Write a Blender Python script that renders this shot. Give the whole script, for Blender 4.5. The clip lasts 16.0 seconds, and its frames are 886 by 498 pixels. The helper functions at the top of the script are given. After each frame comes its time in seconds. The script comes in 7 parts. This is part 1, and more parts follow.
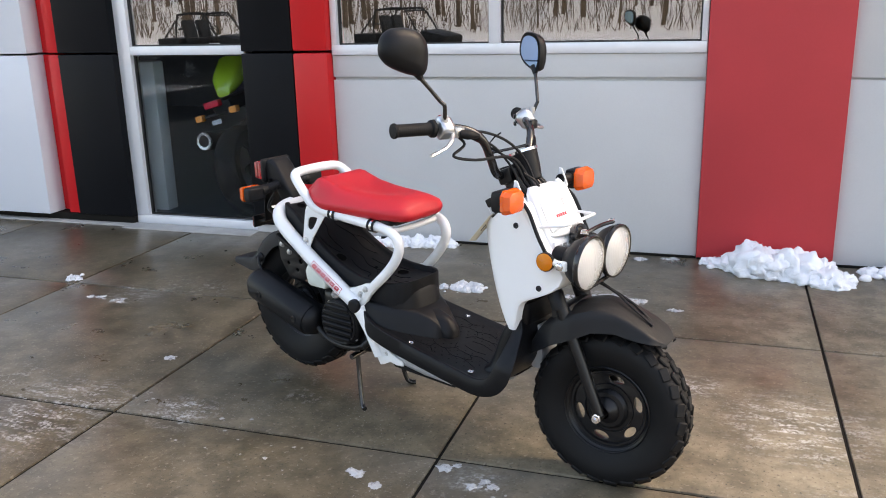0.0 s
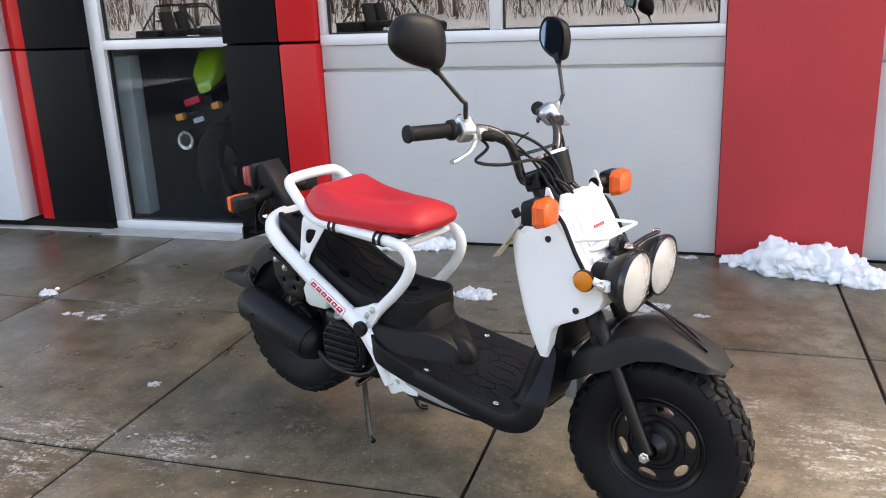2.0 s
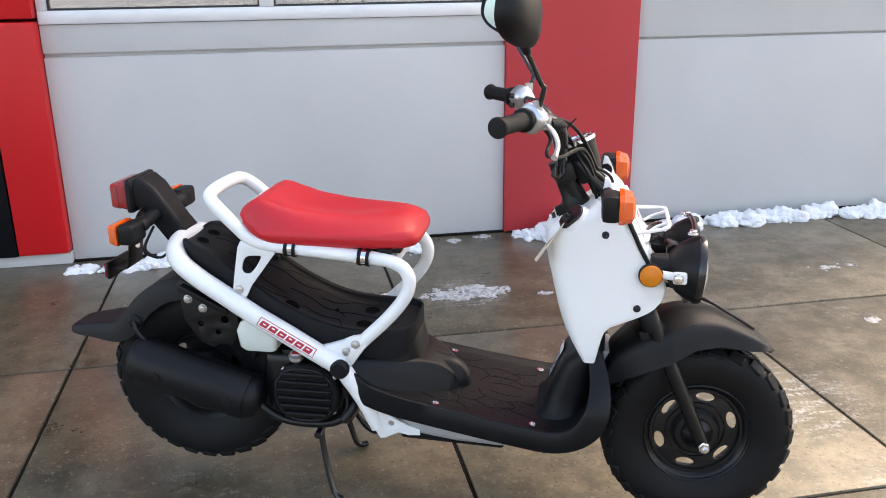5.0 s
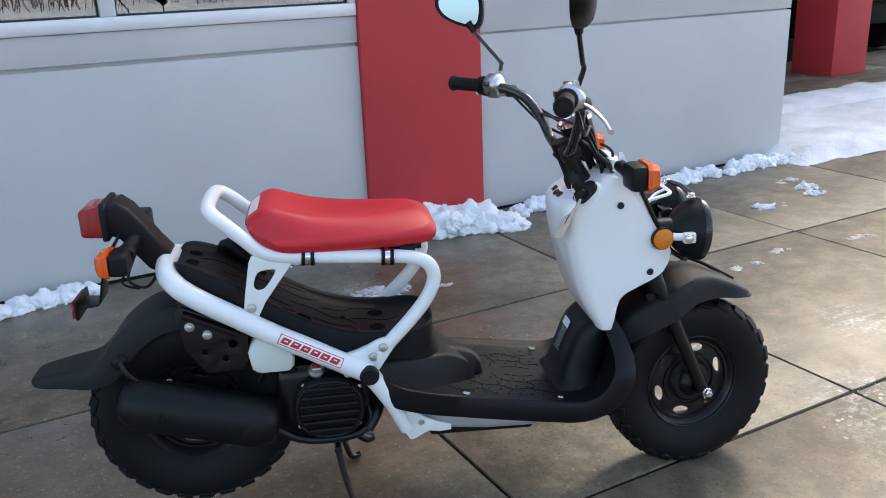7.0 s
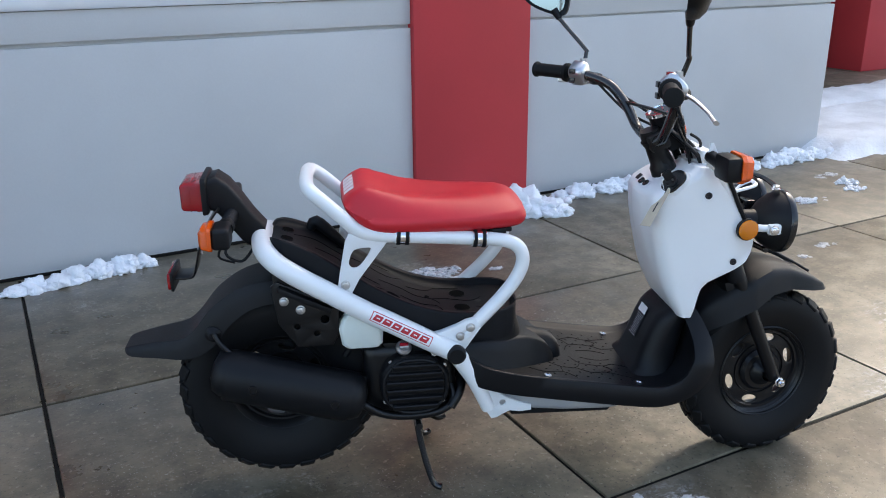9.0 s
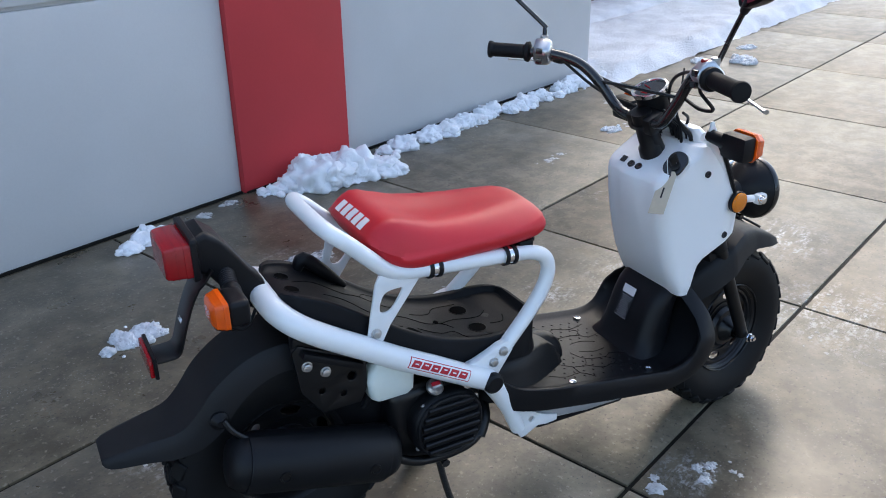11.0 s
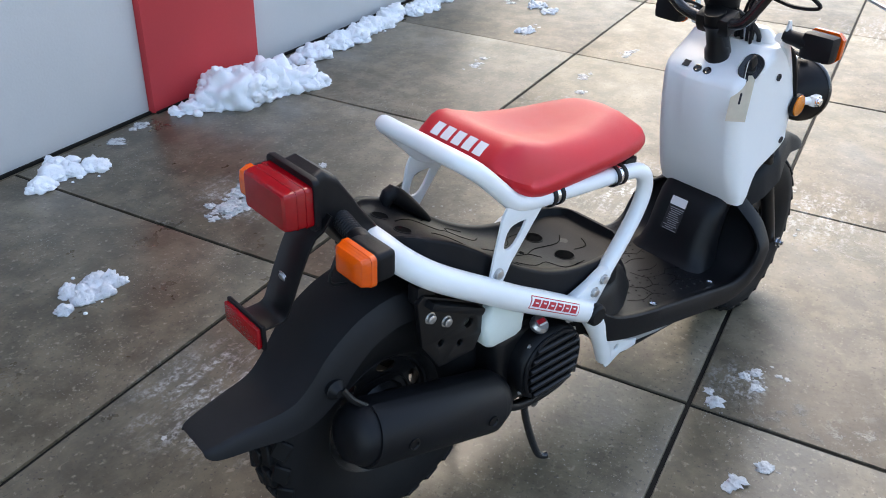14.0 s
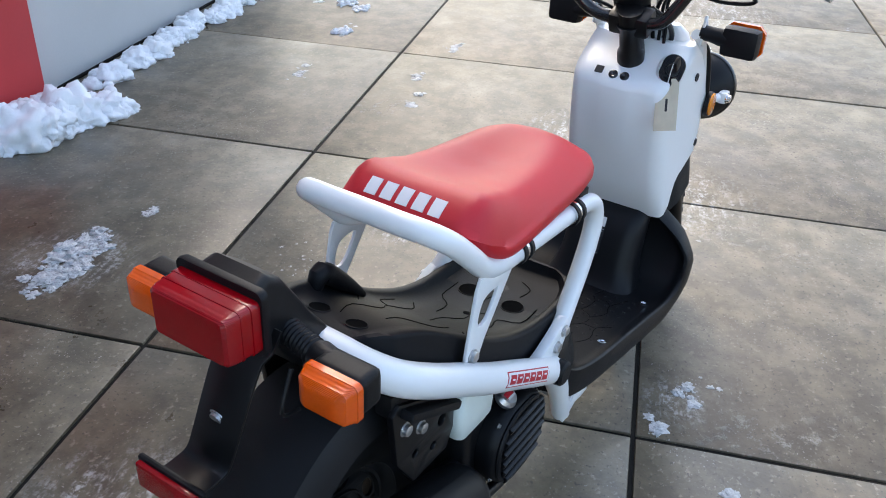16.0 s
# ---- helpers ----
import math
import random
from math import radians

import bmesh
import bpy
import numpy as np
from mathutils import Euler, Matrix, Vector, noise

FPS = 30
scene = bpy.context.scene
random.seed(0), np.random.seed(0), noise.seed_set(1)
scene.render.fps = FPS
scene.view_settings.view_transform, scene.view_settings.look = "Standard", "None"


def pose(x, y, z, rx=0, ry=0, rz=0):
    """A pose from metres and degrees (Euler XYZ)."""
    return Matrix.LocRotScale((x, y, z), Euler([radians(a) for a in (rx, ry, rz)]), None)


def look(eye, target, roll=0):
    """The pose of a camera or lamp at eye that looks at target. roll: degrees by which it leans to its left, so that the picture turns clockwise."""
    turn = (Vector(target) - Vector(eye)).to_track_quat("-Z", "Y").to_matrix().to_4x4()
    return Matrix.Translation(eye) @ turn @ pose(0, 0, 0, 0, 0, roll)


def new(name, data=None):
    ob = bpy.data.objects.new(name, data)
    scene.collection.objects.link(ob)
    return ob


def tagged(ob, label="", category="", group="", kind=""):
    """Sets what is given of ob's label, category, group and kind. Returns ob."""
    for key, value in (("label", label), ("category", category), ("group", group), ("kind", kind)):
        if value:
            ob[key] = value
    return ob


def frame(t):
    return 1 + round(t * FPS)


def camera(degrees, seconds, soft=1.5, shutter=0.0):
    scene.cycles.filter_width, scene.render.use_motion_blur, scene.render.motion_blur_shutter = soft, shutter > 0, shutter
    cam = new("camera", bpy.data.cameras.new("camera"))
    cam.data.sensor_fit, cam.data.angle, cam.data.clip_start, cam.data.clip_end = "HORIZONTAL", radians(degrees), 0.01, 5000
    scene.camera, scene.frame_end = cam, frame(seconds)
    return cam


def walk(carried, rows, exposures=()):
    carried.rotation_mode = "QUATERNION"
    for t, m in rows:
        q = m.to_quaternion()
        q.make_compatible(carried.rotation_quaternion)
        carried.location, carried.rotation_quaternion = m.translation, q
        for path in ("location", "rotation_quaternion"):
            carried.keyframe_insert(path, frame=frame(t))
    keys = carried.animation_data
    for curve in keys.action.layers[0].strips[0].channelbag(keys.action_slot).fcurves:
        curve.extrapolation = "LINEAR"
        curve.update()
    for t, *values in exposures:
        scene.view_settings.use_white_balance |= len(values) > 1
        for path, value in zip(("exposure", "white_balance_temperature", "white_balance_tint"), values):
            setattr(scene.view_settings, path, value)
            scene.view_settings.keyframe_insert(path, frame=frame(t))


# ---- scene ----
cam = camera(54.8, 16.0, 1.0)
PATH = [
    (0, (0.79, -2.276, 1.358), (0.182, -0.449, 0.816), -1.4),
    (0.5, (0.797, -2.292, 1.356), (0.152, -0.481, 0.806), -2.0),
    (1, (0.76, -2.263, 1.349), (0.127, -0.455, 0.774), -1.9),
    (1.5, (0.682, -2.134, 1.352), (0.087, -0.318, 0.761), -2.3),
    (2, (0.606, -1.995, 1.348), (0.032, -0.166, 0.779), -2.4),
    (2.5, (0.467, -1.945, 1.338), (-0.049, -0.111, 0.731), -2.4),
    (3, (0.249, -1.934, 1.323), (-0.127, -0.082, 0.668), -3.3),
    (3.5, (0.05, -1.905, 1.336), (-0.128, -0.039, 0.64), -2.4),
    (4, (-0.097, -1.804, 1.317), (-0.168, 0.081, 0.655), -3.1),
    (4.5, (-0.232, -1.743, 1.326), (-0.137, 0.158, 0.71), -2.3),
    (4.7, (-0.322, -1.731, 1.343), (-0.114, 0.157, 0.716), -1.5),
    (6.8, (-0.973, -1.518, 1.298), (-0.11, 0.181, 0.689), -2.3),
    (7, (-1.044, -1.499, 1.313), (-0.135, 0.169, 0.687), -2.2),
    (7.5, (-1.184, -1.485, 1.32), (-0.211, 0.149, 0.702), -1.1),
    (8, (-1.181, -1.481, 1.327), (-0.249, 0.17, 0.691), -0.4),
    (8.5, (-1.193, -1.462, 1.337), (-0.278, 0.192, 0.682), -0.5),
    (9, (-1.236, -1.432, 1.327), (-0.344, 0.231, 0.664), -0.5),
    (9.2, (-1.258, -1.399, 1.335), (-0.367, 0.256, 0.651), -0.7),
    (11.3, (-1.606, -0.662, 1.462), (-0.183, 0.452, 0.606), -0.4),
    (11.5, (-1.594, -0.596, 1.449), (-0.152, 0.485, 0.583), -0.1),
    (12, (-1.542, -0.4, 1.437), (-0.049, 0.596, 0.554), 0.9),
    (12.5, (-1.586, -0.33, 1.436), (-0.051, 0.58, 0.532), 1.3),
    (13, (-1.702, -0.27, 1.432), (-0.137, 0.566, 0.509), 1.0),
    (13.5, (-1.744, -0.225, 1.41), (-0.185, 0.565, 0.437), 1.4),
    (14, (-1.734, -0.195, 1.398), (-0.209, 0.591, 0.37), 2.0),
    (14.5, (-1.65, -0.23, 1.403), (-0.152, 0.587, 0.359), 2.3),
    (15, (-1.523, -0.258, 1.406), (-0.033, 0.587, 0.374), 3.1),
    (15.5, (-1.502, -0.142, 1.377), (0.065, 0.596, 0.376), 3.0),
    (16, (-1.522, 0.15, 1.352), (0.156, 0.495, 0.32), 2.7),
]
EXPOSURES = [(0, 2.12, 8500, 13), (4.7, 2.25, 8500, 13), (6.8, 1.76, 7200, 8), (9.2, 1.77, 7000, 8), (11.3, 1.59, 6650, 8), (13, 1.80, 6800, 8), (14.5, 2.03, 7300, 9), (16, 1.86, 7000, 8)]
walk(cam, [(t, look(eye, target, roll)) for t, eye, target, roll in PATH], EXPOSURES)

# ---- daylight: hazy winter sky, a veiled low sun that clears the building's corner ----
SUN_AZ, SUN_EL = radians(55), radians(46)
world = bpy.data.worlds.new("sky")
scene.world = world
world.use_nodes = True
wn = world.node_tree
sky = wn.nodes.new("ShaderNodeTexSky")
sky.sky_type, sky.sun_disc = "NISHITA", False
sky.sun_elevation, sky.sun_rotation = SUN_EL, SUN_AZ
sky.dust_density, sky.air_density = 2.4, 1.0
wn.links.new(sky.outputs[0], wn.nodes["Background"].inputs[0])
wn.nodes["Background"].inputs[1].default_value = 0.15
sun = new("sun", bpy.data.lights.new("sun", "SUN"))
sun.data.energy, sun.data.angle, sun.data.color = 0.45, radians(18), (1.0, 0.94, 0.86)
sun_dir = Vector((math.sin(SUN_AZ) * math.cos(SUN_EL), math.cos(SUN_AZ) * math.cos(SUN_EL), math.sin(SUN_EL)))
sun.matrix_world = look(sun_dir * 40, (0, 0, 0))


# ---- materials ----
def mat(name, color, rough=0.5, metal=0.0, var=0.12, scale=6.0, fine=120.0, bump=0.02, coat=0.0, spec=0.5,
        rough_var=0.1, world_space=False, depth=0.002):
    """A surface with broad mottling and fine grain, both in metres."""
    m = bpy.data.materials.new(name)
    m.use_nodes = True
    nt = m.node_tree
    p = nt.nodes["Principled BSDF"]
    p.inputs["Metallic"].default_value = metal
    p.inputs["Specular IOR Level"].default_value = spec
    p.inputs["Coat Weight"].default_value = coat
    p.inputs["Coat Roughness"].default_value = 0.06
    if world_space:
        co = nt.nodes.new("ShaderNodeNewGeometry").outputs["Position"]
    else:
        co = nt.nodes.new("ShaderNodeTexCoord").outputs["Object"]
    a = nt.nodes.new("ShaderNodeTexNoise")
    a.inputs["Scale"].default_value, a.inputs["Detail"].default_value = scale, 5
    b = nt.nodes.new("ShaderNodeTexNoise")
    b.inputs["Scale"].default_value, b.inputs["Detail"].default_value = fine, 3
    nt.links.new(co, a.inputs["Vector"])
    nt.links.new(co, b.inputs["Vector"])
    mix = nt.nodes.new("ShaderNodeMix")
    mix.data_type = "RGBA"
    lo = [max(0, c * (1 - var)) for c in color]
    hi = [min(1, c * (1 + var)) for c in color]
    mix.inputs["A"].default_value, mix.inputs["B"].default_value = (*lo, 1), (*hi, 1)
    s = nt.nodes.new("ShaderNodeMath")
    s.operation = "MULTIPLY_ADD"
    s.inputs[1].default_value, s.inputs[2].default_value = 0.35, 0.32
    nt.links.new(b.outputs["Fac"], s.inputs[0])
    s2 = nt.nodes.new("ShaderNodeMath")
    s2.operation, s2.use_clamp = "MULTIPLY_ADD", True
    s2.inputs[1].default_value = 1.6
    off = nt.nodes.new("ShaderNodeMath")
    off.operation, off.inputs[1].default_value = "SUBTRACT", 0.8
    nt.links.new(s.outputs[0], off.inputs[0])
    nt.links.new(a.outputs["Fac"], s2.inputs[0])
    nt.links.new(off.outputs[0], s2.inputs[2])
    nt.links.new(s2.outputs[0], mix.inputs["Factor"])
    nt.links.new(mix.outputs["Result"], p.inputs["Base Color"])
    r = nt.nodes.new("ShaderNodeMapRange")
    r.inputs["To Min"].default_value = max(0.02, rough - rough_var / 2)
    r.inputs["To Max"].default_value = min(1, rough + rough_var / 2)
    nt.links.new(a.outputs["Fac"], r.inputs["Value"])
    nt.links.new(r.outputs[0], p.inputs["Roughness"])
    if bump:
        bp = nt.nodes.new("ShaderNodeBump")
        bp.inputs["Strength"].default_value, bp.inputs["Distance"].default_value = bump * 5, depth
        nt.links.new(b.outputs["Fac"], bp.inputs["Height"])
        nt.links.new(bp.outputs[0], p.inputs["Normal"])
    return m


def clear(name, color, rough=0.02, ior=1.5, mirror=0.12):
    """A thin pane: seen through, with a gloss on top."""
    m = bpy.data.materials.new(name)
    m.use_nodes = True
    nt = m.node_tree
    nt.nodes.remove(nt.nodes["Principled BSDF"])
    t = nt.nodes.new("ShaderNodeBsdfTransparent")
    t.inputs[0].default_value = (*color, 1)
    g = nt.nodes.new("ShaderNodeBsdfGlossy")
    g.inputs["Roughness"].default_value = rough
    f = nt.nodes.new("ShaderNodeFresnel")
    f.inputs["IOR"].default_value = ior
    add = nt.nodes.new("ShaderNodeMath")
    add.operation, add.use_clamp = "ADD", True
    add.inputs[1].default_value = mirror
    nt.links.new(f.outputs[0], add.inputs[0])
    mx = nt.nodes.new("ShaderNodeMixShader")
    nt.links.new(add.outputs[0], mx.inputs[0])
    nt.links.new(t.outputs[0], mx.inputs[1])
    nt.links.new(g.outputs[0], mx.inputs[2])
    nt.links.new(mx.outputs[0], nt.nodes["Material Output"].inputs[0])
    return m


def lens(name, color, rough=0.12, ribs=260.0):
    """Ribbed coloured plastic of a lamp."""
    m = mat(name, color, rough, var=0.1, scale=30, fine=200, bump=0, coat=0.25)
    nt = m.node_tree
    p = nt.nodes["Principled BSDF"]
    p.inputs["Transmission Weight"].default_value = 0.15
    p.inputs["Subsurface Weight"].default_value = 0.10
    p.inputs["Subsurface Radius"].default_value = (0.02, 0.01, 0.005)
    co = nt.nodes.new("ShaderNodeTexCoord")
    w = nt.nodes.new("ShaderNodeTexWave")
    w.inputs["Scale"].default_value = ribs
    w.bands_direction = "Z"
    nt.links.new(co.outputs["Object"], w.inputs["Vector"])
    bp = nt.nodes.new("ShaderNodeBump")
    bp.inputs["Strength"].default_value, bp.inputs["Distance"].default_value = 0.25, 0.001
    nt.links.new(w.outputs["Fac"], bp.inputs["Height"])
    nt.links.new(bp.outputs[0], p.inputs["Normal"])
    return m


def wet_concrete():
    """Brown broom-finished slab, partly wet: a smooth film in the low spots, grit and dried salt elsewhere."""
    m = bpy.data.materials.new("wet_concrete")
    m.use_nodes = True
    nt = m.node_tree
    L, N = nt.links.new, nt.nodes.new
    p = nt.nodes["Principled BSDF"]
    pos = N("ShaderNodeNewGeometry").outputs["Position"]
    rnd = N("ShaderNodeObjectInfo").outputs["Random"]

    def tex(scale, detail=5, rough=0.55, vec=pos):
        n = N("ShaderNodeTexNoise")
        n.inputs["Scale"].default_value, n.inputs["Detail"].default_value = scale, detail
        n.inputs["Roughness"].default_value = rough
        L(vec, n.inputs["Vector"])
        return n.outputs["Fac"]

    def ramp(v, lo, hi, a=0.0, b=1.0):
        r = N("ShaderNodeMapRange")
        r.interpolation_type = "SMOOTHSTEP"
        r.inputs["From Min"].default_value, r.inputs["From Max"].default_value = lo, hi
        r.inputs["To Min"].default_value, r.inputs["To Max"].default_value = a, b
        L(v, r.inputs["Value"])
        return r.outputs[0]

    def mixc(f, a, b):
        x = N("ShaderNodeMix")
        x.data_type = "RGBA"
        L(f, x.inputs["Factor"])
        for k, v in (("A", a), ("B", b)):
            if isinstance(v, tuple):
                x.inputs[k].default_value = (*v, 1)
            else:
                L(v, x.inputs[k])
        return x.outputs["Result"]

    def calc(op, a, b):
        x = N("ShaderNodeMath")
        x.operation = op
        for i, v in enumerate((a, b)):
            if isinstance(v, (int, float)):
                x.inputs[i].default_value = v
            else:
                L(v, x.inputs[i])
        return x.outputs[0]

    broad, mid, grain = tex(0.9, 4), tex(3.2, 6), tex(55, 4)
    xyz = N("ShaderNodeSeparateXYZ")
    L(pos, xyz.inputs[0])
    # meltwater spreads from the wall; drying slabs towards the drive, also lightened for sunlight there
    melt_and_sun = ramp(calc("ADD", calc("MULTIPLY", xyz.outputs["Y"], 0.7), calc("MULTIPLY", xyz.outputs["X"], -0.95)), -1.5, 1.5, -0.13, 0.15)
    wet = ramp(calc("ADD", melt_and_sun, calc("ADD", calc("MULTIPLY", broad, 0.65), calc("MULTIPLY", mid, 0.35))), 0.40, 0.60)
    dry_col = mixc(ramp(mid, 0.35, 0.7), (0.148, 0.121, 0.080), (0.218, 0.184, 0.129))
    wet_col = mixc(ramp(mid, 0.35, 0.7), (0.092, 0.073, 0.046), (0.141, 0.116, 0.078))
    col = mixc(wet, dry_col, wet_col)
    blotch = ramp(tex(8.5, 6, 0.68), 0.36, 0.66)
    tone = N("ShaderNodeMix")
    tone.data_type, tone.blend_type = "RGBA", "MULTIPLY"
    tone.inputs["Factor"].default_value = 1.0
    L(col, tone.inputs["A"])
    L(mixc(blotch, (0.66, 0.66, 0.65), (1.22, 1.22, 1.22)), tone.inputs["B"])
    rust = mixc(ramp(tex(1.7, 3), 0.58, 0.76, 0, 0.16), tone.outputs["Result"], (0.16, 0.11, 0.072))
    fleck = ramp(grain, 0.58, 0.70, 0, 0.5)
    col2 = mixc(fleck, rust, (0.30, 0.26, 0.2))
    slush = calc("MULTIPLY", ramp(tex(1.3, 3, 0.5), 0.60, 0.72), ramp(tex(26, 5, 0.7), 0.52, 0.66))
    col3 = mixc(calc("MULTIPLY", slush, 0.5), col2, (0.55, 0.53, 0.5))
    speck = calc("MULTIPLY", ramp(tex(150, 3, 0.6), 0.63, 0.70), ramp(tex(2.6, 4, 0.6), 0.46, 0.62))
    col4 = mixc(calc("MULTIPLY", speck, 0.75), col3, (0.46, 0.44, 0.41))
    pit = ramp(tex(85, 3, 0.6), 0.33, 0.40, 0.75, 0.0)
    col3 = mixc(pit, col4, (0.045, 0.036, 0.027))
    # frost of dried salt and crushed ice, in wisps where slush has lain
    stretch = N("ShaderNodeMapping")
    stretch.inputs["Rotation"].default_value, stretch.inputs["Scale"].default_value = (0, 0, 0.6), (9, 34, 10)
    L(pos, stretch.inputs["Vector"])
    wisp = calc("MULTIPLY", ramp(tex(1.0, 5, 0.65, stretch.outputs[0]), 0.43, 0.61), ramp(tex(60, 4, 0.7), 0.42, 0.62))
    where = None
    for cx, cy, rad in ((-1.45, -0.08, 0.40), (-0.98, 0.05, 0.18), (1.25, -0.12, 0.34), (1.10, 0.50, 0.34), (1.75, 0.30, 0.28), (0.75, 0.75, 0.14), (3.8, -0.3, 0.55), (-0.55, 1.0, 0.3), (0.30, 1.63, 0.24), (-2.0, 1.15, 0.22), (0.15, -0.1, 0.12)):
        dist = N("ShaderNodeVectorMath")
        dist.operation = "DISTANCE"
        L(pos, dist.inputs[0])
        dist.inputs[1].default_value = (cx, cy, 0)
        spot = ramp(dist.outputs["Value"], rad, rad * 0.2)
        where = spot if where is None else calc("MAXIMUM", where, spot)
    col3 = mixc(calc("MULTIPLY", calc("MULTIPLY", wisp, where), 0.82), col3, (0.56, 0.55, 0.53))
    tint = N("ShaderNodeHueSaturation")
    L(ramp(rnd, 0, 1, 0.86, 1.12), tint.inputs["Value"])
    L(col3, tint.inputs["Color"])
    L(tint.outputs[0], p.inputs["Base Color"])
    film = ramp(tex(5.5, 5, 0.6), 0.38, 0.66, 0.035, -0.035)  # puddled and drained spots
    rough = calc("ADD", calc("ADD", ramp(wet, 0, 1, 0.43, 0.26), film), calc("MULTIPLY", mid, 0.10))
    L(calc("ADD", rough, calc("MULTIPLY", slush, 0.2)), p.inputs["Roughness"])
    p.inputs["Specular IOR Level"].default_value = 0.5
    bp = N("ShaderNodeBump")
    bp.inputs["Strength"].default_value, bp.inputs["Distance"].default_value = 0.45, 0.003
    L(calc("ADD", calc("ADD", calc("MULTIPLY", grain, 0.5), tex(9, 4)), calc("MULTIPLY", slush, 1.5)), bp.inputs["Height"])
    L(bp.outputs[0], p.inputs["Normal"])
    return m


M = {
    "slab": wet_concrete(),
    "joint": mat("wet_joint", (0.009, 0.008, 0.0065), 0.7, spec=0.15, bump=0.1),
    "asphalt": mat("asphalt", (0.06, 0.058, 0.056), 0.5, var=0.3, scale=1.5, fine=60, bump=0.08, world_space=True, depth=0.004),
    "snow": mat("snow", (0.88, 0.89, 0.91), 0.7, var=0.06, scale=14, fine=190, bump=0.16, depth=0.005, world_space=True),
    "trodden": mat("trodden_snow", (0.70, 0.71, 0.73), 0.65, var=0.30, scale=3.2, fine=60, bump=0.2, depth=0.01, world_space=True),
    "icy": mat("icy_snow", (0.74, 0.75, 0.77), 0.4, var=0.16, scale=40, fine=220, bump=0.16, depth=0.005, world_space=True),
    "wetsnow": mat("melting_snow", (0.50, 0.50, 0.50), 0.28, var=0.28, scale=38, fine=220, bump=0.16, depth=0.004, world_space=True),
    "slush": mat("slush", (0.44, 0.43, 0.41), 0.22, var=0.3, scale=30, fine=160, bump=0.12, depth=0.003, world_space=True),
    "pale": mat("pale_concrete", (0.36, 0.355, 0.34), 0.6, var=0.25, scale=7, fine=150, bump=0.06, world_space=True),
    "stucco": mat("grey_painted_wall", (0.54, 0.535, 0.53), 0.72, var=0.085, scale=1.3, fine=110, bump=0.05, world_space=True),
    "redwall": mat("red_painted_wall", (0.52, 0.038, 0.045), 0.6, var=0.09, scale=2.2, fine=90, bump=0.03, world_space=True),
    "redpanel": mat("red_metal_panel", (0.60, 0.012, 0.016), 0.36, var=0.05, scale=1.5, bump=0, spec=0.3, world_space=True),
    "blackpanel": mat("black_metal_panel", (0.0045, 0.005, 0.0065), 0.45, spec=0.11, var=0.2, scale=2, bump=0, world_space=True),
    "whitepanel": mat("white_metal_panel", (0.62, 0.65, 0.70), 0.35, var=0.04, scale=1.2, bump=0, world_space=True),
    "alu": mat("anodised_frame", (0.72, 0.73, 0.76), 0.38, metal=0.35, var=0.05, scale=8, bump=0.01),
    # near-black: the dimness of the rooms is put into these two colours
    "dark": mat("unlit_interior", (0.03, 0.03, 0.032), 0.7, var=0.2),
    "int_floor": mat("unlit_showroom_floor", (0.035, 0.04, 0.045), 0.3, var=0.2, scale=2),
    "int_grey": mat("grey_display_panel", (0.78, 0.83, 0.81), 0.6),
    "pane": clear("window_pane", (0.60, 0.64, 0.64), 0.0, 1.5, 0.14),
    "door_pane": clear("door_pane", (0.88, 0.92, 0.95), 0.0, 1.28, 0.0),
    "sealant": mat("black_gasket", (0.015, 0.015, 0.015), 0.6),
    "bark": mat("bark", (0.13, 0.10, 0.075), 0.9, var=0.4, scale=2),
    "twig": mat("twigs", (0.13, 0.095, 0.065), 0.9, var=0.4, scale=1),
}


# ---- mesh helpers ----
def finish(name, bm, material, angle=38.0, weld=True):
    if weld:
        bmesh.ops.remove_doubles(bm, verts=bm.verts, dist=1e-5)
    bmesh.ops.recalc_face_normals(bm, faces=bm.faces)
    me = bpy.data.meshes.new(name)
    bm.to_mesh(me)
    bm.free()
    for poly in me.polygons:
        poly.use_smooth = True
    me.set_sharp_from_angle(angle=radians(angle))
    me.materials.append(material)
    return me


def part(name, bm, material, parent=None, label="", angle=38.0):
    """A bmesh as one mesh object, under a thing where one is given."""
    ob = new(name, finish(name, bm, material, angle))
    if parent is not None:
        ob.parent = parent
    return tagged(ob, label)


def box(bm, c, s, bev=0.004, rot=None, seg=2):
    r = bmesh.ops.create_cube(bm, size=1.0)
    vs = r["verts"]
    bmesh.ops.scale(bm, vec=s, verts=vs)
    if bev:
        es = list({e for v in vs for e in v.link_edges})
        o = bmesh.ops.bevel(bm, geom=es, offset=min(bev, min(s) * 0.45), segments=seg, profile=0.6, affect="EDGES")
        vs = list({v for f in o["faces"] for v in f.verts} | {v for v in vs if v.is_valid})
    if rot is not None:
        bmesh.ops.rotate(bm, verts=vs, cent=(0, 0, 0), matrix=rot)
    bmesh.ops.translate(bm, vec=c, verts=vs)
    return bm


def slab_box(lo, hi, bev=0.0):
    """A box from corner to corner."""
    bm = bmesh.new()
    c = [(a + b) / 2 for a, b in zip(lo, hi)]
    return box(bm, c, [b - a for a, b in zip(lo, hi)], bev)


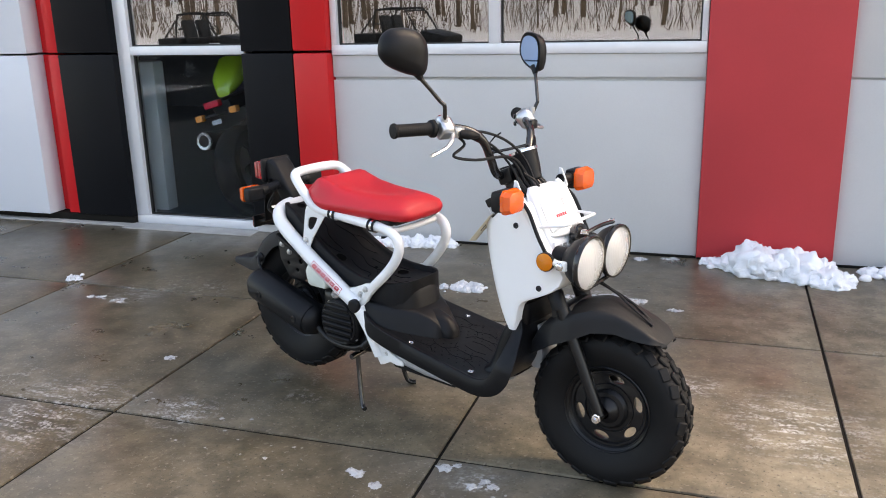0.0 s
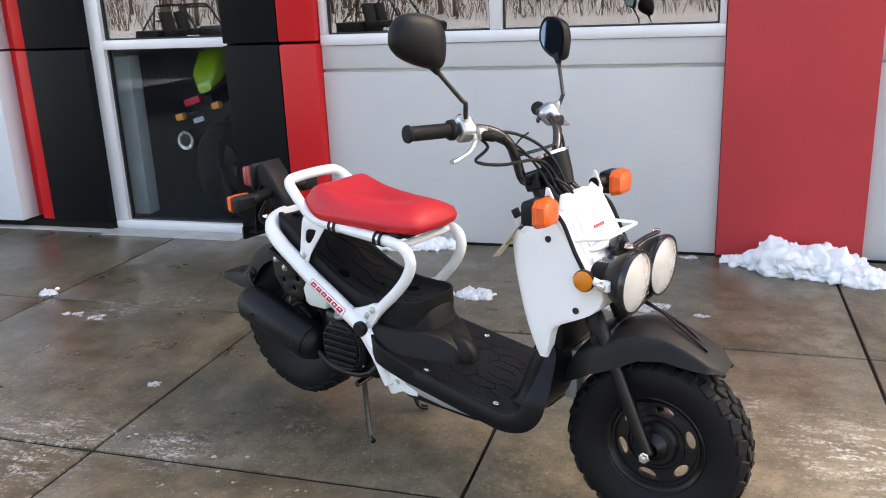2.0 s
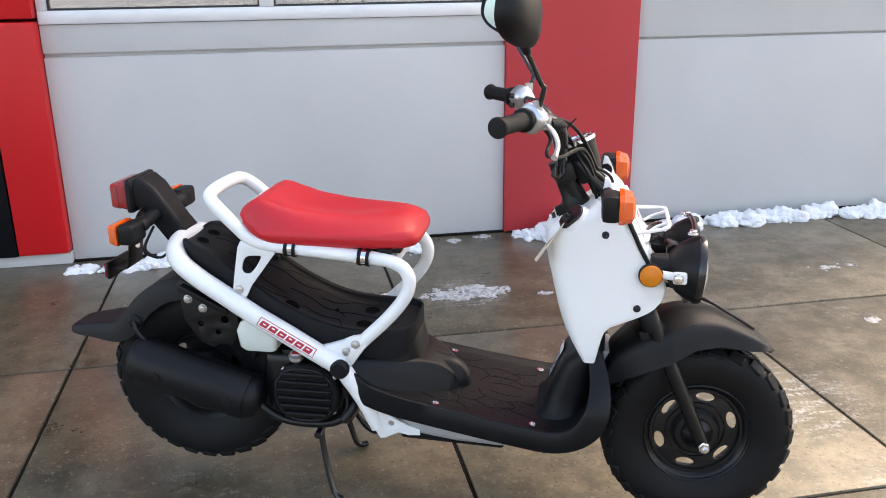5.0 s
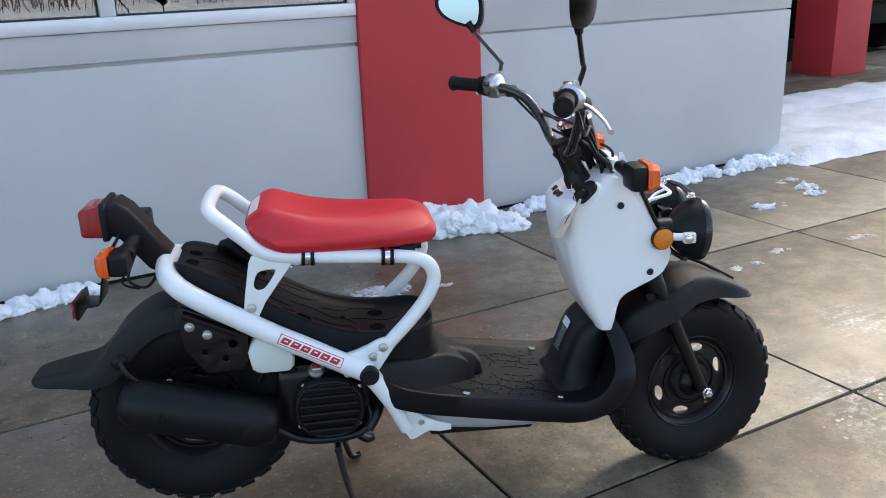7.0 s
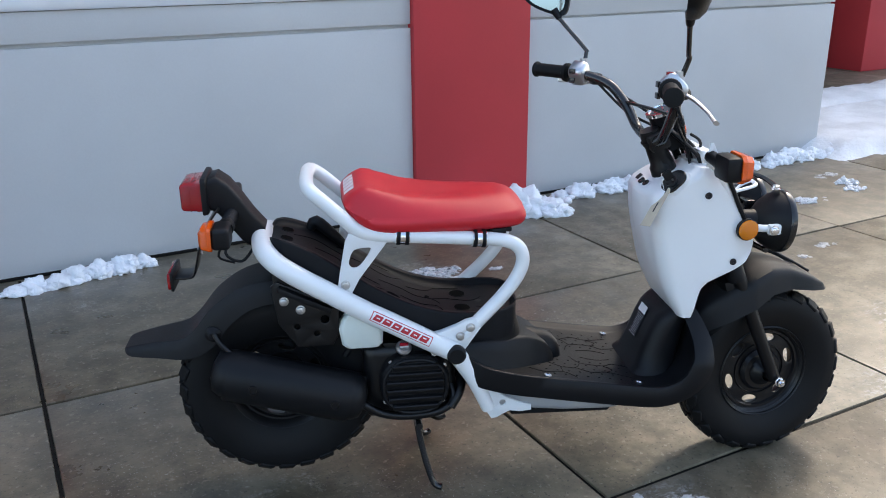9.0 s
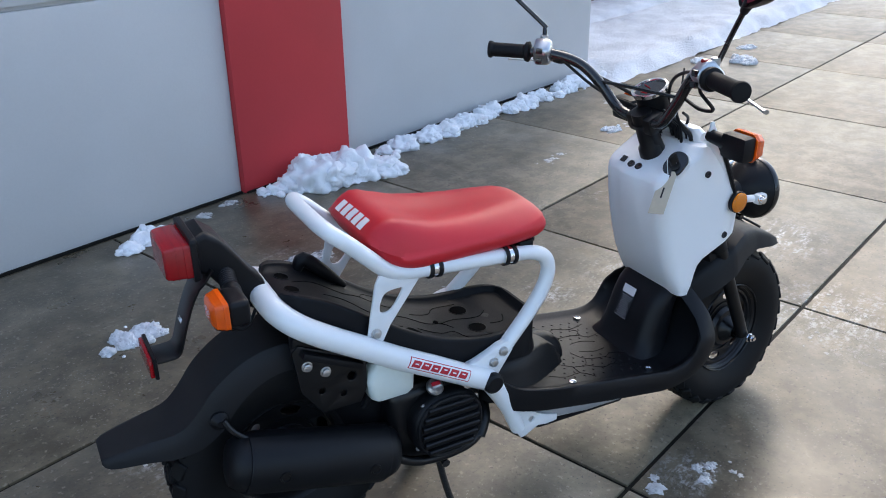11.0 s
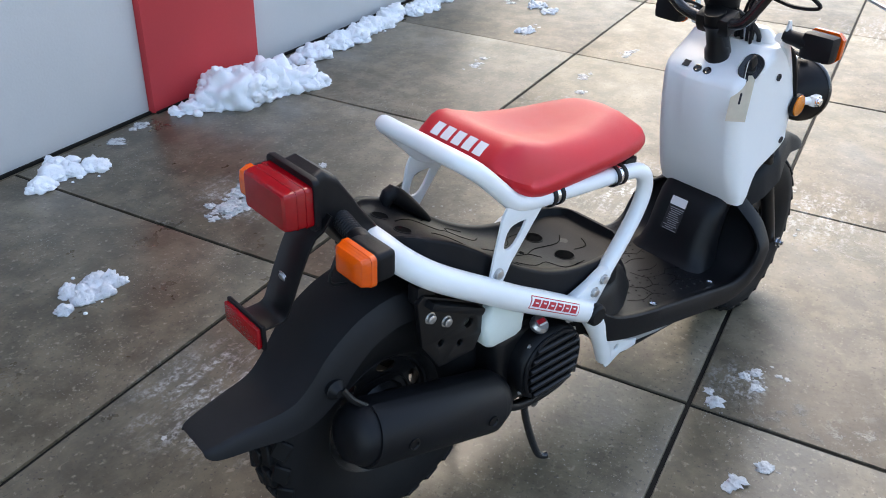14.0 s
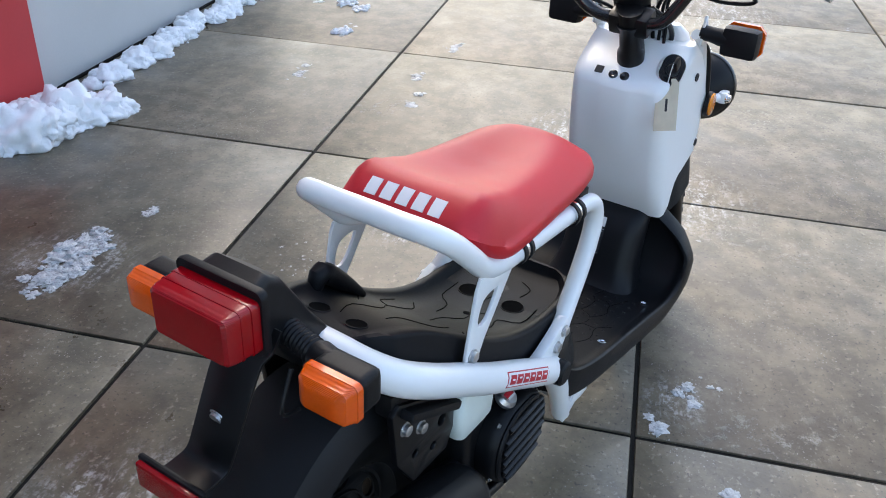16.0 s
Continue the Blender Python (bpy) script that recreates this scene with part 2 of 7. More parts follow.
def glide(pts, n=6, closed=False):
    """A smooth line through points."""
    P = [Vector(p) for p in pts]
    if n <= 1 or len(P) < 3:
        return P
    out = []
    k = len(P)
    for i in range(k if closed else k - 1):
        if closed:
            a, b, c, d = P[i - 1], P[i], P[(i + 1) % k], P[(i + 2) % k]
        else:
            a, b, c, d = P[max(i - 1, 0)], P[i], P[i + 1], P[min(i + 2, k - 1)]
        for j in range(n):
            t = j / n
            out.append(0.5 * (2 * b + (c - a) * t + (2 * a - 5 * b + 4 * c - d) * t * t + (3 * b - a - 3 * c + d) * t ** 3))
    if not closed:
        out.append(P[-1])
    return out


def loft(bm, rings, closed=False, cap=True):
    """Skin over rings of equal count."""
    vs = [[bm.verts.new(p) for p in r] for r in rings]
    n = len(vs[0])
    for i in range(len(vs) if closed else len(vs) - 1):
        a, b = vs[i], vs[(i + 1) % len(vs)]
        for j in range(n):
            bm.faces.new((a[j], a[(j + 1) % n], b[(j + 1) % n], b[j]))
    if cap and not closed:
        bm.faces.new(vs[0][::-1])
        bm.faces.new(vs[-1])
    return bm


def sweep(bm, pts, r, seg=10, n=6, closed=False, flat=1.0):
    """A round bar along a smooth line; r a radius or one for each given point."""
    line = glide(pts, n, closed)
    if isinstance(r, (int, float)):
        rad = [r] * len(line)
    else:
        rad = [np.interp(i / max(1, len(line) - 1), np.linspace(0, 1, len(r)), r) for i in range(len(line))]
    rings, up = [], None
    k = len(line)
    for i, p in enumerate(line):
        t = (line[(i + 1) % k] - line[i - 1]) if closed else (line[min(i + 1, k - 1)] - line[max(i - 1, 0)])
        t.normalize()
        if up is None:
            up = Vector((0, 0, 1)) if abs(t.z) < 0.9 else Vector((1, 0, 0))
        u = (up - t * up.dot(t)).normalized()
        w = t.cross(u)
        up = u
        rings.append([p + (u * math.cos(a) * flat + w * math.sin(a)) * rad[i] for a in [2 * math.pi * j / seg for j in range(seg)]])
    return loft(bm, rings, closed)


def turn(bm, prof, c=(0, 0, 0), axis=(0, 1, 0), seg=48, cap=True):
    """A turned solid: profile of (radius, height along the axis)."""
    ax = Vector(axis).normalized()
    u = ax.orthogonal().normalized()
    w = ax.cross(u)
    rings = [[Vector(c) + ax * h + (u * math.cos(a) + w * math.sin(a)) * max(r, 1e-4)
              for a in [2 * math.pi * j / seg for j in range(seg)]] for r, h in prof]
    return loft(bm, rings, cap=cap)


def plate(outline, thick, holes=(), bev=0.001, m=Matrix()):
    """A flat sheet of a drawn outline with holes, standing in x and z, its thickness along y."""
    cu = bpy.data.curves.new("outline", "CURVE")
    cu.dimensions, cu.fill_mode = "2D", "BOTH"
    cu.extrude, cu.bevel_depth, cu.bevel_resolution = max(thick / 2 - bev, 1e-5), bev, 1
    for ring in (outline, *holes):
        sp = cu.splines.new("POLY")
        sp.points.add(len(ring) - 1)
        for q, (x, z) in zip(sp.points, ring):
            q.co = (x, z, 0, 1)
        sp.use_cyclic_u = True
    ob = bpy.data.objects.new("outline", cu)
    me = bpy.data.meshes.new_from_object(ob)
    bm = bmesh.new()
    bm.from_mesh(me)
    bpy.data.objects.remove(ob)
    bpy.data.meshes.remove(me)
    bpy.data.curves.remove(cu)
    bm.transform(m @ Matrix.Rotation(radians(90), 4, "X"))
    return bm


def circle(cx, cz, r, n=16, sx=1.0, rot=0.0):
    out = []
    for i in range(n):
        a = 2 * math.pi * i / n
        x, z = r * sx * math.cos(a), r * math.sin(a)
        out.append((cx + x * math.cos(rot) - z * math.sin(rot), cz + x * math.sin(rot) + z * math.cos(rot)))
    return out


def rounded(hx, hy, r, n=5):
    """The corner points of a rounded rectangle."""
    out = []
    for cx, cy, a0 in ((hx - r, hy - r, 0), (-hx + r, hy - r, 90), (-hx + r, -hy + r, 180), (hx - r, -hy + r, 270)):
        for i in range(n + 1):
            a = radians(a0 + 90 * i / n)
            out.append((cx + r * math.cos(a), cy + r * math.sin(a)))
    return out


def soft(pts, n=4):
    """A rounded closed outline through drawn corners."""
    return [(p.x, p.y) for p in glide([(x, z, 0) for x, z in pts], n, True)]


def thing(name, label, category, group="", at=Matrix()):
    e = new(name)
    e.empty_display_size = 0.05
    e.matrix_world = at
    return tagged(e, label, category, group)


# ---- the ground ----
def struct(name, bm, material, angle=38.0):
    return tagged(part(name, bm, material, angle=angle), kind="structure")


PITCH = 1.222
WALL = 2.466
ground = struct("ground", slab_box((-300, -300, -0.6), (300, 300, -0.16)), M["snow"])
struct("road", slab_box((-70, -26, -0.2), (70, -9.5, -0.14)), M["asphalt"])
pavement = struct("pavement", slab_box((-9, -9.2, -0.2), (22, 12, -0.007)), M["joint"])


def heap_blob(bm, c, r, flat=0.7, sub=3, rough=0.35, freq=7.0, seed=0.0, base=0.001):
    """One uneven clod of snow, cut flat below."""
    o = bmesh.ops.create_icosphere(bm, subdivisions=sub, radius=1.0)
    for v in o["verts"]:
        d = v.co.normalized()
        q = Vector(c) * 3.1 + d * r * freq + Vector((seed, seed * 0.7, 0))
        k = 1 + rough * noise.fractal(q, 0.75, 2.1, 5) + 0.07 * noise.noise(q * 5.2)
        v.co = Vector((d.x * r * k, d.y * r * k, d.z * r * flat * k))
        v.co += Vector(c)
        v.co.z = max(v.co.z, base)
    return bm


CRUMBS = []


def snow_heap(blobs, label, rng, crumbs=14, spread=0.1, m="snow"):
    """One crusty heap of clods that have frozen together."""
    bm = bmesh.new()
    for bx, by, r, flat in blobs:
        lumps = [(0.0, 0.0, 0.10, 0.88)]
        for _ in range(9 if r > 0.045 else 5):
            a, d = rng.random() * 6.28, rng.uniform(0.35, 0.95)
            lumps.append((math.cos(a) * d, math.sin(a) * d, rng.uniform(0.1, 0.85) * (1.1 - d), rng.uniform(0.30, 0.50)))
        for ox, oy, oz, k in lumps:
            y = by + oy * r
            if y + r * k * 0.8 > WALL - 0.01:
                y = WALL - 0.01 - r * k * 0.8
            heap_blob(bm, (bx + ox * r, y, oz * r * flat), r * k * 1.05, flat * 0.95, sub=4 if r * k > 0.05 else 3, rough=0.46, freq=1.6 / (r * k), seed=rng.random() * 20)
    for _ in range(crumbs):
        x, y, r, _f = rng.choice(blobs)
        a, d = rng.random() * 6.28, r * 0.8 + rng.random() * spread
        CRUMBS.append((x + math.cos(a) * d, min(y + math.sin(a) * d, WALL - 0.05), 0.004 + rng.random() ** 2 * (0.022 if m == "snow" else 0.008)))
    return tagged(part("snow_lump", bm, M[m], angle=120), label, "snow", "snow heaps along the wall")


rng = random.Random(4)
snow_heap([(0.80, 2.33, 0.05, 0.9), (0.87, 2.31, 0.075, 0.9), (0.985, 2.26, 0.145, 1.05), (1.04, 2.22, 0.10, 0.9), (1.13, 2.25, 0.135, 1.0),
           (1.22, 2.2, 0.13, 0.85), (1.31, 2.14, 0.09, 0.8), (1.36, 2.08, 0.065, 0.7), (1.18, 2.32, 0.11, 0.9), (1.4, 2.2, 0.06, 0.7),
           (0.74, 2.37, 0.035, 0.8), (1.29, 2.27, 0.09, 1.0)],
          "thick heap of packed white snow against the red pilaster", rng, 26, 0.1)
strip = []
for i in range(24):
    x = 1.56 + i * 0.096
    strip.append((x + rng.uniform(-0.03, 0.03), 2.34 + rng.uniform(-0.05, 0.03) - 0.03 * (i > 14), rng.uniform(0.042, 0.076), rng.uniform(0.75, 1.0)))
snow_heap(strip, "low ridge of snow along the foot of the grey wall", rng, 40, 0.08)
snow_heap([(-0.02, 2.28, 0.05, 0.7), (0.05, 2.31, 0.055, 0.9), (0.10, 2.35, 0.05, 1.0), (0.12, 2.27, 0.045, 0.8), (0.19, 2.25, 0.05, 0.7)],
          "small clod of snow near the grey wall", rng, 10, 0.06)
snow_heap([(-1.24, 2.27, 0.05, 0.7), (-1.17, 2.3, 0.06, 0.8), (-1.08, 2.3, 0.055, 0.9), (-1.0, 2.33, 0.065, 0.8), (-0.9, 2.35, 0.065, 0.85),
           (-0.8, 2.36, 0.07, 0.8), (-0.72, 2.37, 0.055, 0.8)],
          "narrow ridge of snow near the grey wall under the window", rng, 12, 0.05)
snow_heap([(-1.42, 2.29, 0.04, 0.6), (-1.36, 2.3, 0.045, 0.7)], "small lump of snow beside the red column", rng, 4, 0.05)
for x, y, s in ((-0.40, 1.64, 1.0), (-2.5, 1.27, 0.45), (3.1, 1.64, 0.6), (2.65, 1.6, 0.55), (4.8, 1.72, 1.3), (3.2, 1.75, 0.7), (4.6, 2.0, 0.8), (5.3, 1.9, 0.8)):
    bl = [(x + max(-0.1, min(0.1, rng.gauss(0, 0.038))) * s, y + max(-0.06, min(0.06, rng.gauss(0, 0.032))) * s, rng.uniform(0.018, 0.036) * max(s, 0.6), rng.uniform(0.6, 1.1)) for _ in range(22)]
    tagged(snow_heap(bl, "clump of wet snow on the pavement", rng, 12, 0.05, "icy"), group="snow clumps on the pavement")


def melt_patch(flakes, label):
    """Flat, half-melted flakes that cling to the slab."""
    bm = bmesh.new()
    for x, y, r, flat in flakes:
        heap_blob(bm, (x, y, 0.0), r, flat, sub=3, rough=0.85, freq=2.2 / r, seed=rng.random() * 20, base=-0.004)
    return tagged(part("melting_snow", bm, M["wetsnow"], angle=100), label, "snow", "melting snow on the pavement", "stuff")


wet = []
for _ in range(70):
    a, d = rng.random() * 6.28, rng.random() ** 0.6
    wet.append((0.30 + math.cos(a) * d * 0.20, 1.63 + math.sin(a) * d * 0.075, rng.uniform(0.010, 0.034) * (1.2 - 0.5 * d), rng.uniform(0.16, 0.4)))
melt_patch(wet, "low patch of wet melting snow on the pavement")


def slush_patch(x, y, rx, ry, count):
    """Flat half-melted ice crumbs."""
    bm = bmesh.new()
    for _ in range(count):
        a, d = rng.random() * 6.28, rng.random() ** 0.6
        s = 0.0016 + 0.0062 * rng.random() ** 3.2
        heap_blob(bm, (x + math.cos(a) * d * rx, y + math.sin(a) * d * ry, 0.0005), s, 0.16, sub=2, rough=1.1, freq=1.6 / s, seed=rng.random() * 9, base=-0.003)
    return tagged(part("slush_patch", bm, M["slush"], angle=60), "flat patch of melting ice crumbs on wet concrete", "slush", "slush patches", "stuff")


for x, y, rx, ry, k in ((1.98, 1.58, 0.13, 0.04, 9), (2.69, 1.60, 0.10, 0.05, 7), (2.62, 0.98, 0.10, 0.03, 6), (2.13, 1.05, 0.05, 0.02, 3), (1.79, 1.0, 0.03, 0.02, 2), (0.63, 1.56, 0.03, 0.02, 3), (0.556, 2.39, 0.04, 0.02, 3),
                        (0.39, 2.355, 0.05, 0.025, 4), (0.17, -0.13, 0.05, 0.03, 3), (0.05, -0.05, 0.03, 0.02, 2), (-0.13, -0.21, 0.02, 0.015, 2), (-0.21, -0.155, 0.015, 0.01, 1), (-1.31, 0.46, 0.02, 0.02, 2),
                        (3.22, 1.93, 0.12, 0.05, 6), (1.92, 1.0, 0.04, 0.02, 2), (-2.1, 1.05, 0.12, 0.04, 6)):
    melt_patch([(x + rng.gauss(0, 0.5) * rx, y + rng.gauss(0, 0.5) * ry, rng.uniform(0.006, 0.020), rng.uniform(0.12, 0.26)) for _ in range(2 * k)], "thin flakes of melting snow on wet concrete")
for a in ((0.28, 1.63, 0.16, 0.07, 34), (0.62, 1.56, 0.03, 0.03, 6), (0.55, 0.98, 0.18, 0.10, 46), (1.99, 1.59, 0.12, 0.06, 20),
          (2.6, 1.02, 0.05, 0.03, 7), (2.2, 1.06, 0.05, 0.03, 6), (0.22, -0.156, 0.06, 0.05, 16), (0.03, -0.055, 0.06, 0.03, 12),
          (-1.42, 0.02, 0.22, 0.14, 60), (-1.15, 0.12, 0.25, 0.05, 26), (0.55, 2.38, 0.05, 0.03, 8), (0.39, 2.34, 0.03, 0.02, 5),
          (-0.65, 1.59, 0.03, 0.02, 4), (-0.9, 0.05, 0.3, 0.1, 24), (-0.62, 1.0, 0.3, 0.1, 14), (1.2, -0.15, 0.25, 0.18, 40),
          (-0.5, -0.15, 0.12, 0.10, 16), (-0.15, -0.25, 0.12, 0.1, 6), (6.7, 4.38, 0.32, 0.14, 90), (4.0, 0.3, 0.3, 0.2, 30), (3.6, -0.9, 0.3, 0.25, 30),
          (-3.0, 2.30, 0.9, 0.06, 80), (-2.2, 2.33, 0.4, 0.05, 30), (-1.9, 1.15, 0.12, 0.06, 14), (-0.75, -0.05, 0.2, 0.12, 22)):
    slush_patch(*a)


def snow_field():
    """The untrodden snow beyond the building's corner."""
    bm = bmesh.new()
    nx, ny, x0, x1, y0, y1 = 110, 50, 3.55, 10.5, 2.10, 4.15
    rows = []
    for j in range(ny + 1):
        row = []
        for i in range(nx + 1):
            x, y = x0 + (x1 - x0) * i / nx, y0 + (y1 - y0) * j / ny
            q = Vector((x * 2.3, y * 2.3, 0.3))
            edge = min((y - y0) / 0.16, (y1 - y) / 0.3, (x - x0) / 0.3, 1.0)
            wob = 0.5 * noise.noise(q * 1.6) + 0.35 * noise.noise(q * 4)
            h = 0.085 * max(0.0, min(1.0, edge + wob * (edge < 0.95)))
            lump = 0.045 * max(0, noise.fractal(q * 3.4, 0.9, 2.1, 4)) * (1.3 - min(1, (y - y0) / 0.5)) + 0.012 * noise.noise(q * 3) + 0.02 * abs(noise.noise(q * 2.2)) + 0.008 * noise.noise(q * 9)
            track = -0.05 * math.exp(-((y - 3.35 - 0.02 * math.sin(x * 2)) / 0.07) ** 2)
            row.append(bm.verts.new((x, y, max(-0.02, h + (max(0, lump) + track) * (h > 0.03) - 0.006))))
        rows.append(row)
    for j in range(ny):
        for i in range(nx):
            bm.faces.new((rows[j][i], rows[j][i + 1], rows[j + 1][i + 1], rows[j + 1][i]))
    return bm


bm = bmesh.new()
for x, y, r in CRUMBS:
    heap_blob(bm, (x, y, r * 0.3), r, 0.8, sub=2, rough=0.6, seed=x * 9)
tagged(part("snow_crumbs", bm, M["snow"], angle=45), "loose crumbs of snow on the wet pavement", "snow", "", "stuff")
tagged(part("snow_field", snow_field(), M["trodden"], angle=60), "sheet of trodden snow beyond the building's corner", "snow", "", "stuff")

# ---- the building ----
TOP = 5.2


def wall_piece(name, x0, x1, z0, z1, y0=WALL, y1=2.68, m="stucco", bev=0.004):
    return struct(name, slab_box((x0, y0, z0), (x1, y1, z1), bev), M[m])


wall_piece("wall_under_window", -1.452, 0.684, 0.0, 0.960)
wall_piece("wall_band", -1.452, 0.684, 0.978, 1.104)
wall_piece("wall_groove", -1.452, 0.684, 0.955, 0.985, WALL + 0.030, 2.66, bev=0)
wall_piece("wall_right_lower", 1.376, 3.787, 0.0, 0.966)
wall_piece("wall_right_upper", 1.376, 3.787, 0.978, TOP)
wall_piece("wall_groove", 1.376, 3.777, 0.955, 0.985, WALL + 0.026, 2.66, bev=0)
wall_piece("wall_over_window", -1.452, 0.684, 2.72, TOP)
wall_piece("pilaster", 0.686, 1.374, 0.0, TOP, WALL - 0.03, 2.68, "redwall", 0.006)
wall_piece("wall_return", 3.58, 3.783, 0.0, TOP, 2.69, 9.0)
wall_piece("wall_over_door", -2.97, -2.03, 2.72, TOP, 2.44)
wall_piece("wall_far_left", -9.0, -3.62, 3.4, TOP, 2.40)
# out of view; ends at the corner so the sun reaches the pavement
struct("roof", slab_box((-9, 2.3, TOP + 0.004), (3.8, 12, TOP + 0.4)), M["whitepanel"])
# unseen cover added over the bay, its edge set back to let sunlight past
struct("unseen_canopy", slab_box((3.81, 4.6, TOP + 0.004), (16, 12, TOP + 0.4)), M["whitepanel"])
# inner shell of the showroom, coloured near-black for its lack of light
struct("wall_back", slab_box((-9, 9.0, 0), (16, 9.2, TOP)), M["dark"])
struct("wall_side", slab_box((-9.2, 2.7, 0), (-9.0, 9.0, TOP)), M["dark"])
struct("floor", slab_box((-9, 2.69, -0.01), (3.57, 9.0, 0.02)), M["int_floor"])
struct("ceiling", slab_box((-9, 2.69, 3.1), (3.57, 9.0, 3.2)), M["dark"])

# cladding of the entrance: black, red and white metal panels in two courses
JOINT = 1.128


def clad(name, x0, x1, y0, m, z0=0.055, bev=0.008):
    wall_piece(name, x0, x1, z0, JOINT - 0.006, y0, 2.66, m, bev)
    wall_piece(name, x0, x1, JOINT + 0.006, TOP, y0, 2.66, m, bev)


clad("panel_black", -2.030, -1.684, 2.400, "blackpanel")
clad("panel_red", -1.681, -1.455, 2.400, "redpanel", 0.058, 0.014)
clad("panel_black", -3.400, -2.968, 2.400, "blackpanel")
clad("panel_red", -3.495, -3.403, 2.415, "redpanel")
clad("panel_red", -3.61, -3.498, 2.50, "redpanel")
clad("panel_white", -6.2, -3.612, 2.36, "whitepanel", 0.05)
struct("door_sill", slab_box((-2.98, 2.30, -0.05), (-2.02, 2.445, 0.006), 0.004), M["pale"])
struct("door_sill", slab_box((-6.0, 2.345, -0.05), (-2.985, 2.425, 0.005), 0.004), M["pale"])
struct("edge_strip", slab_box((-1.452, 2.4465, -0.1), (3.58, 2.50, -0.004), 0.002), M["slab"])
# thin near-black line along the foot of the wall and pilaster
struct("wall_foot_line", slab_box((-1.452, 2.4535, -0.006), (0.683, 2.4655, 0.009), 0.003), M["joint"])
struct("wall_foot_line", slab_box((1.378, 2.4535, -0.006), (3.78, 2.4655, 0.009), 0.003), M["joint"])
struct("wall_foot_line", slab_box((0.69, 2.423, -0.006), (1.37, 2.4355, 0.009), 0.003), M["joint"])
struct("plinth", slab_box((-2.030, 2.425, 0), (-1.455, 2.66, 0.054), 0.004), M["stucco"])
struct("plinth", slab_box((-9, 2.43, 0), (-2.97, 2.66, 0.049), 0.004), M["joint"])


def framed(name, x0, x1, z0, z1, y, posts, rails, w=0.06, label="", glass="pane"):
    """An aluminium frame with posts and rails, panes and gaskets."""
    e = tagged(new(name), label, kind="structure")
    part("window_frame", slab_box((x0, y, z0), (x1, y + 0.09, z0 + w), 0.005), M["alu"], e)
    part("window_frame", slab_box((x0, y, z1 - w), (x1, y + 0.09, z1), 0.005), M["alu"], e)
    for a, b in posts:
        part("mullion", slab_box((a, y + 0.002, z0 + w), (b, y + 0.09, z1 - w), 0.005), M["alu"], e)
    xs = [(posts[i][1], posts[i + 1][0]) for i in range(len(posts) - 1)]
    zs = [z0 + w] + [v for r in rails for v in r] + [z1 - w]
    for a, b in xs:
        for r0, r1 in rails:
            part("transom", slab_box((a, y + 0.003, r0), (b, y + 0.09, r1), 0.004), M["alu"], e)
        for k in range(0, len(zs), 2):
            c, d = zs[k], zs[k + 1]
            pane = part("pane", slab_box((a + 0.008, y + 0.044, c + 0.008), (b - 0.008, y + 0.050, d - 0.008)), M[glass if k == 0 else "pane"], e)
            pane.visible_shadow = False
            for lo, hi in (((a, y + 0.034, c), (b, y + 0.06, c + 0.009)), ((a, y + 0.034, d - 0.009), (b, y + 0.06, d)),
                           ((a, y + 0.034, c + 0.009), (a + 0.009, y + 0.06, d - 0.009)), ((b - 0.009, y + 0.034, c + 0.009), (b, y + 0.06, d - 0.009))):
                part("gasket", slab_box(lo, hi), M["sealant"], e)
    return e


framed("window_1", -1.450, 0.682, 1.106, 2.72, 2.452, [(-1.450, -1.410), (-0.487, -0.422), (0.650, 0.682)], [], 0.058,
       "long window with light aluminium frame and dark reflecting panes")
framed("door_1", -2.966, -2.032, 0.0, 2.72, 2.450, [(-2.966, -2.872), (-2.052, -2.032)], [(1.114, 1.168)], 0.058,
       "glazed entrance panel with light aluminium frame", "door_pane")

# the bay beyond the corner
struct("column_far", slab_box((7.40, 4.82, 0.0), (7.98, 5.36, TOP - 0.01), 0.008), M["redwall"])
# back of the bay, its shade given by the near-black colour
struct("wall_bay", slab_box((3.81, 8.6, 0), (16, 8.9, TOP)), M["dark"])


def bar_simple(a, b, r):
    return sweep(bmesh.new(), [a, b], r, 10, 1)


# ---- inside the entrance: a display panel and a parked motorcycle ----
tagged(part("display_panel", slab_box((-3.14, 2.745, 0.021), (-2.925, 2.86, 1.055), 0.01), M["int_grey"]), "light grey display panel standing inside the door", "display")
M.update({"lime": mat("lime_paint", (0.32, 0.50, 0.03), 0.25, var=0.05, coat=0.5), "dkplastic": mat("dark_fairing", (0.012, 0.012, 0.014), 0.5, spec=0.3),
          "far_amber": mat("far_amber", (0.9, 0.30, 0.05), 0.2), "far_red": mat("far_red", (0.75, 0.02, 0.05), 0.2), "grey_plate": mat("plate_blank", (0.55, 0.56, 0.58), 0.5),
          "bare": mat("bare_metal", (0.5, 0.5, 0.5), 0.25, metal=0.9), "tyre2": mat("far_rubber", (0.008, 0.008, 0.008), 0.7, spec=0.2)})
bike = thing("motorcycle", "lime green motorcycle with dark fairing parked behind the glass", "motorcycle", at=Matrix.Translation((-2.19, 2.66, 0.02)) @ Matrix.Rotation(radians(88), 4, "Z") @ Matrix.Rotation(radians(-15), 4, "X"))


def far(name, bm, m, label=""):
    return part(name, bm, M[m], bike, label)


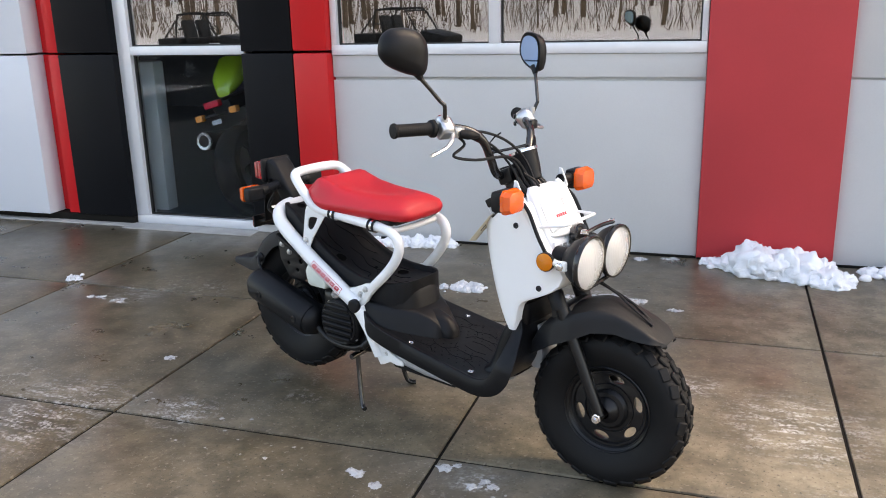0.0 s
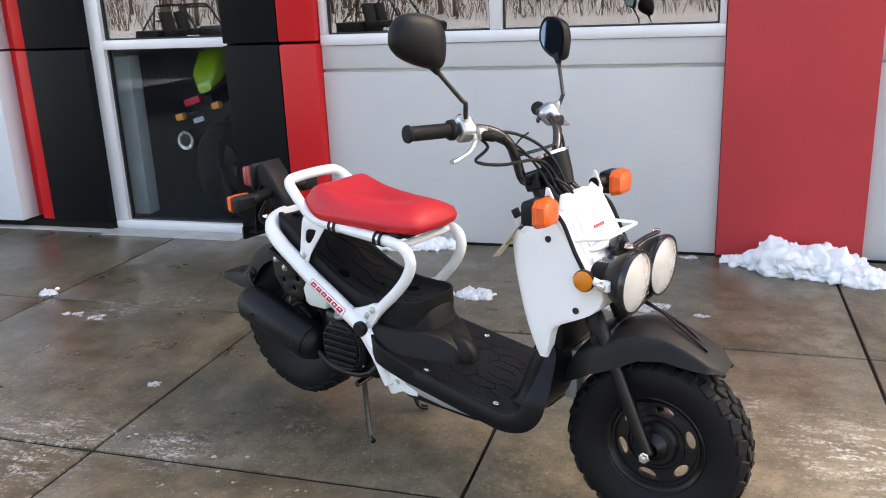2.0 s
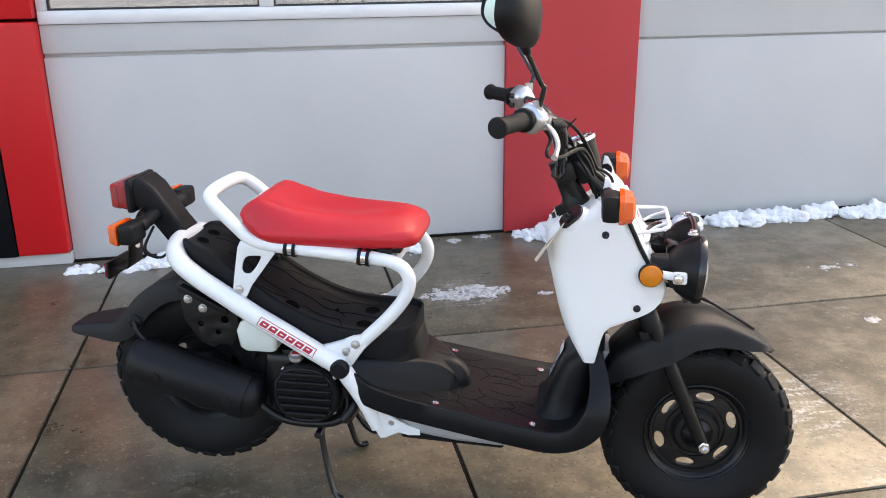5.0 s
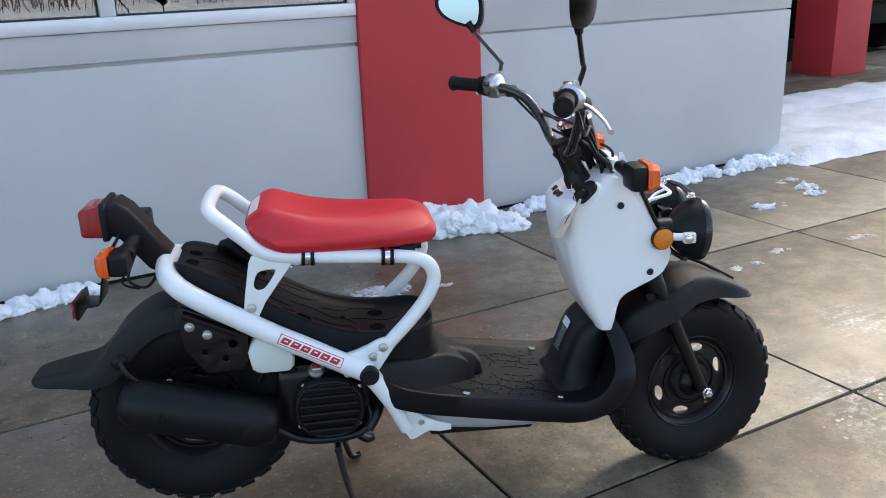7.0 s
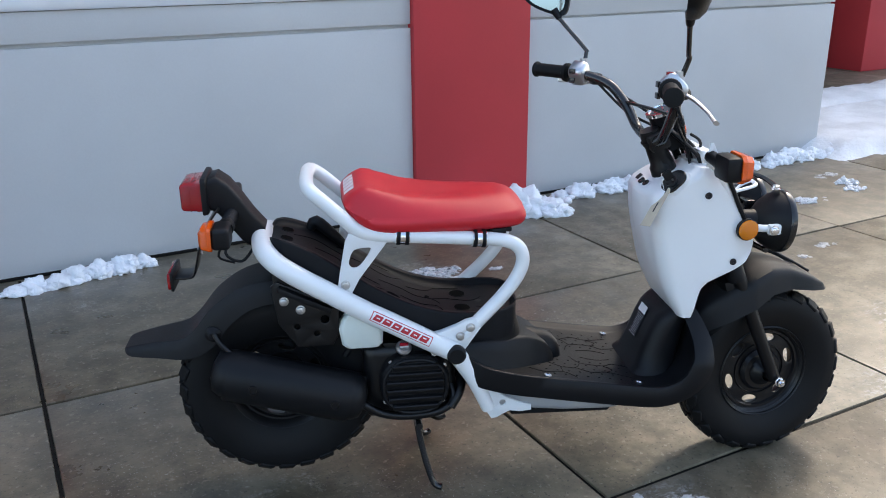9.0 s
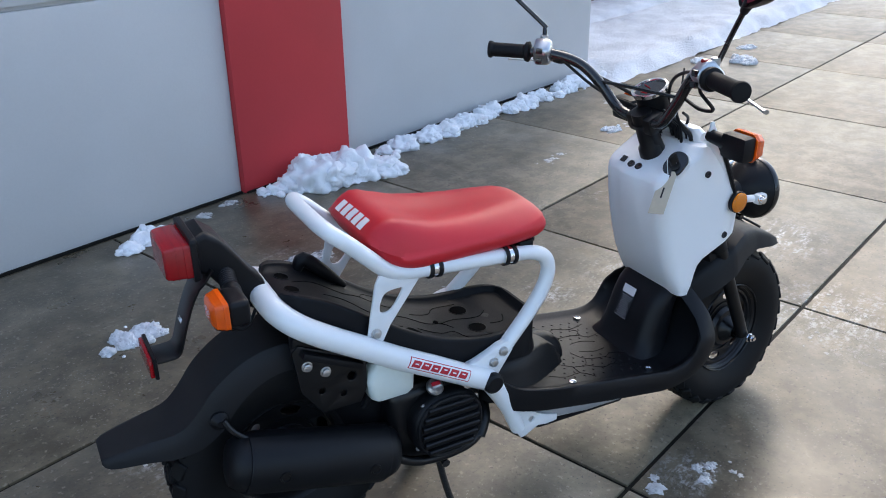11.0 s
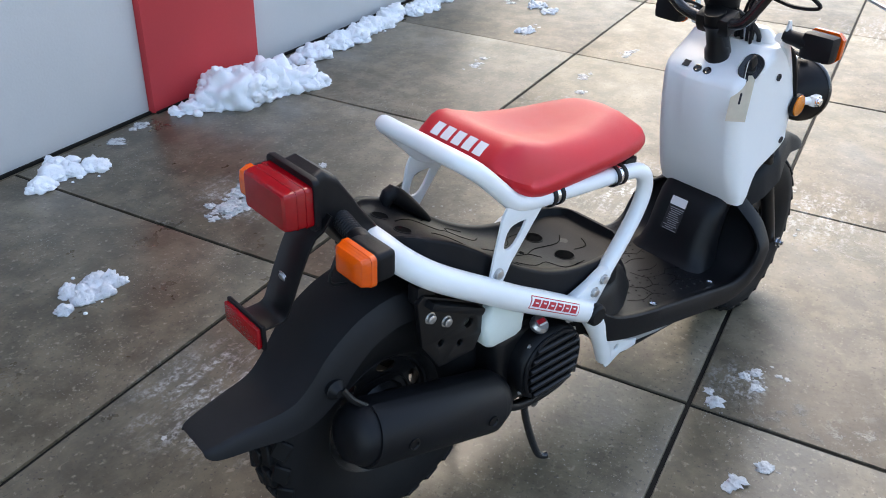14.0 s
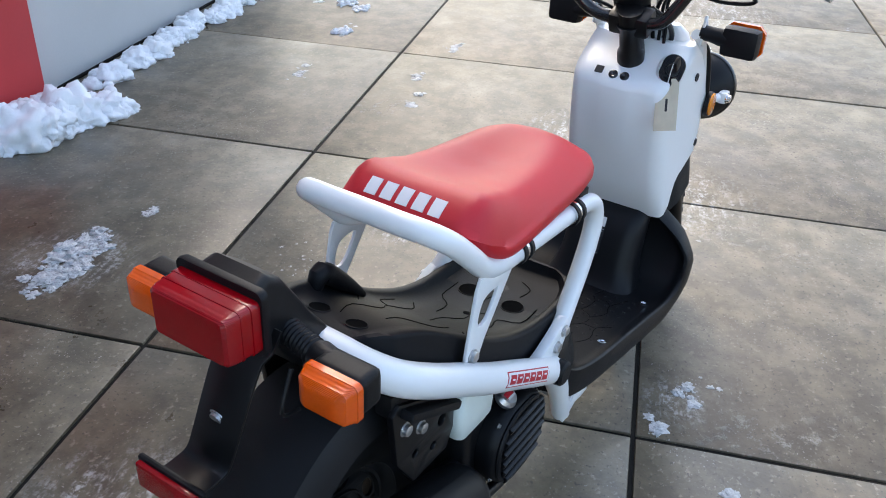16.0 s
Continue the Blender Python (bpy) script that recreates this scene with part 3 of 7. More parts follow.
q = bmesh.new()
rings = []
for t, y, z, w, h in ((0.04, -0.04, 0.86, 0.05, 0.03), (0.10, -0.04, 0.92, 0.10, 0.07), (0.2, -0.04, 0.99, 0.115, 0.10), (0.36, -0.04, 1.04, 0.10, 0.08), (0.46, -0.04, 1.05, 0.05, 0.03)):
    rings.append([Vector((t, y + a, z + b)) for a, b in rounded(w, h, min(w, h) * 0.8, 4)])
far("tail_cowl", loft(q, rings), "lime", "lime green tail cowl")
far("tail_lamp", box(bmesh.new(), (0.0, 0.04, 0.80), (0.05, 0.12, 0.045), 0.012), "far_red")
for s in (-1, 1):
    far("turn_signal", box(bmesh.new(), (-0.04, s * 0.138, 0.73), (0.05, 0.06, 0.045), 0.014), "far_amber")
    far("signal_stalk", bar_simple((0.0, s * 0.03, 0.73), (-0.03, s * 0.12, 0.73), 0.010), "dkplastic")
far("plate", box(bmesh.new(), (-0.05, 0.015, 0.68), (0.006, 0.075, 0.030), 0.003), "grey_plate", "blank pale plate")
far("fairing", box(bmesh.new(), (0.27, 0, 0.80), (0.5, 0.16, 0.10), 0.04, Matrix.Rotation(radians(-8), 3, "Y")), "dkplastic")
far("engine", box(bmesh.new(), (0.55, 0, 0.48), (0.45, 0.26, 0.38), 0.06), "dkplastic")
far("silencer", turn(bmesh.new(), [(0.02, 0), (0.058, 0.0), (0.062, 0.01), (0.06, 0.30), (0.04, 0.36)], (0.02, 0.21, 0.585), (1, 0, -0.08), 24), "dkplastic", "dark silencer")
far("silencer_ring", turn(bmesh.new(), [(0.040, -0.004), (0.058, -0.006), (0.062, 0.004)], (0.02, 0.21, 0.585), (1, 0, -0.08), 28, cap=False), "bare")
for x in (0.12, 1.35):
    far("tyre", turn(bmesh.new(), [(0.20, -0.07), (0.27, -0.085), (0.305, -0.05), (0.315, 0), (0.305, 0.05), (0.27, 0.085), (0.20, 0.07)], (x, 0, 0.316), (0, 1, 0), 32, cap=False), "tyre2")
    far("rim", turn(bmesh.new(), [(0.20, -0.06), (0.19, 0.0), (0.20, 0.06)], (x, 0, 0.316), (0, 1, 0), 32, cap=False), "bare")
far("frame", bar_simple((0.12, 0.0, 0.316), (0.6, 0, 0.4), 0.04), "dkplastic")
far("fork", bar_simple((1.35, 0.0, 0.316), (1.1, 0, 0.95), 0.03), "dkplastic")

# ---- across the road: snow bank and bare woods, seen in the panes ----
def bank():
    bm = bmesh.new()
    rows = []
    for j in range(25):
        row = []
        for i in range(61):
            x, y = -120 + 4 * i, -44 - j * 2.5
            z = -0.15 + min(9.0, max(0, (-44 - y)) * 0.20) + 0.5 * noise.noise(Vector((x * 0.12, y * 0.12, 0)))
            row.append(bm.verts.new((x, y, z if j else -0.2)))
        rows.append(row)
    for j in range(24):
        for i in range(60):
            bm.faces.new((rows[j][i], rows[j][i + 1], rows[j + 1][i + 1], rows[j + 1][i]))
    return bm




def utility_vehicle(x, y, turned, paint, label):
    """An open off-road buggy: tub, hood, seats, roll cage and four knobbly wheels."""
    e = thing("utility_vehicle", label, "off-road vehicle", at=Matrix.Translation((x, y, -0.135 if y < 0 else 0.0)) @ Matrix.Rotation(radians(turned), 4, "Z"))
    part("body", box(bmesh.new(), (0, 0, 0.52), (2.3, 0.95, 0.34), 0.08, None, 2), M[paint], e)
    part("hood", box(bmesh.new(), (0.95, 0, 0.80), (0.75, 0.95, 0.30), 0.10, Matrix.Rotation(radians(12), 3, "Y"), 2), M[paint], e)
    part("cargo_bed", box(bmesh.new(), (-0.95, 0, 0.80), (0.7, 1.1, 0.26), 0.04, None, 2), M[paint], e)
    for s in (-1, 1):
        part("seat", box(bmesh.new(), (-0.25, s * 0.26, 0.86), (0.45, 0.42, 0.16), 0.05, None, 2), M["dkplastic"], e)
        part("seat_back", box(bmesh.new(), (-0.48, s * 0.26, 1.12), (0.12, 0.40, 0.50), 0.05, Matrix.Rotation(radians(-14), 3, "Y"), 2), M["dkplastic"], e)
        part("cage_tube", sweep(bmesh.new(), [(0.62, s * 0.50, 0.86), (0.45, s * 0.49, 1.15), (0.22, s * 0.46, 1.46), (0.05, s * 0.46, 1.52), (-0.55, s * 0.46, 1.50), (-0.66, s * 0.48, 1.40), (-0.72, s * 0.52, 0.80)],
                                0.026, 8, 4), M["dkplastic"], e)
        part("cage_tube", sweep(bmesh.new(), [(-0.62, s * 0.47, 1.44), (-0.95, s * 0.48, 1.10), (-1.1, s * 0.50, 0.92)], 0.022, 8, 3), M["dkplastic"], e)
        for a in (-0.85, 0.88):
            w = part("wheel", turn(bmesh.new(), [(0.16, -0.13), (0.27, -0.14), (0.315, -0.11), (0.325, 0), (0.315, 0.11), (0.27, 0.14), (0.16, 0.13)], (a, s * 0.58, 0.325), (0, 1, 0), 28, cap=False), M["tyre2"], e)
            part("rim", turn(bmesh.new(), [(0.165, -0.11), (0.15, 0.0), (0.05, 0.04), (0.0, 0.04)] if s > 0 else [(0.165, 0.11), (0.15, 0.0), (0.05, -0.04), (0.0, -0.04)], (a, s * 0.58, 0.325), (0, 1, 0), 24), M["tyre2"], w)
    for a, z in ((0.22, 1.46), (-0.55, 1.50), (-0.66, 1.15)):
        part("cage_bar", sweep(bmesh.new(), [(a, -0.46, z), (a, 0.46, z)], 0.022, 8, 1), M["dkplastic"], e)
    part("steering_wheel", sweep(bmesh.new(), [(0.28 + 0.05 * math.cos(k), 0.26 + 0.17 * math.sin(k), 1.05 + 0.16 * math.cos(k)) for k in [j * math.pi / 5 for j in range(10)]], 0.014, 6, 2, True), M["dkplastic"], e)
    return e


M["dkgreen"] = mat("dark_green_paint", (0.012, 0.017, 0.014), 0.7, spec=0.15, var=0.2)
utility_vehicle(-11.6, -12.0, 8, "dkplastic", "black open off-road buggy with roll cage on the drive")
utility_vehicle(-6.9, -13.5, 12, "dkplastic", "black open off-road buggy with roll cage on the drive")
utility_vehicle(6.9, 7.1, 80, "dkgreen", "dark off-road buggy parked in the covered bay")
utility_vehicle(9.9, 7.3, 85, "dkgreen", "dark green off-road buggy parked in the covered bay")
struct("backdrop", bank(), M["snow"])


def woods(count, twigs):
    """Bare trunks, brush and hanging twigs, as thin tapered sticks."""
    r, verts, faces = random.Random(11), [], []

    def stick(a, b, w0, w1):
        d = (b - a).normalized()
        u = d.orthogonal().normalized()
        v = d.cross(u)
        k = len(verts)
        for p, w in ((a, w0), (b, w1)):
            for n in range(3):
                verts.append(p + (u * math.cos(2.1 * n) + v * math.sin(2.1 * n)) * w)
        for n in range(3):
            faces.append((k + n, k + (n + 1) % 3, k + 3 + (n + 1) % 3, k + 3 + n))

    for _ in range(count):
        x, y = r.uniform(-85, 60), -45 - 40 * r.random() ** 1.3
        z = -0.2 + max(0, -44 - y) * 0.20
        h, w = r.uniform(8, 15), r.uniform(0.07, 0.24)
        lean = Vector((r.uniform(-0.5, 0.5), r.uniform(-0.5, 0.5), h))
        a = Vector((x, y, z))
        stick(a, a + lean, w, w * 0.25)
        for _k in range(9):
            t = r.uniform(0.15, 0.95)
            p = a + lean * t
            stick(p, p + Vector((r.uniform(-1.6, 1.6), r.uniform(-1.6, 1.6), r.uniform(0.2, 1.5))), w * 0.22, 0.01)
    for _ in range(twigs):
        x, y = r.uniform(-80, 55), -44 - 14 * r.random() ** 1.6
        a = Vector((x, y, -0.15 + max(0, -44 - y) * 0.20))
        stick(a, a + Vector((r.uniform(-0.7, 0.7), r.uniform(-0.5, 0.5), r.uniform(0.5, 3.0))), 0.03, 0.008)
    me = bpy.data.meshes.new("far_woods")
    me.from_pydata(verts, [], faces)
    me.materials.append(M["twig"])
    ob = new("far_woods", me)
    return tagged(ob, "bare brown winter woods with snow on the ground", "woods", "", "stuff")


woods(380, 3600)


from mathutils.bvhtree import BVHTree

# ---- the scooter: x forward, y to its left, z up, the origin under its floorboard ----
M.update({
    "white": mat("white_paint", (0.83, 0.845, 0.86), 0.34, var=0.02, scale=5, bump=0, coat=0.3, rough_var=0.02),
    "whitetube": mat("white_tube_paint", (0.80, 0.82, 0.83), 0.30, var=0.04, scale=8, fine=60, bump=0.004, coat=0.3),
    "plastic": mat("black_textured_plastic", (0.0056, 0.0060, 0.0074), 0.45, spec=0.23, var=0.25, scale=14, fine=900, bump=0.05, depth=0.0006),
    "plastic_worn": mat("grey_black_plastic", (0.0084, 0.0088, 0.0102), 0.56, spec=0.28, var=0.35, scale=9, fine=700, bump=0.06, depth=0.0007),
    "tray": mat("black_moulded_tray", (0.0060, 0.0064, 0.0080), 0.52, spec=0.17, var=0.3, scale=9, fine=700, bump=0.05, depth=0.0006),
    "rubber": mat("tyre_rubber", (0.0056, 0.0058, 0.0066), 0.60, spec=0.22, var=0.3, scale=10, fine=300, bump=0.04, depth=0.001),
    "gloss": mat("black_gloss_paint", (0.010, 0.010, 0.011), 0.20, var=0.1, scale=10, bump=0, coat=0.3),
    "satin": mat("black_satin_metal", (0.0055, 0.0055, 0.0062), 0.34, spec=0.35, metal=0.0, var=0.2, scale=20, fine=400, bump=0.02, depth=0.0006),
    "rimpaint": mat("dark_rim_paint", (0.009, 0.009, 0.010), 0.30, metal=0.0, spec=0.32, var=0.2, scale=20, bump=0.01),
    "vinyl": mat("red_vinyl", (0.54, 0.010, 0.020), 0.47, spec=0.5, var=0.07, scale=7, fine=1100, bump=0.05, depth=0.0005),
    "chrome": mat("chrome", (0.80, 0.80, 0.82), 0.12, metal=1.0, var=0.04, scale=20, bump=0),
    "cast": mat("polished_cast_metal", (0.56, 0.57, 0.59), 0.30, metal=0.9, var=0.08, scale=30, fine=300, bump=0.02),
    "steel": mat("zinc_bolt", (0.55, 0.55, 0.55), 0.35, metal=0.9, var=0.2, scale=60),
    "silver": mat("silver_plastic", (0.42, 0.43, 0.45), 0.4, metal=0.3, var=0.08, scale=12),
    "amber": lens("amber_lens", (0.90, 0.115, 0.004), 0.10),
    "amber_refl": lens("amber_reflector", (0.85, 0.24, 0.004), 0.15, 500),
    "redlens": lens("red_lens", (0.36, 0.001, 0.006), 0.10, 200),
    "bottle": mat("translucent_bottle", (0.66, 0.72, 0.68), 0.4, var=0.05, scale=20),
    "redink": mat("red_print", (0.48, 0.015, 0.03), 0.4, var=0.04, bump=0),
    "whiteink": mat("white_print", (0.78, 0.76, 0.76), 0.5, var=0.04, bump=0),
    "paper": mat("tag_card", (0.62, 0.55, 0.42), 0.8, var=0.08, scale=30),
    "ink": mat("dark_ink", (0.012, 0.012, 0.016), 0.6, bump=0),
    # flat black for the shade inside holes and grooves
    "hole": mat("recess_shade", (0.002, 0.002, 0.002), 0.9, spec=0.05, bump=0),
    # the blue of the reflected sky is put into the mirror's colour
    "mirror": mat("sky_tinted_mirror_glass", (0.26, 0.38, 0.56), 0.02, metal=1.0, var=0.0, bump=0, rough_var=0.0),
    "reflector": mat("lamp_reflector", (0.90, 0.90, 0.89), 0.5, metal=0.25, var=0.03, scale=30, bump=0),
    "lampglass": clear("lamp_glass", (0.95, 0.96, 0.95), 0.06, 1.5, 0.03),
    "lampfront": mat("fluted_lamp_glass", (0.88, 0.885, 0.885), 0.16, var=0.05, scale=25, bump=0, coat=0.6),
    "dial": mat("dial_face", (0.02, 0.02, 0.025), 0.2, bump=0),
})
wave = M["lampfront"].node_tree.nodes.new("ShaderNodeTexWave")  # the flutes moulded into the glass
wave.bands_direction = "Y"
wave.inputs["Scale"].default_value = 45
M["lampfront"].node_tree.links.new(M["lampfront"].node_tree.nodes.new("ShaderNodeTexCoord").outputs["Object"], wave.inputs["Vector"])
relief = M["lampfront"].node_tree.nodes.new("ShaderNodeBump")
relief.inputs["Strength"].default_value, relief.inputs["Distance"].default_value = 0.2, 0.002
M["lampfront"].node_tree.links.new(wave.outputs["Fac"], relief.inputs["Height"])
M["lampfront"].node_tree.links.new(relief.outputs[0], M["lampfront"].node_tree.nodes["Principled BSDF"].inputs["Normal"])
M["lampfront"].node_tree.nodes["Principled BSDF"].inputs["Transmission Weight"].default_value = 0.62
for key in ("redlens", "amber", "amber_refl"):
    M[key].node_tree.nodes["Principled BSDF"].inputs["Coat Weight"].default_value = 0.18
M["lampglass"].node_tree.nodes["Glossy BSDF"].inputs["Roughness"].default_value = 0.08

HEAD = radians(-20.9)
scooter = thing("motor_scooter", "white and black motor scooter with red seat on its centre stand", "motor scooter",
                at=Matrix.Translation((-0.067, 0.249, 0)) @ Matrix.Rotation(HEAD, 4, "Z"))
RAKE = radians(23)
PIVOT = Vector((0.30, 0, 0.85))
STEER = (Matrix.Translation(PIVOT) @ Matrix.Rotation(radians(7.0), 4, Vector((-math.sin(RAKE), 0, math.cos(RAKE))))
         @ Matrix.Translation(-PIVOT))


def sp(name, bm, m, label="", parent=None, angle=38.0):
    return part(name, bm, M[m], parent or scooter, label, angle)


def steered(name, bm, m, label="", parent=None, angle=38.0):
    bm.transform(STEER)
    return sp(name, bm, m, label, parent, angle)


def bar(pts, r, seg=12, n=6, closed=False, flat=1.0):
    return sweep(bmesh.new(), pts, r, seg, n, closed, flat)


def mir(pts):
    """The same points on the other side."""
    return [(p[0], -p[1], p[2]) for p in pts]


def bolt(c, axis, r=0.008, h=0.006, m="steel", parent=None, name="bolt"):
    bm = turn(bmesh.new(), [(r * 1.35, 0), (r * 1.35, h * 0.25), (r, h * 0.3), (r, h * 0.9), (r * 0.8, h)], c, axis, 6 if r < 0.007 else 12)
    return sp(name, bm, m, parent=parent)


def smooth_section(x0, x1, hw, r, n=5):
    """A rounded rectangle in plan from x0 to x1."""
    return [((x0 + x1) / 2 + a, b) for a, b in rounded((x1 - x0) / 2, hw, min(r, (x1 - x0) / 2 * 0.98, hw * 0.98), n)]


def sheet(fn, nu, nv, thick):
    """A curved sheet of even thickness: fn(u, v), u along and v across, both 0 to 1."""
    bm = bmesh.new()
    g = [[bm.verts.new(fn(i / nu, j / nv)) for j in range(nv + 1)] for i in range(nu + 1)]
    for i in range(nu):
        for j in range(nv):
            bm.faces.new((g[i][j], g[i + 1][j], g[i + 1][j + 1], g[i][j + 1]))
    bmesh.ops.recalc_face_normals(bm, faces=bm.faces)
    bmesh.ops.solidify(bm, geom=bm.faces[:], thickness=thick)
    return bm


# ---- wheels ----
def wheel(name, c, R, W, rim, steer, label, knobs):
    w = sp(name, turn(bmesh.new(), [(0.012, -0.075), (0.012, 0.075)], c, (0, 1, 0), 16), "satin", label)
    put = steered if steer else sp
    if steer:
        w.data.transform(STEER)
    h = W / 2
    prof = [(rim - 0.004, -h * 0.62), (rim + 0.012, -h * 0.80), (rim + (R - rim) * 0.45, -h * 1.0), (R * 0.90, -h * 0.97), (R * 0.955, -h * 0.80),
            (R * 0.978, -h * 0.45), (R * 0.985, 0), (R * 0.978, h * 0.45), (R * 0.955, h * 0.80), (R * 0.90, h * 0.97),
            (rim + (R - rim) * 0.45, h * 1.0), (rim + 0.012, h * 0.80), (rim - 0.004, h * 0.62)]
    bm = bmesh.new()
    rings = []
    n = 72
    for k in range(n):
        a = 2 * math.pi * k / n
        rings.append([Vector((c[0] + r * math.cos(a), c[1] + y, c[2] + r * math.sin(a))) for r, y in prof])
    loft(bm, rings, closed=True, cap=False)
    put("tyre", bm, "rubber", "black knobbly tyre", w)
    blocks = {}
    for wide in (0, 1):
        q = box(bmesh.new(), (0, 0, 0), (R * 2 * math.pi / knobs * 0.70, W * (0.24 if wide else 0.20), R * 0.055), 0.003, None, 1)
        blocks[wide] = finish("tread_block", q, M["rubber"])
    for row, (yy, tilt, off) in enumerate(((-0.74, -42, 0.0), (-0.26, 0, 0.5), (0.26, 0, 0.0), (0.74, 42, 0.5))):
        for k in range(knobs):
            a = 2 * math.pi * (k + off) / knobs
            rr = R * (0.952 if tilt else 0.985)
            o = new("tread_block", blocks[1 if tilt else 0])
            o.parent = w
            mm = (Matrix.Translation(c) @ Matrix.Rotation(-a + math.pi / 2, 4, "Y") @ Matrix.Translation((0, yy * h, rr))
                  @ Matrix.Rotation(radians(-tilt), 4, "X") @ Matrix.Rotation(radians(16 if row % 2 else -16), 4, "Z"))
            o.matrix_local = (STEER @ mm) if steer else mm
    bm = bmesh.new()
    lip = [(rim - 0.010, -h * 0.55), (rim + 0.006, -h * 0.72), (rim + 0.010, -h * 0.66), (rim - 0.002, -h * 0.50), (rim - 0.014, -h * 0.30), (rim - 0.018, 0),
           (rim - 0.014, h * 0.30), (rim - 0.002, h * 0.50), (rim + 0.010, h * 0.66), (rim + 0.006, h * 0.72), (rim - 0.010, h * 0.55),
           (rim - 0.024, h * 0.28), (rim - 0.026, 0), (rim - 0.024, -h * 0.28)]
    rings = []
    for k in range(64):
        a = 2 * math.pi * k / 64
        rings.append([Vector((c[0] + r * math.cos(a), c[1] + y, c[2] + r * math.sin(a))) for r, y in lip])
    loft(bm, rings, closed=True, cap=False)
    put("rim", bm, "rimpaint", "black painted rim", w)
    holes = [circle(0.091 * math.cos(a), 0.091 * math.sin(a), 0.0130, 18, 1.9, a + math.pi / 2) for a in [2 * math.pi * (k + 0.3) / 6 for k in range(6)]]
    bm = plate(circle(0, 0, rim - 0.012, 56), 0.006, holes, 0.0015, Matrix.Translation((c[0], c[1] - 0.012, c[2])))
    put("wheel_disc", bm, "rimpaint", "", w)
    put("hub", turn(bmesh.new(), [(0.058, -0.016), (0.060, -0.022), (0.052, -0.032), (0.040, -0.034), (0.036, -0.042), (0.024, -0.050), (0.018, -0.062),
                                  (0.018, 0.02)], c, (0, 1, 0), 40), "rimpaint", "", w)
    put("brake_drum", turn(bmesh.new(), [(0.064, 0.0), (0.068, 0.02), (0.062, 0.045), (0.03, 0.05), (0.02, 0.06)], c, (0, 1, 0), 40), "satin", "", w)
    for rr, yy in ((0.121, -0.026), (0.1285, -0.036)):
        put("rim_ring", turn(bmesh.new(), [(rr - 0.0028, yy + 0.006), (rr - 0.0022, yy - 0.001), (rr, yy - 0.003), (rr + 0.0024, yy - 0.001), (rr + 0.003, yy + 0.006)], c, (0, 1, 0), 56, cap=False), "rimpaint", "", w)
    put("hub_ring", turn(bmesh.new(), [(0.070, -0.014), (0.0715, -0.0195), (0.0745, -0.0195), (0.076, -0.014)], c, (0, 1, 0), 48, cap=False), "rimpaint", "", w)
    put("rim_ring", turn(bmesh.new(), [(0.104, -0.014), (0.108, -0.022), (0.114, -0.022), (0.116, -0.014)], c, (0, 1, 0), 56, cap=False), "rimpaint", "", w)
    return w


FRONT, REAR = (0.632, 0.0, 0.231), (-0.655, 0.005, 0.300)
wheel("front_wheel", FRONT, 0.231, 0.112, 0.134, True, "front wheel with black slotted disc and knobbly tyre", 26)
wheel("rear_wheel", REAR, 0.246, 0.128, 0.134, False, "rear wheel with black slotted disc and knobbly tyre", 28)

# ---- fork and front fender ----
for s in (-1, 1):
    steered("fork_leg", bar([(0.455, s * 0.080, 0.62), (0.505, s * 0.081, 0.52), (0.632, s * 0.085, 0.232)], [0.019, 0.0185, 0.0165], 14, 4), "satin")
    steered("fork_cap", turn(bmesh.new(), [(0.024, 0), (0.024, 0.05), (0.021, 0.054)], (0.497, s * 0.081, 0.525), (-0.38, 0, 0.92), 18), "plastic")
    steered("axle_nut", turn(bmesh.new(), [(0.014, 0), (0.014, 0.004), (0.011, 0.005), (0.011, 0.013), (0.006, 0.014), (0.006, 0.02)],
                             (0.632, s * 0.106, 0.232), (0, s, 0), 6), "chrome", "bright axle nut")
steered("fork_bridge", box(bmesh.new(), (0.455, 0, 0.615), (0.075, 0.215, 0.05), 0.012, Matrix.Rotation(-RAKE, 3, "Y")), "satin")
steered("steering_stem", bar([(0.445, 0, 0.62), (0.30, 0, 0.85), (0.272, 0, 0.905)], 0.024, 16, 3), "satin")


FENDER = ([0.385, 0.42, 0.48, 0.54, 0.60, 0.66, 0.73, 0.767, 0.796],   # x
          [0.385, 0.452, 0.512, 0.541, 0.554, 0.543, 0.512, 0.487, 0.461],  # crown
          [0.372, 0.436, 0.468, 0.501, 0.524, 0.521, 0.496, 0.480, 0.4605],  # crease
          [0.355, 0.378, 0.419, 0.447, 0.476, 0.481, 0.470, 0.467, 0.4600],  # lower edge
          [0.050, 0.064, 0.098, 0.107, 0.092, 0.078, 0.076, 0.070, 0.034],  # half width at the crease
          [0.052, 0.068, 0.106, 0.115, 0.099, 0.086, 0.084, 0.076, 0.036])  # at the edge


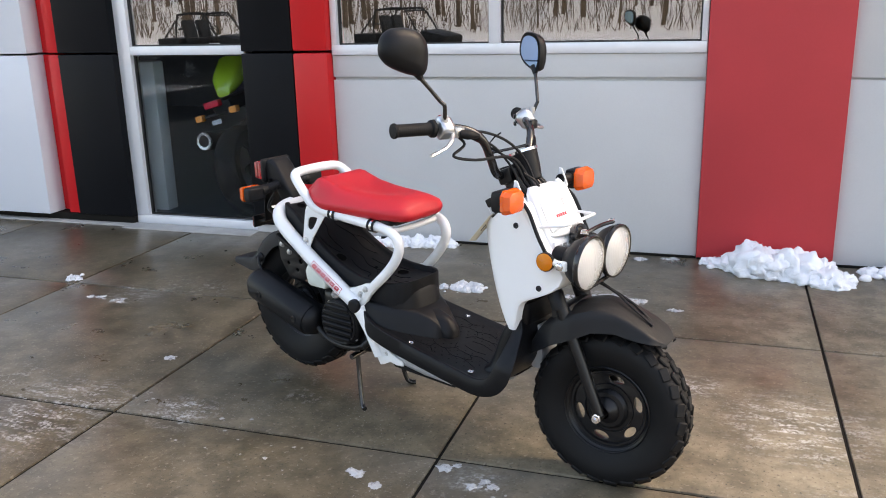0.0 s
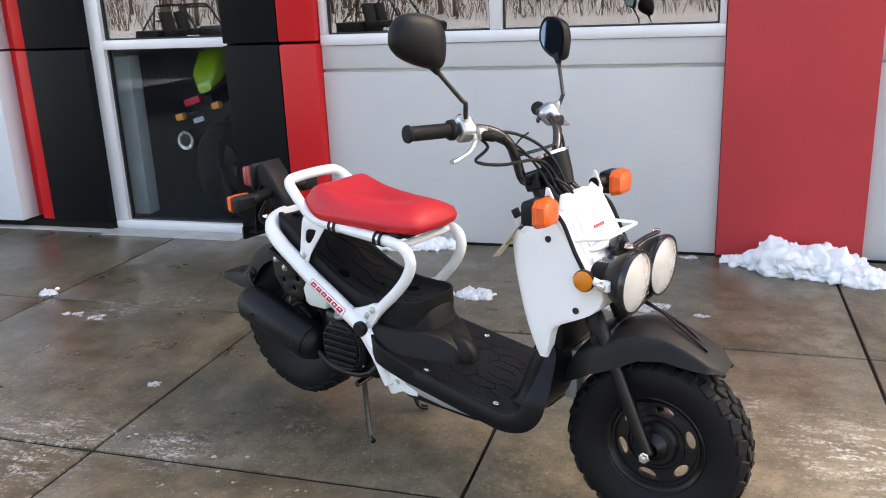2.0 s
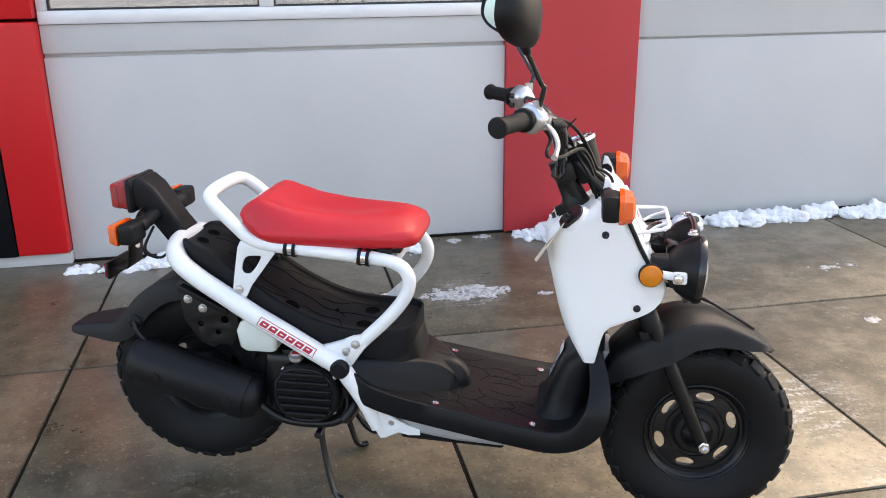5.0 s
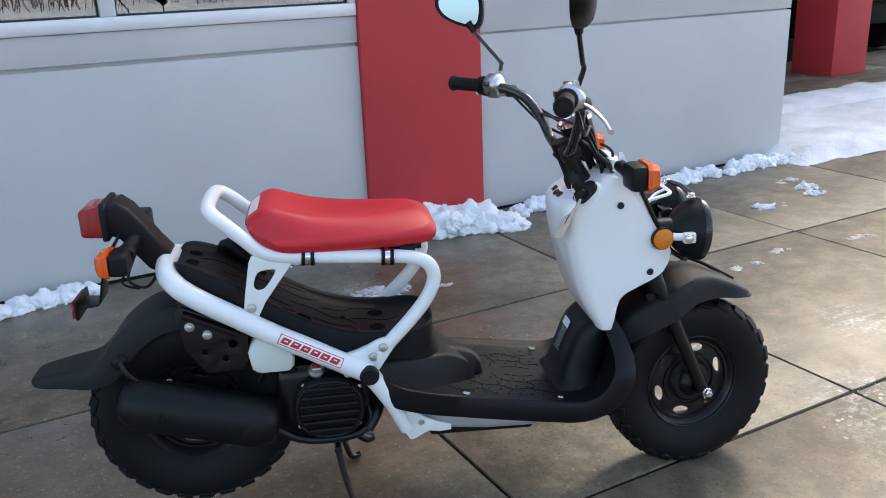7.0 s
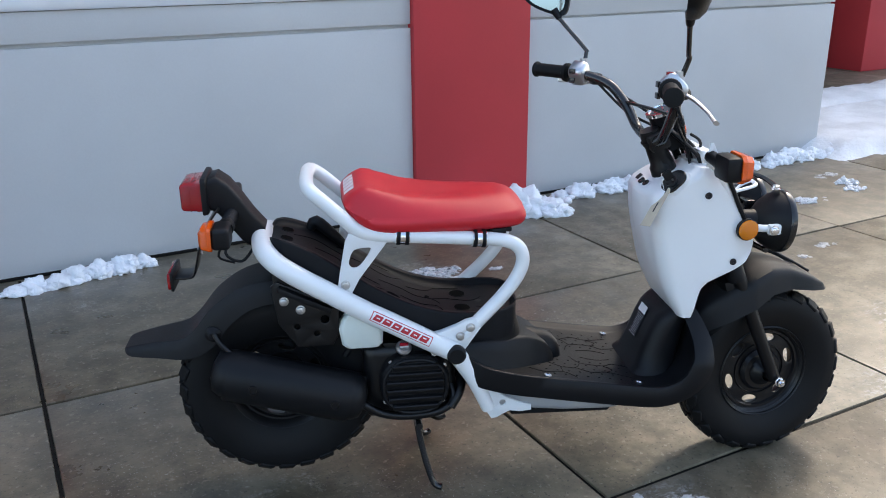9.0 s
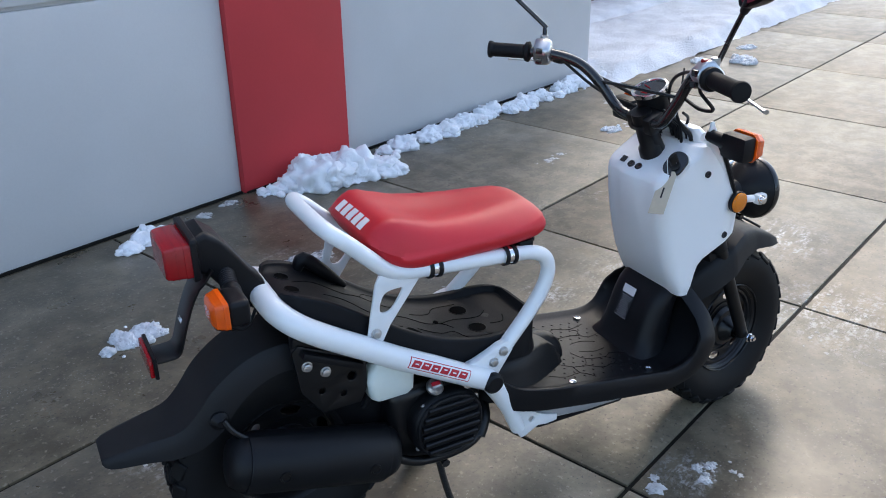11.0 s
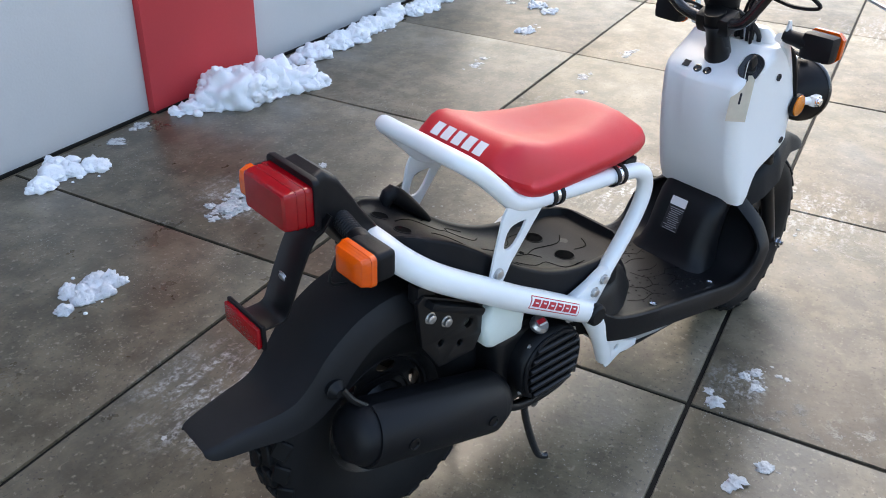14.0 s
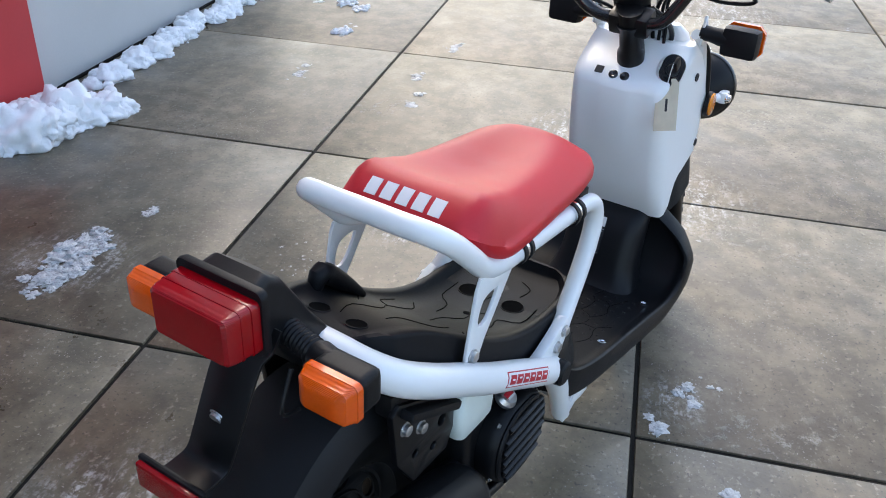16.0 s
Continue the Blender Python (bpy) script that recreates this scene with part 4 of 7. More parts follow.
def front_fender(u, v):
    """A crowned strip with a crease along each shoulder and skirts that bulge over the fork."""
    x = FENDER[0][0] + (FENDER[0][-1] - FENDER[0][0]) * u
    line = glide([(p, q, 0) for p, q in zip(FENDER[0], FENDER[1])], 6)
    top = float(np.interp(x, [p.x for p in line], [p.y for p in line]))
    cz, lz, cw, lw = (float(np.interp(x, FENDER[0], FENDER[k])) for k in (2, 3, 4, 5))
    a = (v - 0.5) * 2
    y = float(np.interp(abs(a), [0, 0.3, 0.55, 0.68, 0.72, 1], [0, cw * 0.55, cw * 0.93, cw * 1.0, cw * 1.01, lw]))
    z = float(np.interp(abs(a), [0, 0.3, 0.55, 0.68, 0.72, 1], [top, top - (top - cz) * 0.14, top - (top - cz) * 0.55, cz, cz - 0.005, lz]))
    return Vector((x, math.copysign(y, a), z))


steered("front_fender", sheet(front_fender, 40, 26, 0.004), "plastic_worn", "matt black front fender")
steered("fender_stay", box(bmesh.new(), (0.505, 0, 0.50), (0.07, 0.165, 0.06), 0.018, Matrix.Rotation(-RAKE, 3, "Y")), "plastic")

# ---- frame ----
side = [(-0.228, -0.150, 0.412), (-0.288, -0.148, 0.444), (-0.367, -0.145, 0.489), (-0.445, -0.142, 0.532), (-0.520, -0.137, 0.577), (-0.585, -0.130, 0.615),
        (-0.635, -0.116, 0.646), (-0.664, -0.086, 0.668), (-0.673, -0.045, 0.679), (-0.674, -0.012, 0.681)]
loop = side + mir(side)[::-1]
tube = sp("main_frame", bar(loop, 0.0245, 16, 6), "whitetube", "thick white frame tube that loops round the tail")
tube_hull = BVHTree.FromPolygons([v.co.copy() for v in tube.data.vertices], [q.vertices[:] for q in tube.data.polygons])
rail = [(-0.208, -0.135, 0.442), (-0.174, -0.132, 0.479), (-0.118, -0.126, 0.534), (-0.079, -0.122, 0.582), (-0.062, -0.120, 0.625), (-0.072, -0.120, 0.660),
        (-0.104, -0.120, 0.679), (-0.158, -0.120, 0.687), (-0.252, -0.121, 0.695), (-0.331, -0.122, 0.702), (-0.398, -0.123, 0.708), (-0.447, -0.123, 0.722),
        (-0.487, -0.122, 0.757), (-0.522, -0.118, 0.790), (-0.544, -0.110, 0.808), (-0.556, -0.092, 0.817), (-0.561, -0.055, 0.820), (-0.562, 0.0, 0.821)]
sp("seat_rail", bar(rail + mir(rail)[-2::-1], 0.0165, 14, 6), "whitetube", "white tubular seat rail and grab hoop")
for s in (-1, 1):
    sp("seat_strut", bar([(-0.10, s * 0.118, 0.676), (-0.10, s * 0.06, 0.674), (-0.10, 0, 0.673)], 0.011, 10, 3), "whitetube")
    tri = [(-0.502, 0.572), (-0.470, 0.572), (-0.452, 0.606), (-0.385, 0.694), (-0.392, 0.704), (-0.470, 0.716), (-0.478, 0.700), (-0.492, 0.630)]
    hole = soft([(-0.474, 0.648), (-0.462, 0.678), (-0.432, 0.684), (-0.420, 0.678), (-0.445, 0.640), (-0.466, 0.634)], 3)
    g = sp("gusset", plate(tri, 0.006, [hole], 0.0015, Matrix.Translation((0, s * 0.130, 0))), "whitetube", "white gusset plate with a cut-out")
    bolt((-0.483, s * 0.133, 0.594), (0, s, 0), 0.0085, 0.008, "steel", g)
    foot = [(-0.176, 0.345), (-0.150, 0.322), (-0.122, 0.292), (-0.098, 0.276), (-0.070, 0.262), (-0.040, 0.252), (-0.040, 0.240), (-0.066, 0.238),
            (-0.092, 0.243), (-0.108, 0.236), (-0.126, 0.226), (-0.138, 0.224), (-0.150, 0.244), (-0.190, 0.318)]
    f = sp("foot_bracket", plate(foot, 0.007, [circle(-0.111, 0.265, 0.010, 14)], 0.002, Matrix.Translation((0, s * 0.146, 0))), "whitetube",
           "white bracket with a round hole")
    sp("frame_eye", turn(bmesh.new(), [(0.010, 0), (0.010, 0.006)], (-0.111, s * 0.139, 0.265), (0, s, 0), 16), "steel", "", f)
    sp("down_tube", bar([(-0.225, s * 0.150, 0.405), (-0.180, s * 0.148, 0.330), (-0.146, s * 0.144, 0.250)], [0.023, 0.020, 0.017], 14, 3), "whitetube")
    web = [(-0.300, 0.452), (-0.258, 0.462), (-0.225, 0.474), (-0.200, 0.486), (-0.180, 0.490), (-0.170, 0.470), (-0.205, 0.420), (-0.232, 0.398)]
    w = sp("joint_plate", plate(web, 0.020, (), 0.004, Matrix.Translation((0, s * 0.137, 0))), "whitetube", "white web plate with two bolts")
    bolt((-0.216, s * 0.147, 0.452), (0, s, 0), 0.0085, 0.008, "steel", w)
    bolt((-0.192, s * 0.147, 0.473), (0, s, 0), 0.0085, 0.008, "steel", w)
    sp("frame_plug", turn(bmesh.new(), [(0.023, 0), (0.024, 0.004), (0.023, 0.014), (0.018, 0.018)], (-0.229, s * 0.160, 0.414), (0, s, 0), 24), "plastic",
       "round black rubber plug")
    # printed maker's plate wrapped on the tube: a bordered panel with blank slanted bars
    d = Vector((0.130, 0, -0.073)).normalized()
    n = Vector((0, s, 0.25)).normalized()
    up = n.cross(d) * (1 if n.cross(d).z > 0 else -1)
    base = Vector((-0.358, s * 0.145, 0.484))

    def wrapped(u0, u1, v0, v1, lift, slant=0.0):
        q = bmesh.new()
        g = []
        for i in range(9):
            row = []
            for j in range(4):
                v = v0 + (v1 - v0) * j / 3
                p = base + d * (u0 + (u1 - u0) * i / 8 + slant * v) + up * v
                hit, nrm, _i, _d = tube_hull.ray_cast(p + n * 0.08, -n)
                row.append(q.verts.new((hit if hit else p + n * 0.0245) + n * lift))
            g.append(row)
        for i in range(8):
            for j in range(3):
                q.faces.new((g[i][j], g[i + 1][j], g[i + 1][j + 1], g[i][j + 1]))
        bmesh.ops.recalc_face_normals(q, faces=q.faces)
        bmesh.ops.solidify(q, geom=q.faces[:], thickness=0.0005)
        return q

    plq = sp("decal", wrapped(-0.079, 0.079, -0.0125, 0.0125, 0.0006), "redink", "red bordered decal")
    sp("decal_field", wrapped(-0.0768, 0.0768, -0.0108, 0.0108, 0.0011), "whitetube", "", plq)
    for k in range(6):
        u = -0.0715 + k * 0.0243
        sp("decal_bar", wrapped(u, u + 0.0200, -0.0074, 0.0074, 0.0016, 0.25), "redink", "", plq)
        sp("decal_gap", wrapped(u + 0.0060, u + 0.0145, -0.0012 + 0.002 * (k % 2), 0.0016 + 0.002 * (k % 2), 0.0021), "whitetube", "", plq)
    for x, z in ((-0.347, 0.703), (-0.168, 0.688)):
        cl = sp("clamp", turn(bmesh.new(), [(0.018, -0.016), (0.0195, -0.016), (0.0195, 0.016), (0.018, 0.016)], (x, s * 0.121, z), (1, 0, -0.075), 20, cap=False),
                "chrome", "bright clamp with two black bands")
        for o in (-0.010, 0.010):
            sp("band", turn(bmesh.new(), [(0.019, -0.0045), (0.0215, -0.004), (0.0215, 0.004), (0.019, 0.0045)], (x + o, s * 0.121, z - o * 0.075), (1, 0, -0.075), 20,
                            cap=False), "plastic", "", cl)


# ---- seat ----
def seat_top(x, y):
    """The saddle's upper side: a raised rear ridge, a dish that narrows forwards, sloping shoulders."""
    ridge = float(np.interp(x, SEAT_X, (0.783, 0.801, 0.8135, 0.8145, 0.803, 0.789, 0.780, 0.776, 0.777, 0.777, 0.771, 0.758, 0.742)))
    dish = float(np.interp(x, SEAT_X, (0, 0, 0.001, 0.003, 0.008, 0.011, 0.011, 0.008, 0.003, -0.001, -0.002, 0, 0)))
    flat = float(np.interp(x, SEAT_X, (0.080, 0.090, 0.096, 0.099, 0.098, 0.094, 0.087, 0.074, 0.056, 0.040, 0.032, 0.028, 0.02)))
    wide = float(np.interp(x, SEAT_X, (0.125, 0.134, 0.138, 0.139, 0.139, 0.138, 0.136, 0.132, 0.126, 0.120, 0.113, 0.100, 0.07)))
    a = abs(y)
    if a < flat:
        return ridge - dish * (0.5 + 0.5 * math.cos(math.pi * a / flat))
    k = min(1.0, (a - flat) / (wide - flat))
    return ridge - (ridge - 0.742) * (0.35 * k + 0.65 * k * k)


SEAT_X = (-0.484, -0.462, -0.440, -0.420, -0.385, -0.340, -0.280, -0.210, -0.145, -0.100, -0.075, -0.056, -0.044)


def seat():
    """Outlines from the undercut base up to the lip, then inwards over the top."""
    bm = bmesh.new()
    rings = []
    n = 96

    def outline(x0, x1, hw):
        out = []
        for k in range(n):
            a = 2 * math.pi * k / n
            c, d = math.cos(a), math.sin(a)
            t = math.copysign(abs(c) ** 0.36, c)
            x = (x0 + x1) / 2 + (x1 - x0) / 2 * t
            out.append((x, hw * math.copysign(abs(d) ** 0.36, d) * float(np.interp(t, (-1, -0.4, 0.4, 1), (1.07, 1.01, 0.95, 0.86)))))
        return out

    for f, x0, x1, hw in ((0.0, -0.398, -0.070, 0.104), (0.03, -0.408, -0.058, 0.116), (0.16, -0.424, -0.050, 0.127), (0.36, -0.446, -0.045, 0.134),
                          (0.62, -0.465, -0.043, 0.139), (0.85, -0.478, -0.044, 0.1395), (1.0, -0.483, -0.047, 0.138)):
        ring = []
        for x, y in outline(x0, x1, hw):
            lip = float(np.interp(x, (-0.483, -0.455, -0.41, -0.05), (0.781, 0.764, 0.744, 0.738)))
            ring.append(Vector((x, y, 0.7035 + f * (lip - 0.7035))))
        rings.append(ring)
    edge = outline(-0.483, -0.047, 0.138)
    for q in (0.982, 0.955, 0.92, 0.875, 0.82, 0.76, 0.69, 0.61, 0.52, 0.42, 0.32, 0.22, 0.12, 0.03):
        ring = []
        for x, y in edge:
            x, y = -0.262 + (x + 0.262) * q, y * q
            ring.append(Vector((x, y, seat_top(x, y))))
        rings.append(ring)
    return loft(bm, rings)


st = sp("seat", seat(), "vinyl", "red vinyl saddle with a raised rear edge", angle=70)
sp("seat_pan", slab_box((-0.40, -0.100, 0.693), (-0.085, 0.100, 0.7045), 0.004), "plastic", "", st)
# white maker's marking on the rear slope: plain bars laid on the vinyl
bvh = BVHTree.FromPolygons([v.co.copy() for v in st.data.vertices], [p.vertices[:] for p in st.data.polygons])


def on_seat(y, z):
    hit, nrm, _i, _d = bvh.ray_cast(Vector((-0.7, y, z)), Vector((1, 0, 0)))
    return hit, nrm


for k in range(5):
    y = 0.068 - k * 0.0275
    bm = bmesh.new()
    rows = []
    for a in (0, 0.25, 0.5, 0.75, 1):
        row = []
        for b in (0, 0.5, 1):
            hit, nrm = on_seat(y - a * 0.0195, 0.7900 + b * 0.0160)
            row.append(bm.verts.new(hit + nrm * 0.0012))
        rows.append(row)
    for a in range(4):
        for b in range(2):
            bm.faces.new((rows[a][b], rows[a + 1][b], rows[a + 1][b + 1], rows[a][b + 1]))
    bmesh.ops.recalc_face_normals(bm, faces=bm.faces)
    bmesh.ops.solidify(bm, geom=bm.faces[:], thickness=0.001)
    sp("emblem_bar", bm, "whiteink", "white printed bar", st)
for s in (-1, 1):
    for x in (-0.37, -0.29, -0.12):
        sp("seat_pad", box(bmesh.new(), (x, s * 0.105, 0.700), (0.035, 0.03, 0.018), 0.004), "plastic", "", st)


# ---- luggage tray under the seat ----
def tray():
    line = glide([(-0.655, 0.686, 0), (-0.625, 0.686, 0), (-0.56, 0.660, 0), (-0.48, 0.609, 0), (-0.40, 0.555, 0), (-0.32, 0.513, 0), (-0.24, 0.489, 0),
                  (-0.16, 0.482, 0), (-0.105, 0.484, 0), (-0.060, 0.486, 0)], 10)
    n = len(line)
    bm = bmesh.new()
    rings = []
    for i, p in enumerate(line):
        u = i / (n - 1)
        hw = float(np.interp(u, [0, 0.04, 0.12, 0.3, 0.72, 0.84, 0.90, 0.95, 0.98, 1.0], [0.05, 0.075, 0.098, 0.118, 0.123, 0.120, 0.111, 0.092, 0.068, 0.040]))
        end = min(1, u / 0.05, 1.0)
        rim = 0.006 * end + 0.003 + float(np.interp(u, [0.45, 0.8], [0.0, 0.005]))
        lip = float(np.interp(u, [0, 0.45, 0.8], [0.80, 0.82, 0.86]))
        prof = [(-1.0, -0.060), (-1.0, rim - 0.004), (-0.985, rim), (-0.96, rim + 0.002), (-lip - 0.02, rim + 0.001), (-lip, rim - 0.002), (-lip + 0.06, 0.001), (-0.5, -0.001), (0, -0.002),
                (0.5, -0.001), (lip - 0.06, 0.001), (lip, rim - 0.002), (lip + 0.02, rim + 0.001), (0.96, rim + 0.002), (0.985, rim), (1.0, rim - 0.004), (1.0, -0.060), (0.6, -0.065), (-0.6, -0.065)]
        if u > 0.955:  # the front wall closes the dish
            prof = [(a, max(b, (rim + 0.002) * min(1.0, (u - 0.955) / 0.02) if b > -0.01 else b)) for a, b in prof]
        rings.append([Vector((p.x, a * hw, p.y + b)) for a, b in prof])
    return loft(bm, rings)


tr = sp("luggage_tray", tray(), "tray", "black moulded luggage tray with raised rim, holes and ribs", angle=50)


tray_hull = BVHTree.FromPolygons([v.co.copy() for v in tr.data.vertices], [q.vertices[:] for q in tr.data.polygons])
for x, y, r in ((-0.197, -0.045, 0.020), (-0.197, 0.045, 0.020), (-0.615, -0.030, 0.015), (-0.615, 0.034, 0.015), (-0.37, -0.078, 0.019), (-0.28, 0.0, 0.006)):
    spot, up, _i, _d = tray_hull.ray_cast(Vector((x, y, 1.0)), Vector((0, 0, -1)))
    up = up if up.z > 0 else -up
    sp("tray_hole_rim", turn(bmesh.new(), [(r * 1.12, -0.001), (r * 1.09, 0.0012), (r * 1.0, 0.0016), (r * 0.97, 0.0)], spot, up, 24, cap=False), "tray", "", tr)
    # no opening is cut: a black disc paints the hole's shade
    sp("tray_hole_shade", turn(bmesh.new(), [(r * 0.99, -0.002), (r * 0.99, 0.0009)], spot, up, 24), "hole", "black disc for the shade in a drain hole", tr)
rt = random.Random(8)


def laid(hull, pts, r=0.0011):
    """A thin black bar laid on a moulded surface to draw a groove's shade."""
    out = []
    for p in glide([(x, y, 0) for x, y in pts], 3):
        hit = hull.ray_cast(Vector((p.x, p.y, 1.0)), Vector((0, 0, -1)))[0]
        if hit:
            out.append(hit + Vector((0, 0, 0.0001)))
    return sweep(bmesh.new(), out, r, 5, 1)


for pts in (((-0.60, 0.01), (-0.55, 0.03), (-0.49, 0.025), (-0.44, 0.05), (-0.38, 0.045), (-0.34, 0.07)), ((-0.55, -0.03), (-0.50, -0.02), (-0.46, -0.045), (-0.40, -0.04)),
            ((-0.44, 0.05), (-0.42, 0.08), (-0.37, 0.088)), ((-0.40, -0.005), (-0.35, 0.005), (-0.31, -0.012), (-0.27, -0.008), (-0.25, -0.03)), ((-0.33, 0.03), (-0.28, 0.04), (-0.25, 0.07), (-0.19, 0.075)),
            ((-0.35, -0.05), (-0.30, -0.06), (-0.26, -0.05), (-0.24, -0.085), (-0.18, -0.085)), ((-0.27, -0.008), (-0.23, 0.008), (-0.17, 0.0), (-0.14, 0.02)), ((-0.50, 0.06), (-0.47, 0.085)),
            ((-0.46, -0.085), (-0.42, -0.08), (-0.39, -0.06)), ((-0.16, -0.04), (-0.13, -0.045), (-0.115, -0.02))):
    sp("tray_groove_shade", laid(tray_hull, pts), "hole", "", tr)
sp("tray_peg", bar([(-0.565, 0.088, 0.660), (-0.548, 0.088, 0.682), (-0.505, 0.086, 0.645), (-0.46, 0.083, 0.600)], [0.010, 0.017, 0.014, 0.006], 12, 4), "plastic",
   "black moulded hump", tr)

# the front wall of the tray and the hump on the floor
bm = bmesh.new()
rings = []
for z, x0, x1, hw in ((0.31, -0.24, -0.036, 0.116), (0.36, -0.24, -0.040, 0.118), (0.42, -0.24, -0.048, 0.120), (0.455, -0.24, -0.057, 0.117), (0.468, -0.24, -0.060, 0.116), (0.476, -0.24, -0.065, 0.112), (0.480, -0.24, -0.074, 0.105)):
    rings.append([Vector((a, b, z)) for a, b in smooth_section(x0, x1, hw, 0.092, 10)])
sp("tray_front", loft(bm, rings), "plastic", "black moulded battery cover", angle=50)
bm = bmesh.new()
rings = []
for x, ht, hb, zt in ((-0.215, 0.136, 0.150, 0.430), (-0.19, 0.136, 0.154, 0.430), (-0.15, 0.130, 0.152, 0.427), (-0.11, 0.118, 0.142, 0.420), (-0.07, 0.094, 0.124, 0.413),
                      (-0.035, 0.074, 0.104, 0.404), (-0.005, 0.058, 0.086, 0.390), (0.02, 0.045, 0.070, 0.370), (0.04, 0.034, 0.055, 0.346)):
    zb = float(np.interp(x, [-0.215, -0.165, -0.10, 0.012, 0.04], [0.40, 0.372, 0.350, 0.326, 0.322])) - 0.004
    zt = max(zt, zb + 0.012)
    half = [(hb, zb), (hb * 0.98, zb + 0.006), ((ht + hb) / 2, (zb + zt) / 2 + 0.004), (ht * 1.03, zt - 0.006), (ht * 0.96, zt - 0.001), (ht * 0.86, zt)]
    rings.append([Vector((x, -a, b)) for a, b in half] + [Vector((x, a, b)) for a, b in half[::-1]])
sp("cover_skirt", loft(bm, rings), "plastic", "black moulded skirt of the battery cover", angle=60)
bm = bmesh.new()
rings = []
for x, hw, h in ((-0.10, 0.075, 0.062), (-0.06, 0.072, 0.062), (-0.02, 0.056, 0.060), (0.02, 0.044, 0.056), (0.044, 0.038, 0.048), (0.060, 0.029, 0.032), (0.068, 0.018, 0.012)):
    z0 = 0.335 - (x) * 0.18
    rings.append([Vector((x, hw * math.cos(a) * (1.0 if math.sin(a) < 0.6 else 0.9), z0 - 0.02 + (h + 0.02) * max(0, math.sin(a)) ** 0.6)) for a in
                  [math.pi * k / 14 for k in range(15)]] + [Vector((x, 0, z0 - 0.03))])
sp("floor_hump", loft(bm, rings), "plastic", "black moulded hump on the floorboard", angle=60)


# ---- floorboard and leg shield ----
def floorboard():
    line = glide([(-0.215, 0.408, 0), (-0.165, 0.372, 0), (-0.10, 0.350, 0), (0.0, 0.330, 0), (0.12, 0.308, 0), (0.22, 0.291, 0), (0.285, 0.284, 0), (0.338, 0.300, 0),
                  (0.372, 0.340, 0), (0.384, 0.390, 0), (0.376, 0.440, 0), (0.352, 0.485, 0)], 4)
    n = len(line)
    bm = bmesh.new()
    rings = []
    for i, p in enumerate(line):
        u = i / (n - 1)
        t = line[min(i + 1, n - 1)] - line[max(i - 1, 0)]
        t.normalize()
        nx, nz = -t.y, t.x
        hw = float(np.interp(u, [0, 0.10, 0.22, 0.4, 0.58, 0.68, 0.76, 0.84, 0.92, 1.0], [0.150, 0.172, 0.180, 0.186, 0.192, 0.197, 0.194, 0.160, 0.105, 0.080]))
        lift = float(np.interp(u, [0, 0.15, 0.6, 0.72, 0.85, 1.0], [0.004, 0.008, 0.012, 0.020, 0.016, 0.006]))
        drop = float(np.interp(u, [0, 0.1, 0.3, 0.7, 0.85, 1], [0.030, 0.050, 0.048, 0.042, 0.03, 0.02]))
        prof = [(-0.97, -drop), (-1.0, -drop * 0.6), (-1.0, lift * 0.75), (-0.985, lift), (-0.95, lift), (-0.90, lift * 0.35), (-0.82, 0), (-0.4, 0), (0, 0), (0.4, 0), (0.82, 0),
                (0.90, lift * 0.35), (0.95, lift), (0.985, lift), (1.0, lift * 0.75), (1.0, -drop * 0.6), (0.97, -drop), (0.8, -0.02), (0, -0.02), (-0.8, -0.02)]
        rings.append([Vector((p.x + nx * b, a * hw, p.y + nz * b)) for a, b in prof])
    return loft(bm, rings)


fb = sp("floorboard", floorboard(), "plastic", "black moulded floorboard with curved front and screws", angle=50)


def floor_z(x):
    return float(np.interp(x, [-0.215, -0.165, -0.10, 0.0, 0.12, 0.22, 0.285], [0.408, 0.372, 0.350, 0.330, 0.308, 0.291, 0.286]))


for x, y in ((0.001, -0.150), (0.237, -0.147), (0.003, 0.150), (0.237, 0.147)):
    sp("floor_screw", turn(bmesh.new(), [(0.0095, 0), (0.0095, 0.0035), (0.006, 0.004), (0.0055, 0.002), (0, 0.002)], (x, y, floor_z(x) + 0.0005), (0.18, 0, 1), 14), "chrome",
       "small bright screw", fb)
floor_hull = BVHTree.FromPolygons([v.co.copy() for v in fb.data.vertices], [q.vertices[:] for q in fb.data.polygons])
for s in (-1, 1):
    for pts in (((0.09, 0.02), (0.11, 0.055), (0.17, 0.06), (0.20, 0.045), (0.25, 0.06)), ((-0.04, 0.11), (0.00, 0.125), (0.05, 0.115), (0.08, 0.14)), ((0.11, 0.055), (0.09, 0.085), (0.05, 0.085), (0.02, 0.065)),
                ((0.09, 0.085), (0.13, 0.105), (0.17, 0.095), (0.23, 0.115)), ((0.17, 0.06), (0.19, 0.08), (0.17, 0.095)), ((0.12, 0.02), (0.16, 0.028), (0.20, 0.018)), ((0.05, 0.115), (0.05, 0.085))):
        sp("floor_groove_shade", laid(floor_hull, [(x, s * y) for x, y in pts], 0.0009), "hole", "", fb)
    for i in range(9):
        for j in range(5):
            x, y = -0.005 + i * 0.029 + 0.014 * (j % 2), s * (0.045 + j * 0.021)
            hit = floor_hull.ray_cast(Vector((x, y, 1.0)), Vector((0, 0, -1)))[0]
            if hit and x < 0.24:
                sp("floor_stud", turn(bmesh.new(), [(0.0034, -0.0005), (0.0030, 0.0010), (0.0016, 0.0017)], hit, (0.18, 0, 1), 8), "plastic_worn", "", fb)

bm = bmesh.new()
rings = []
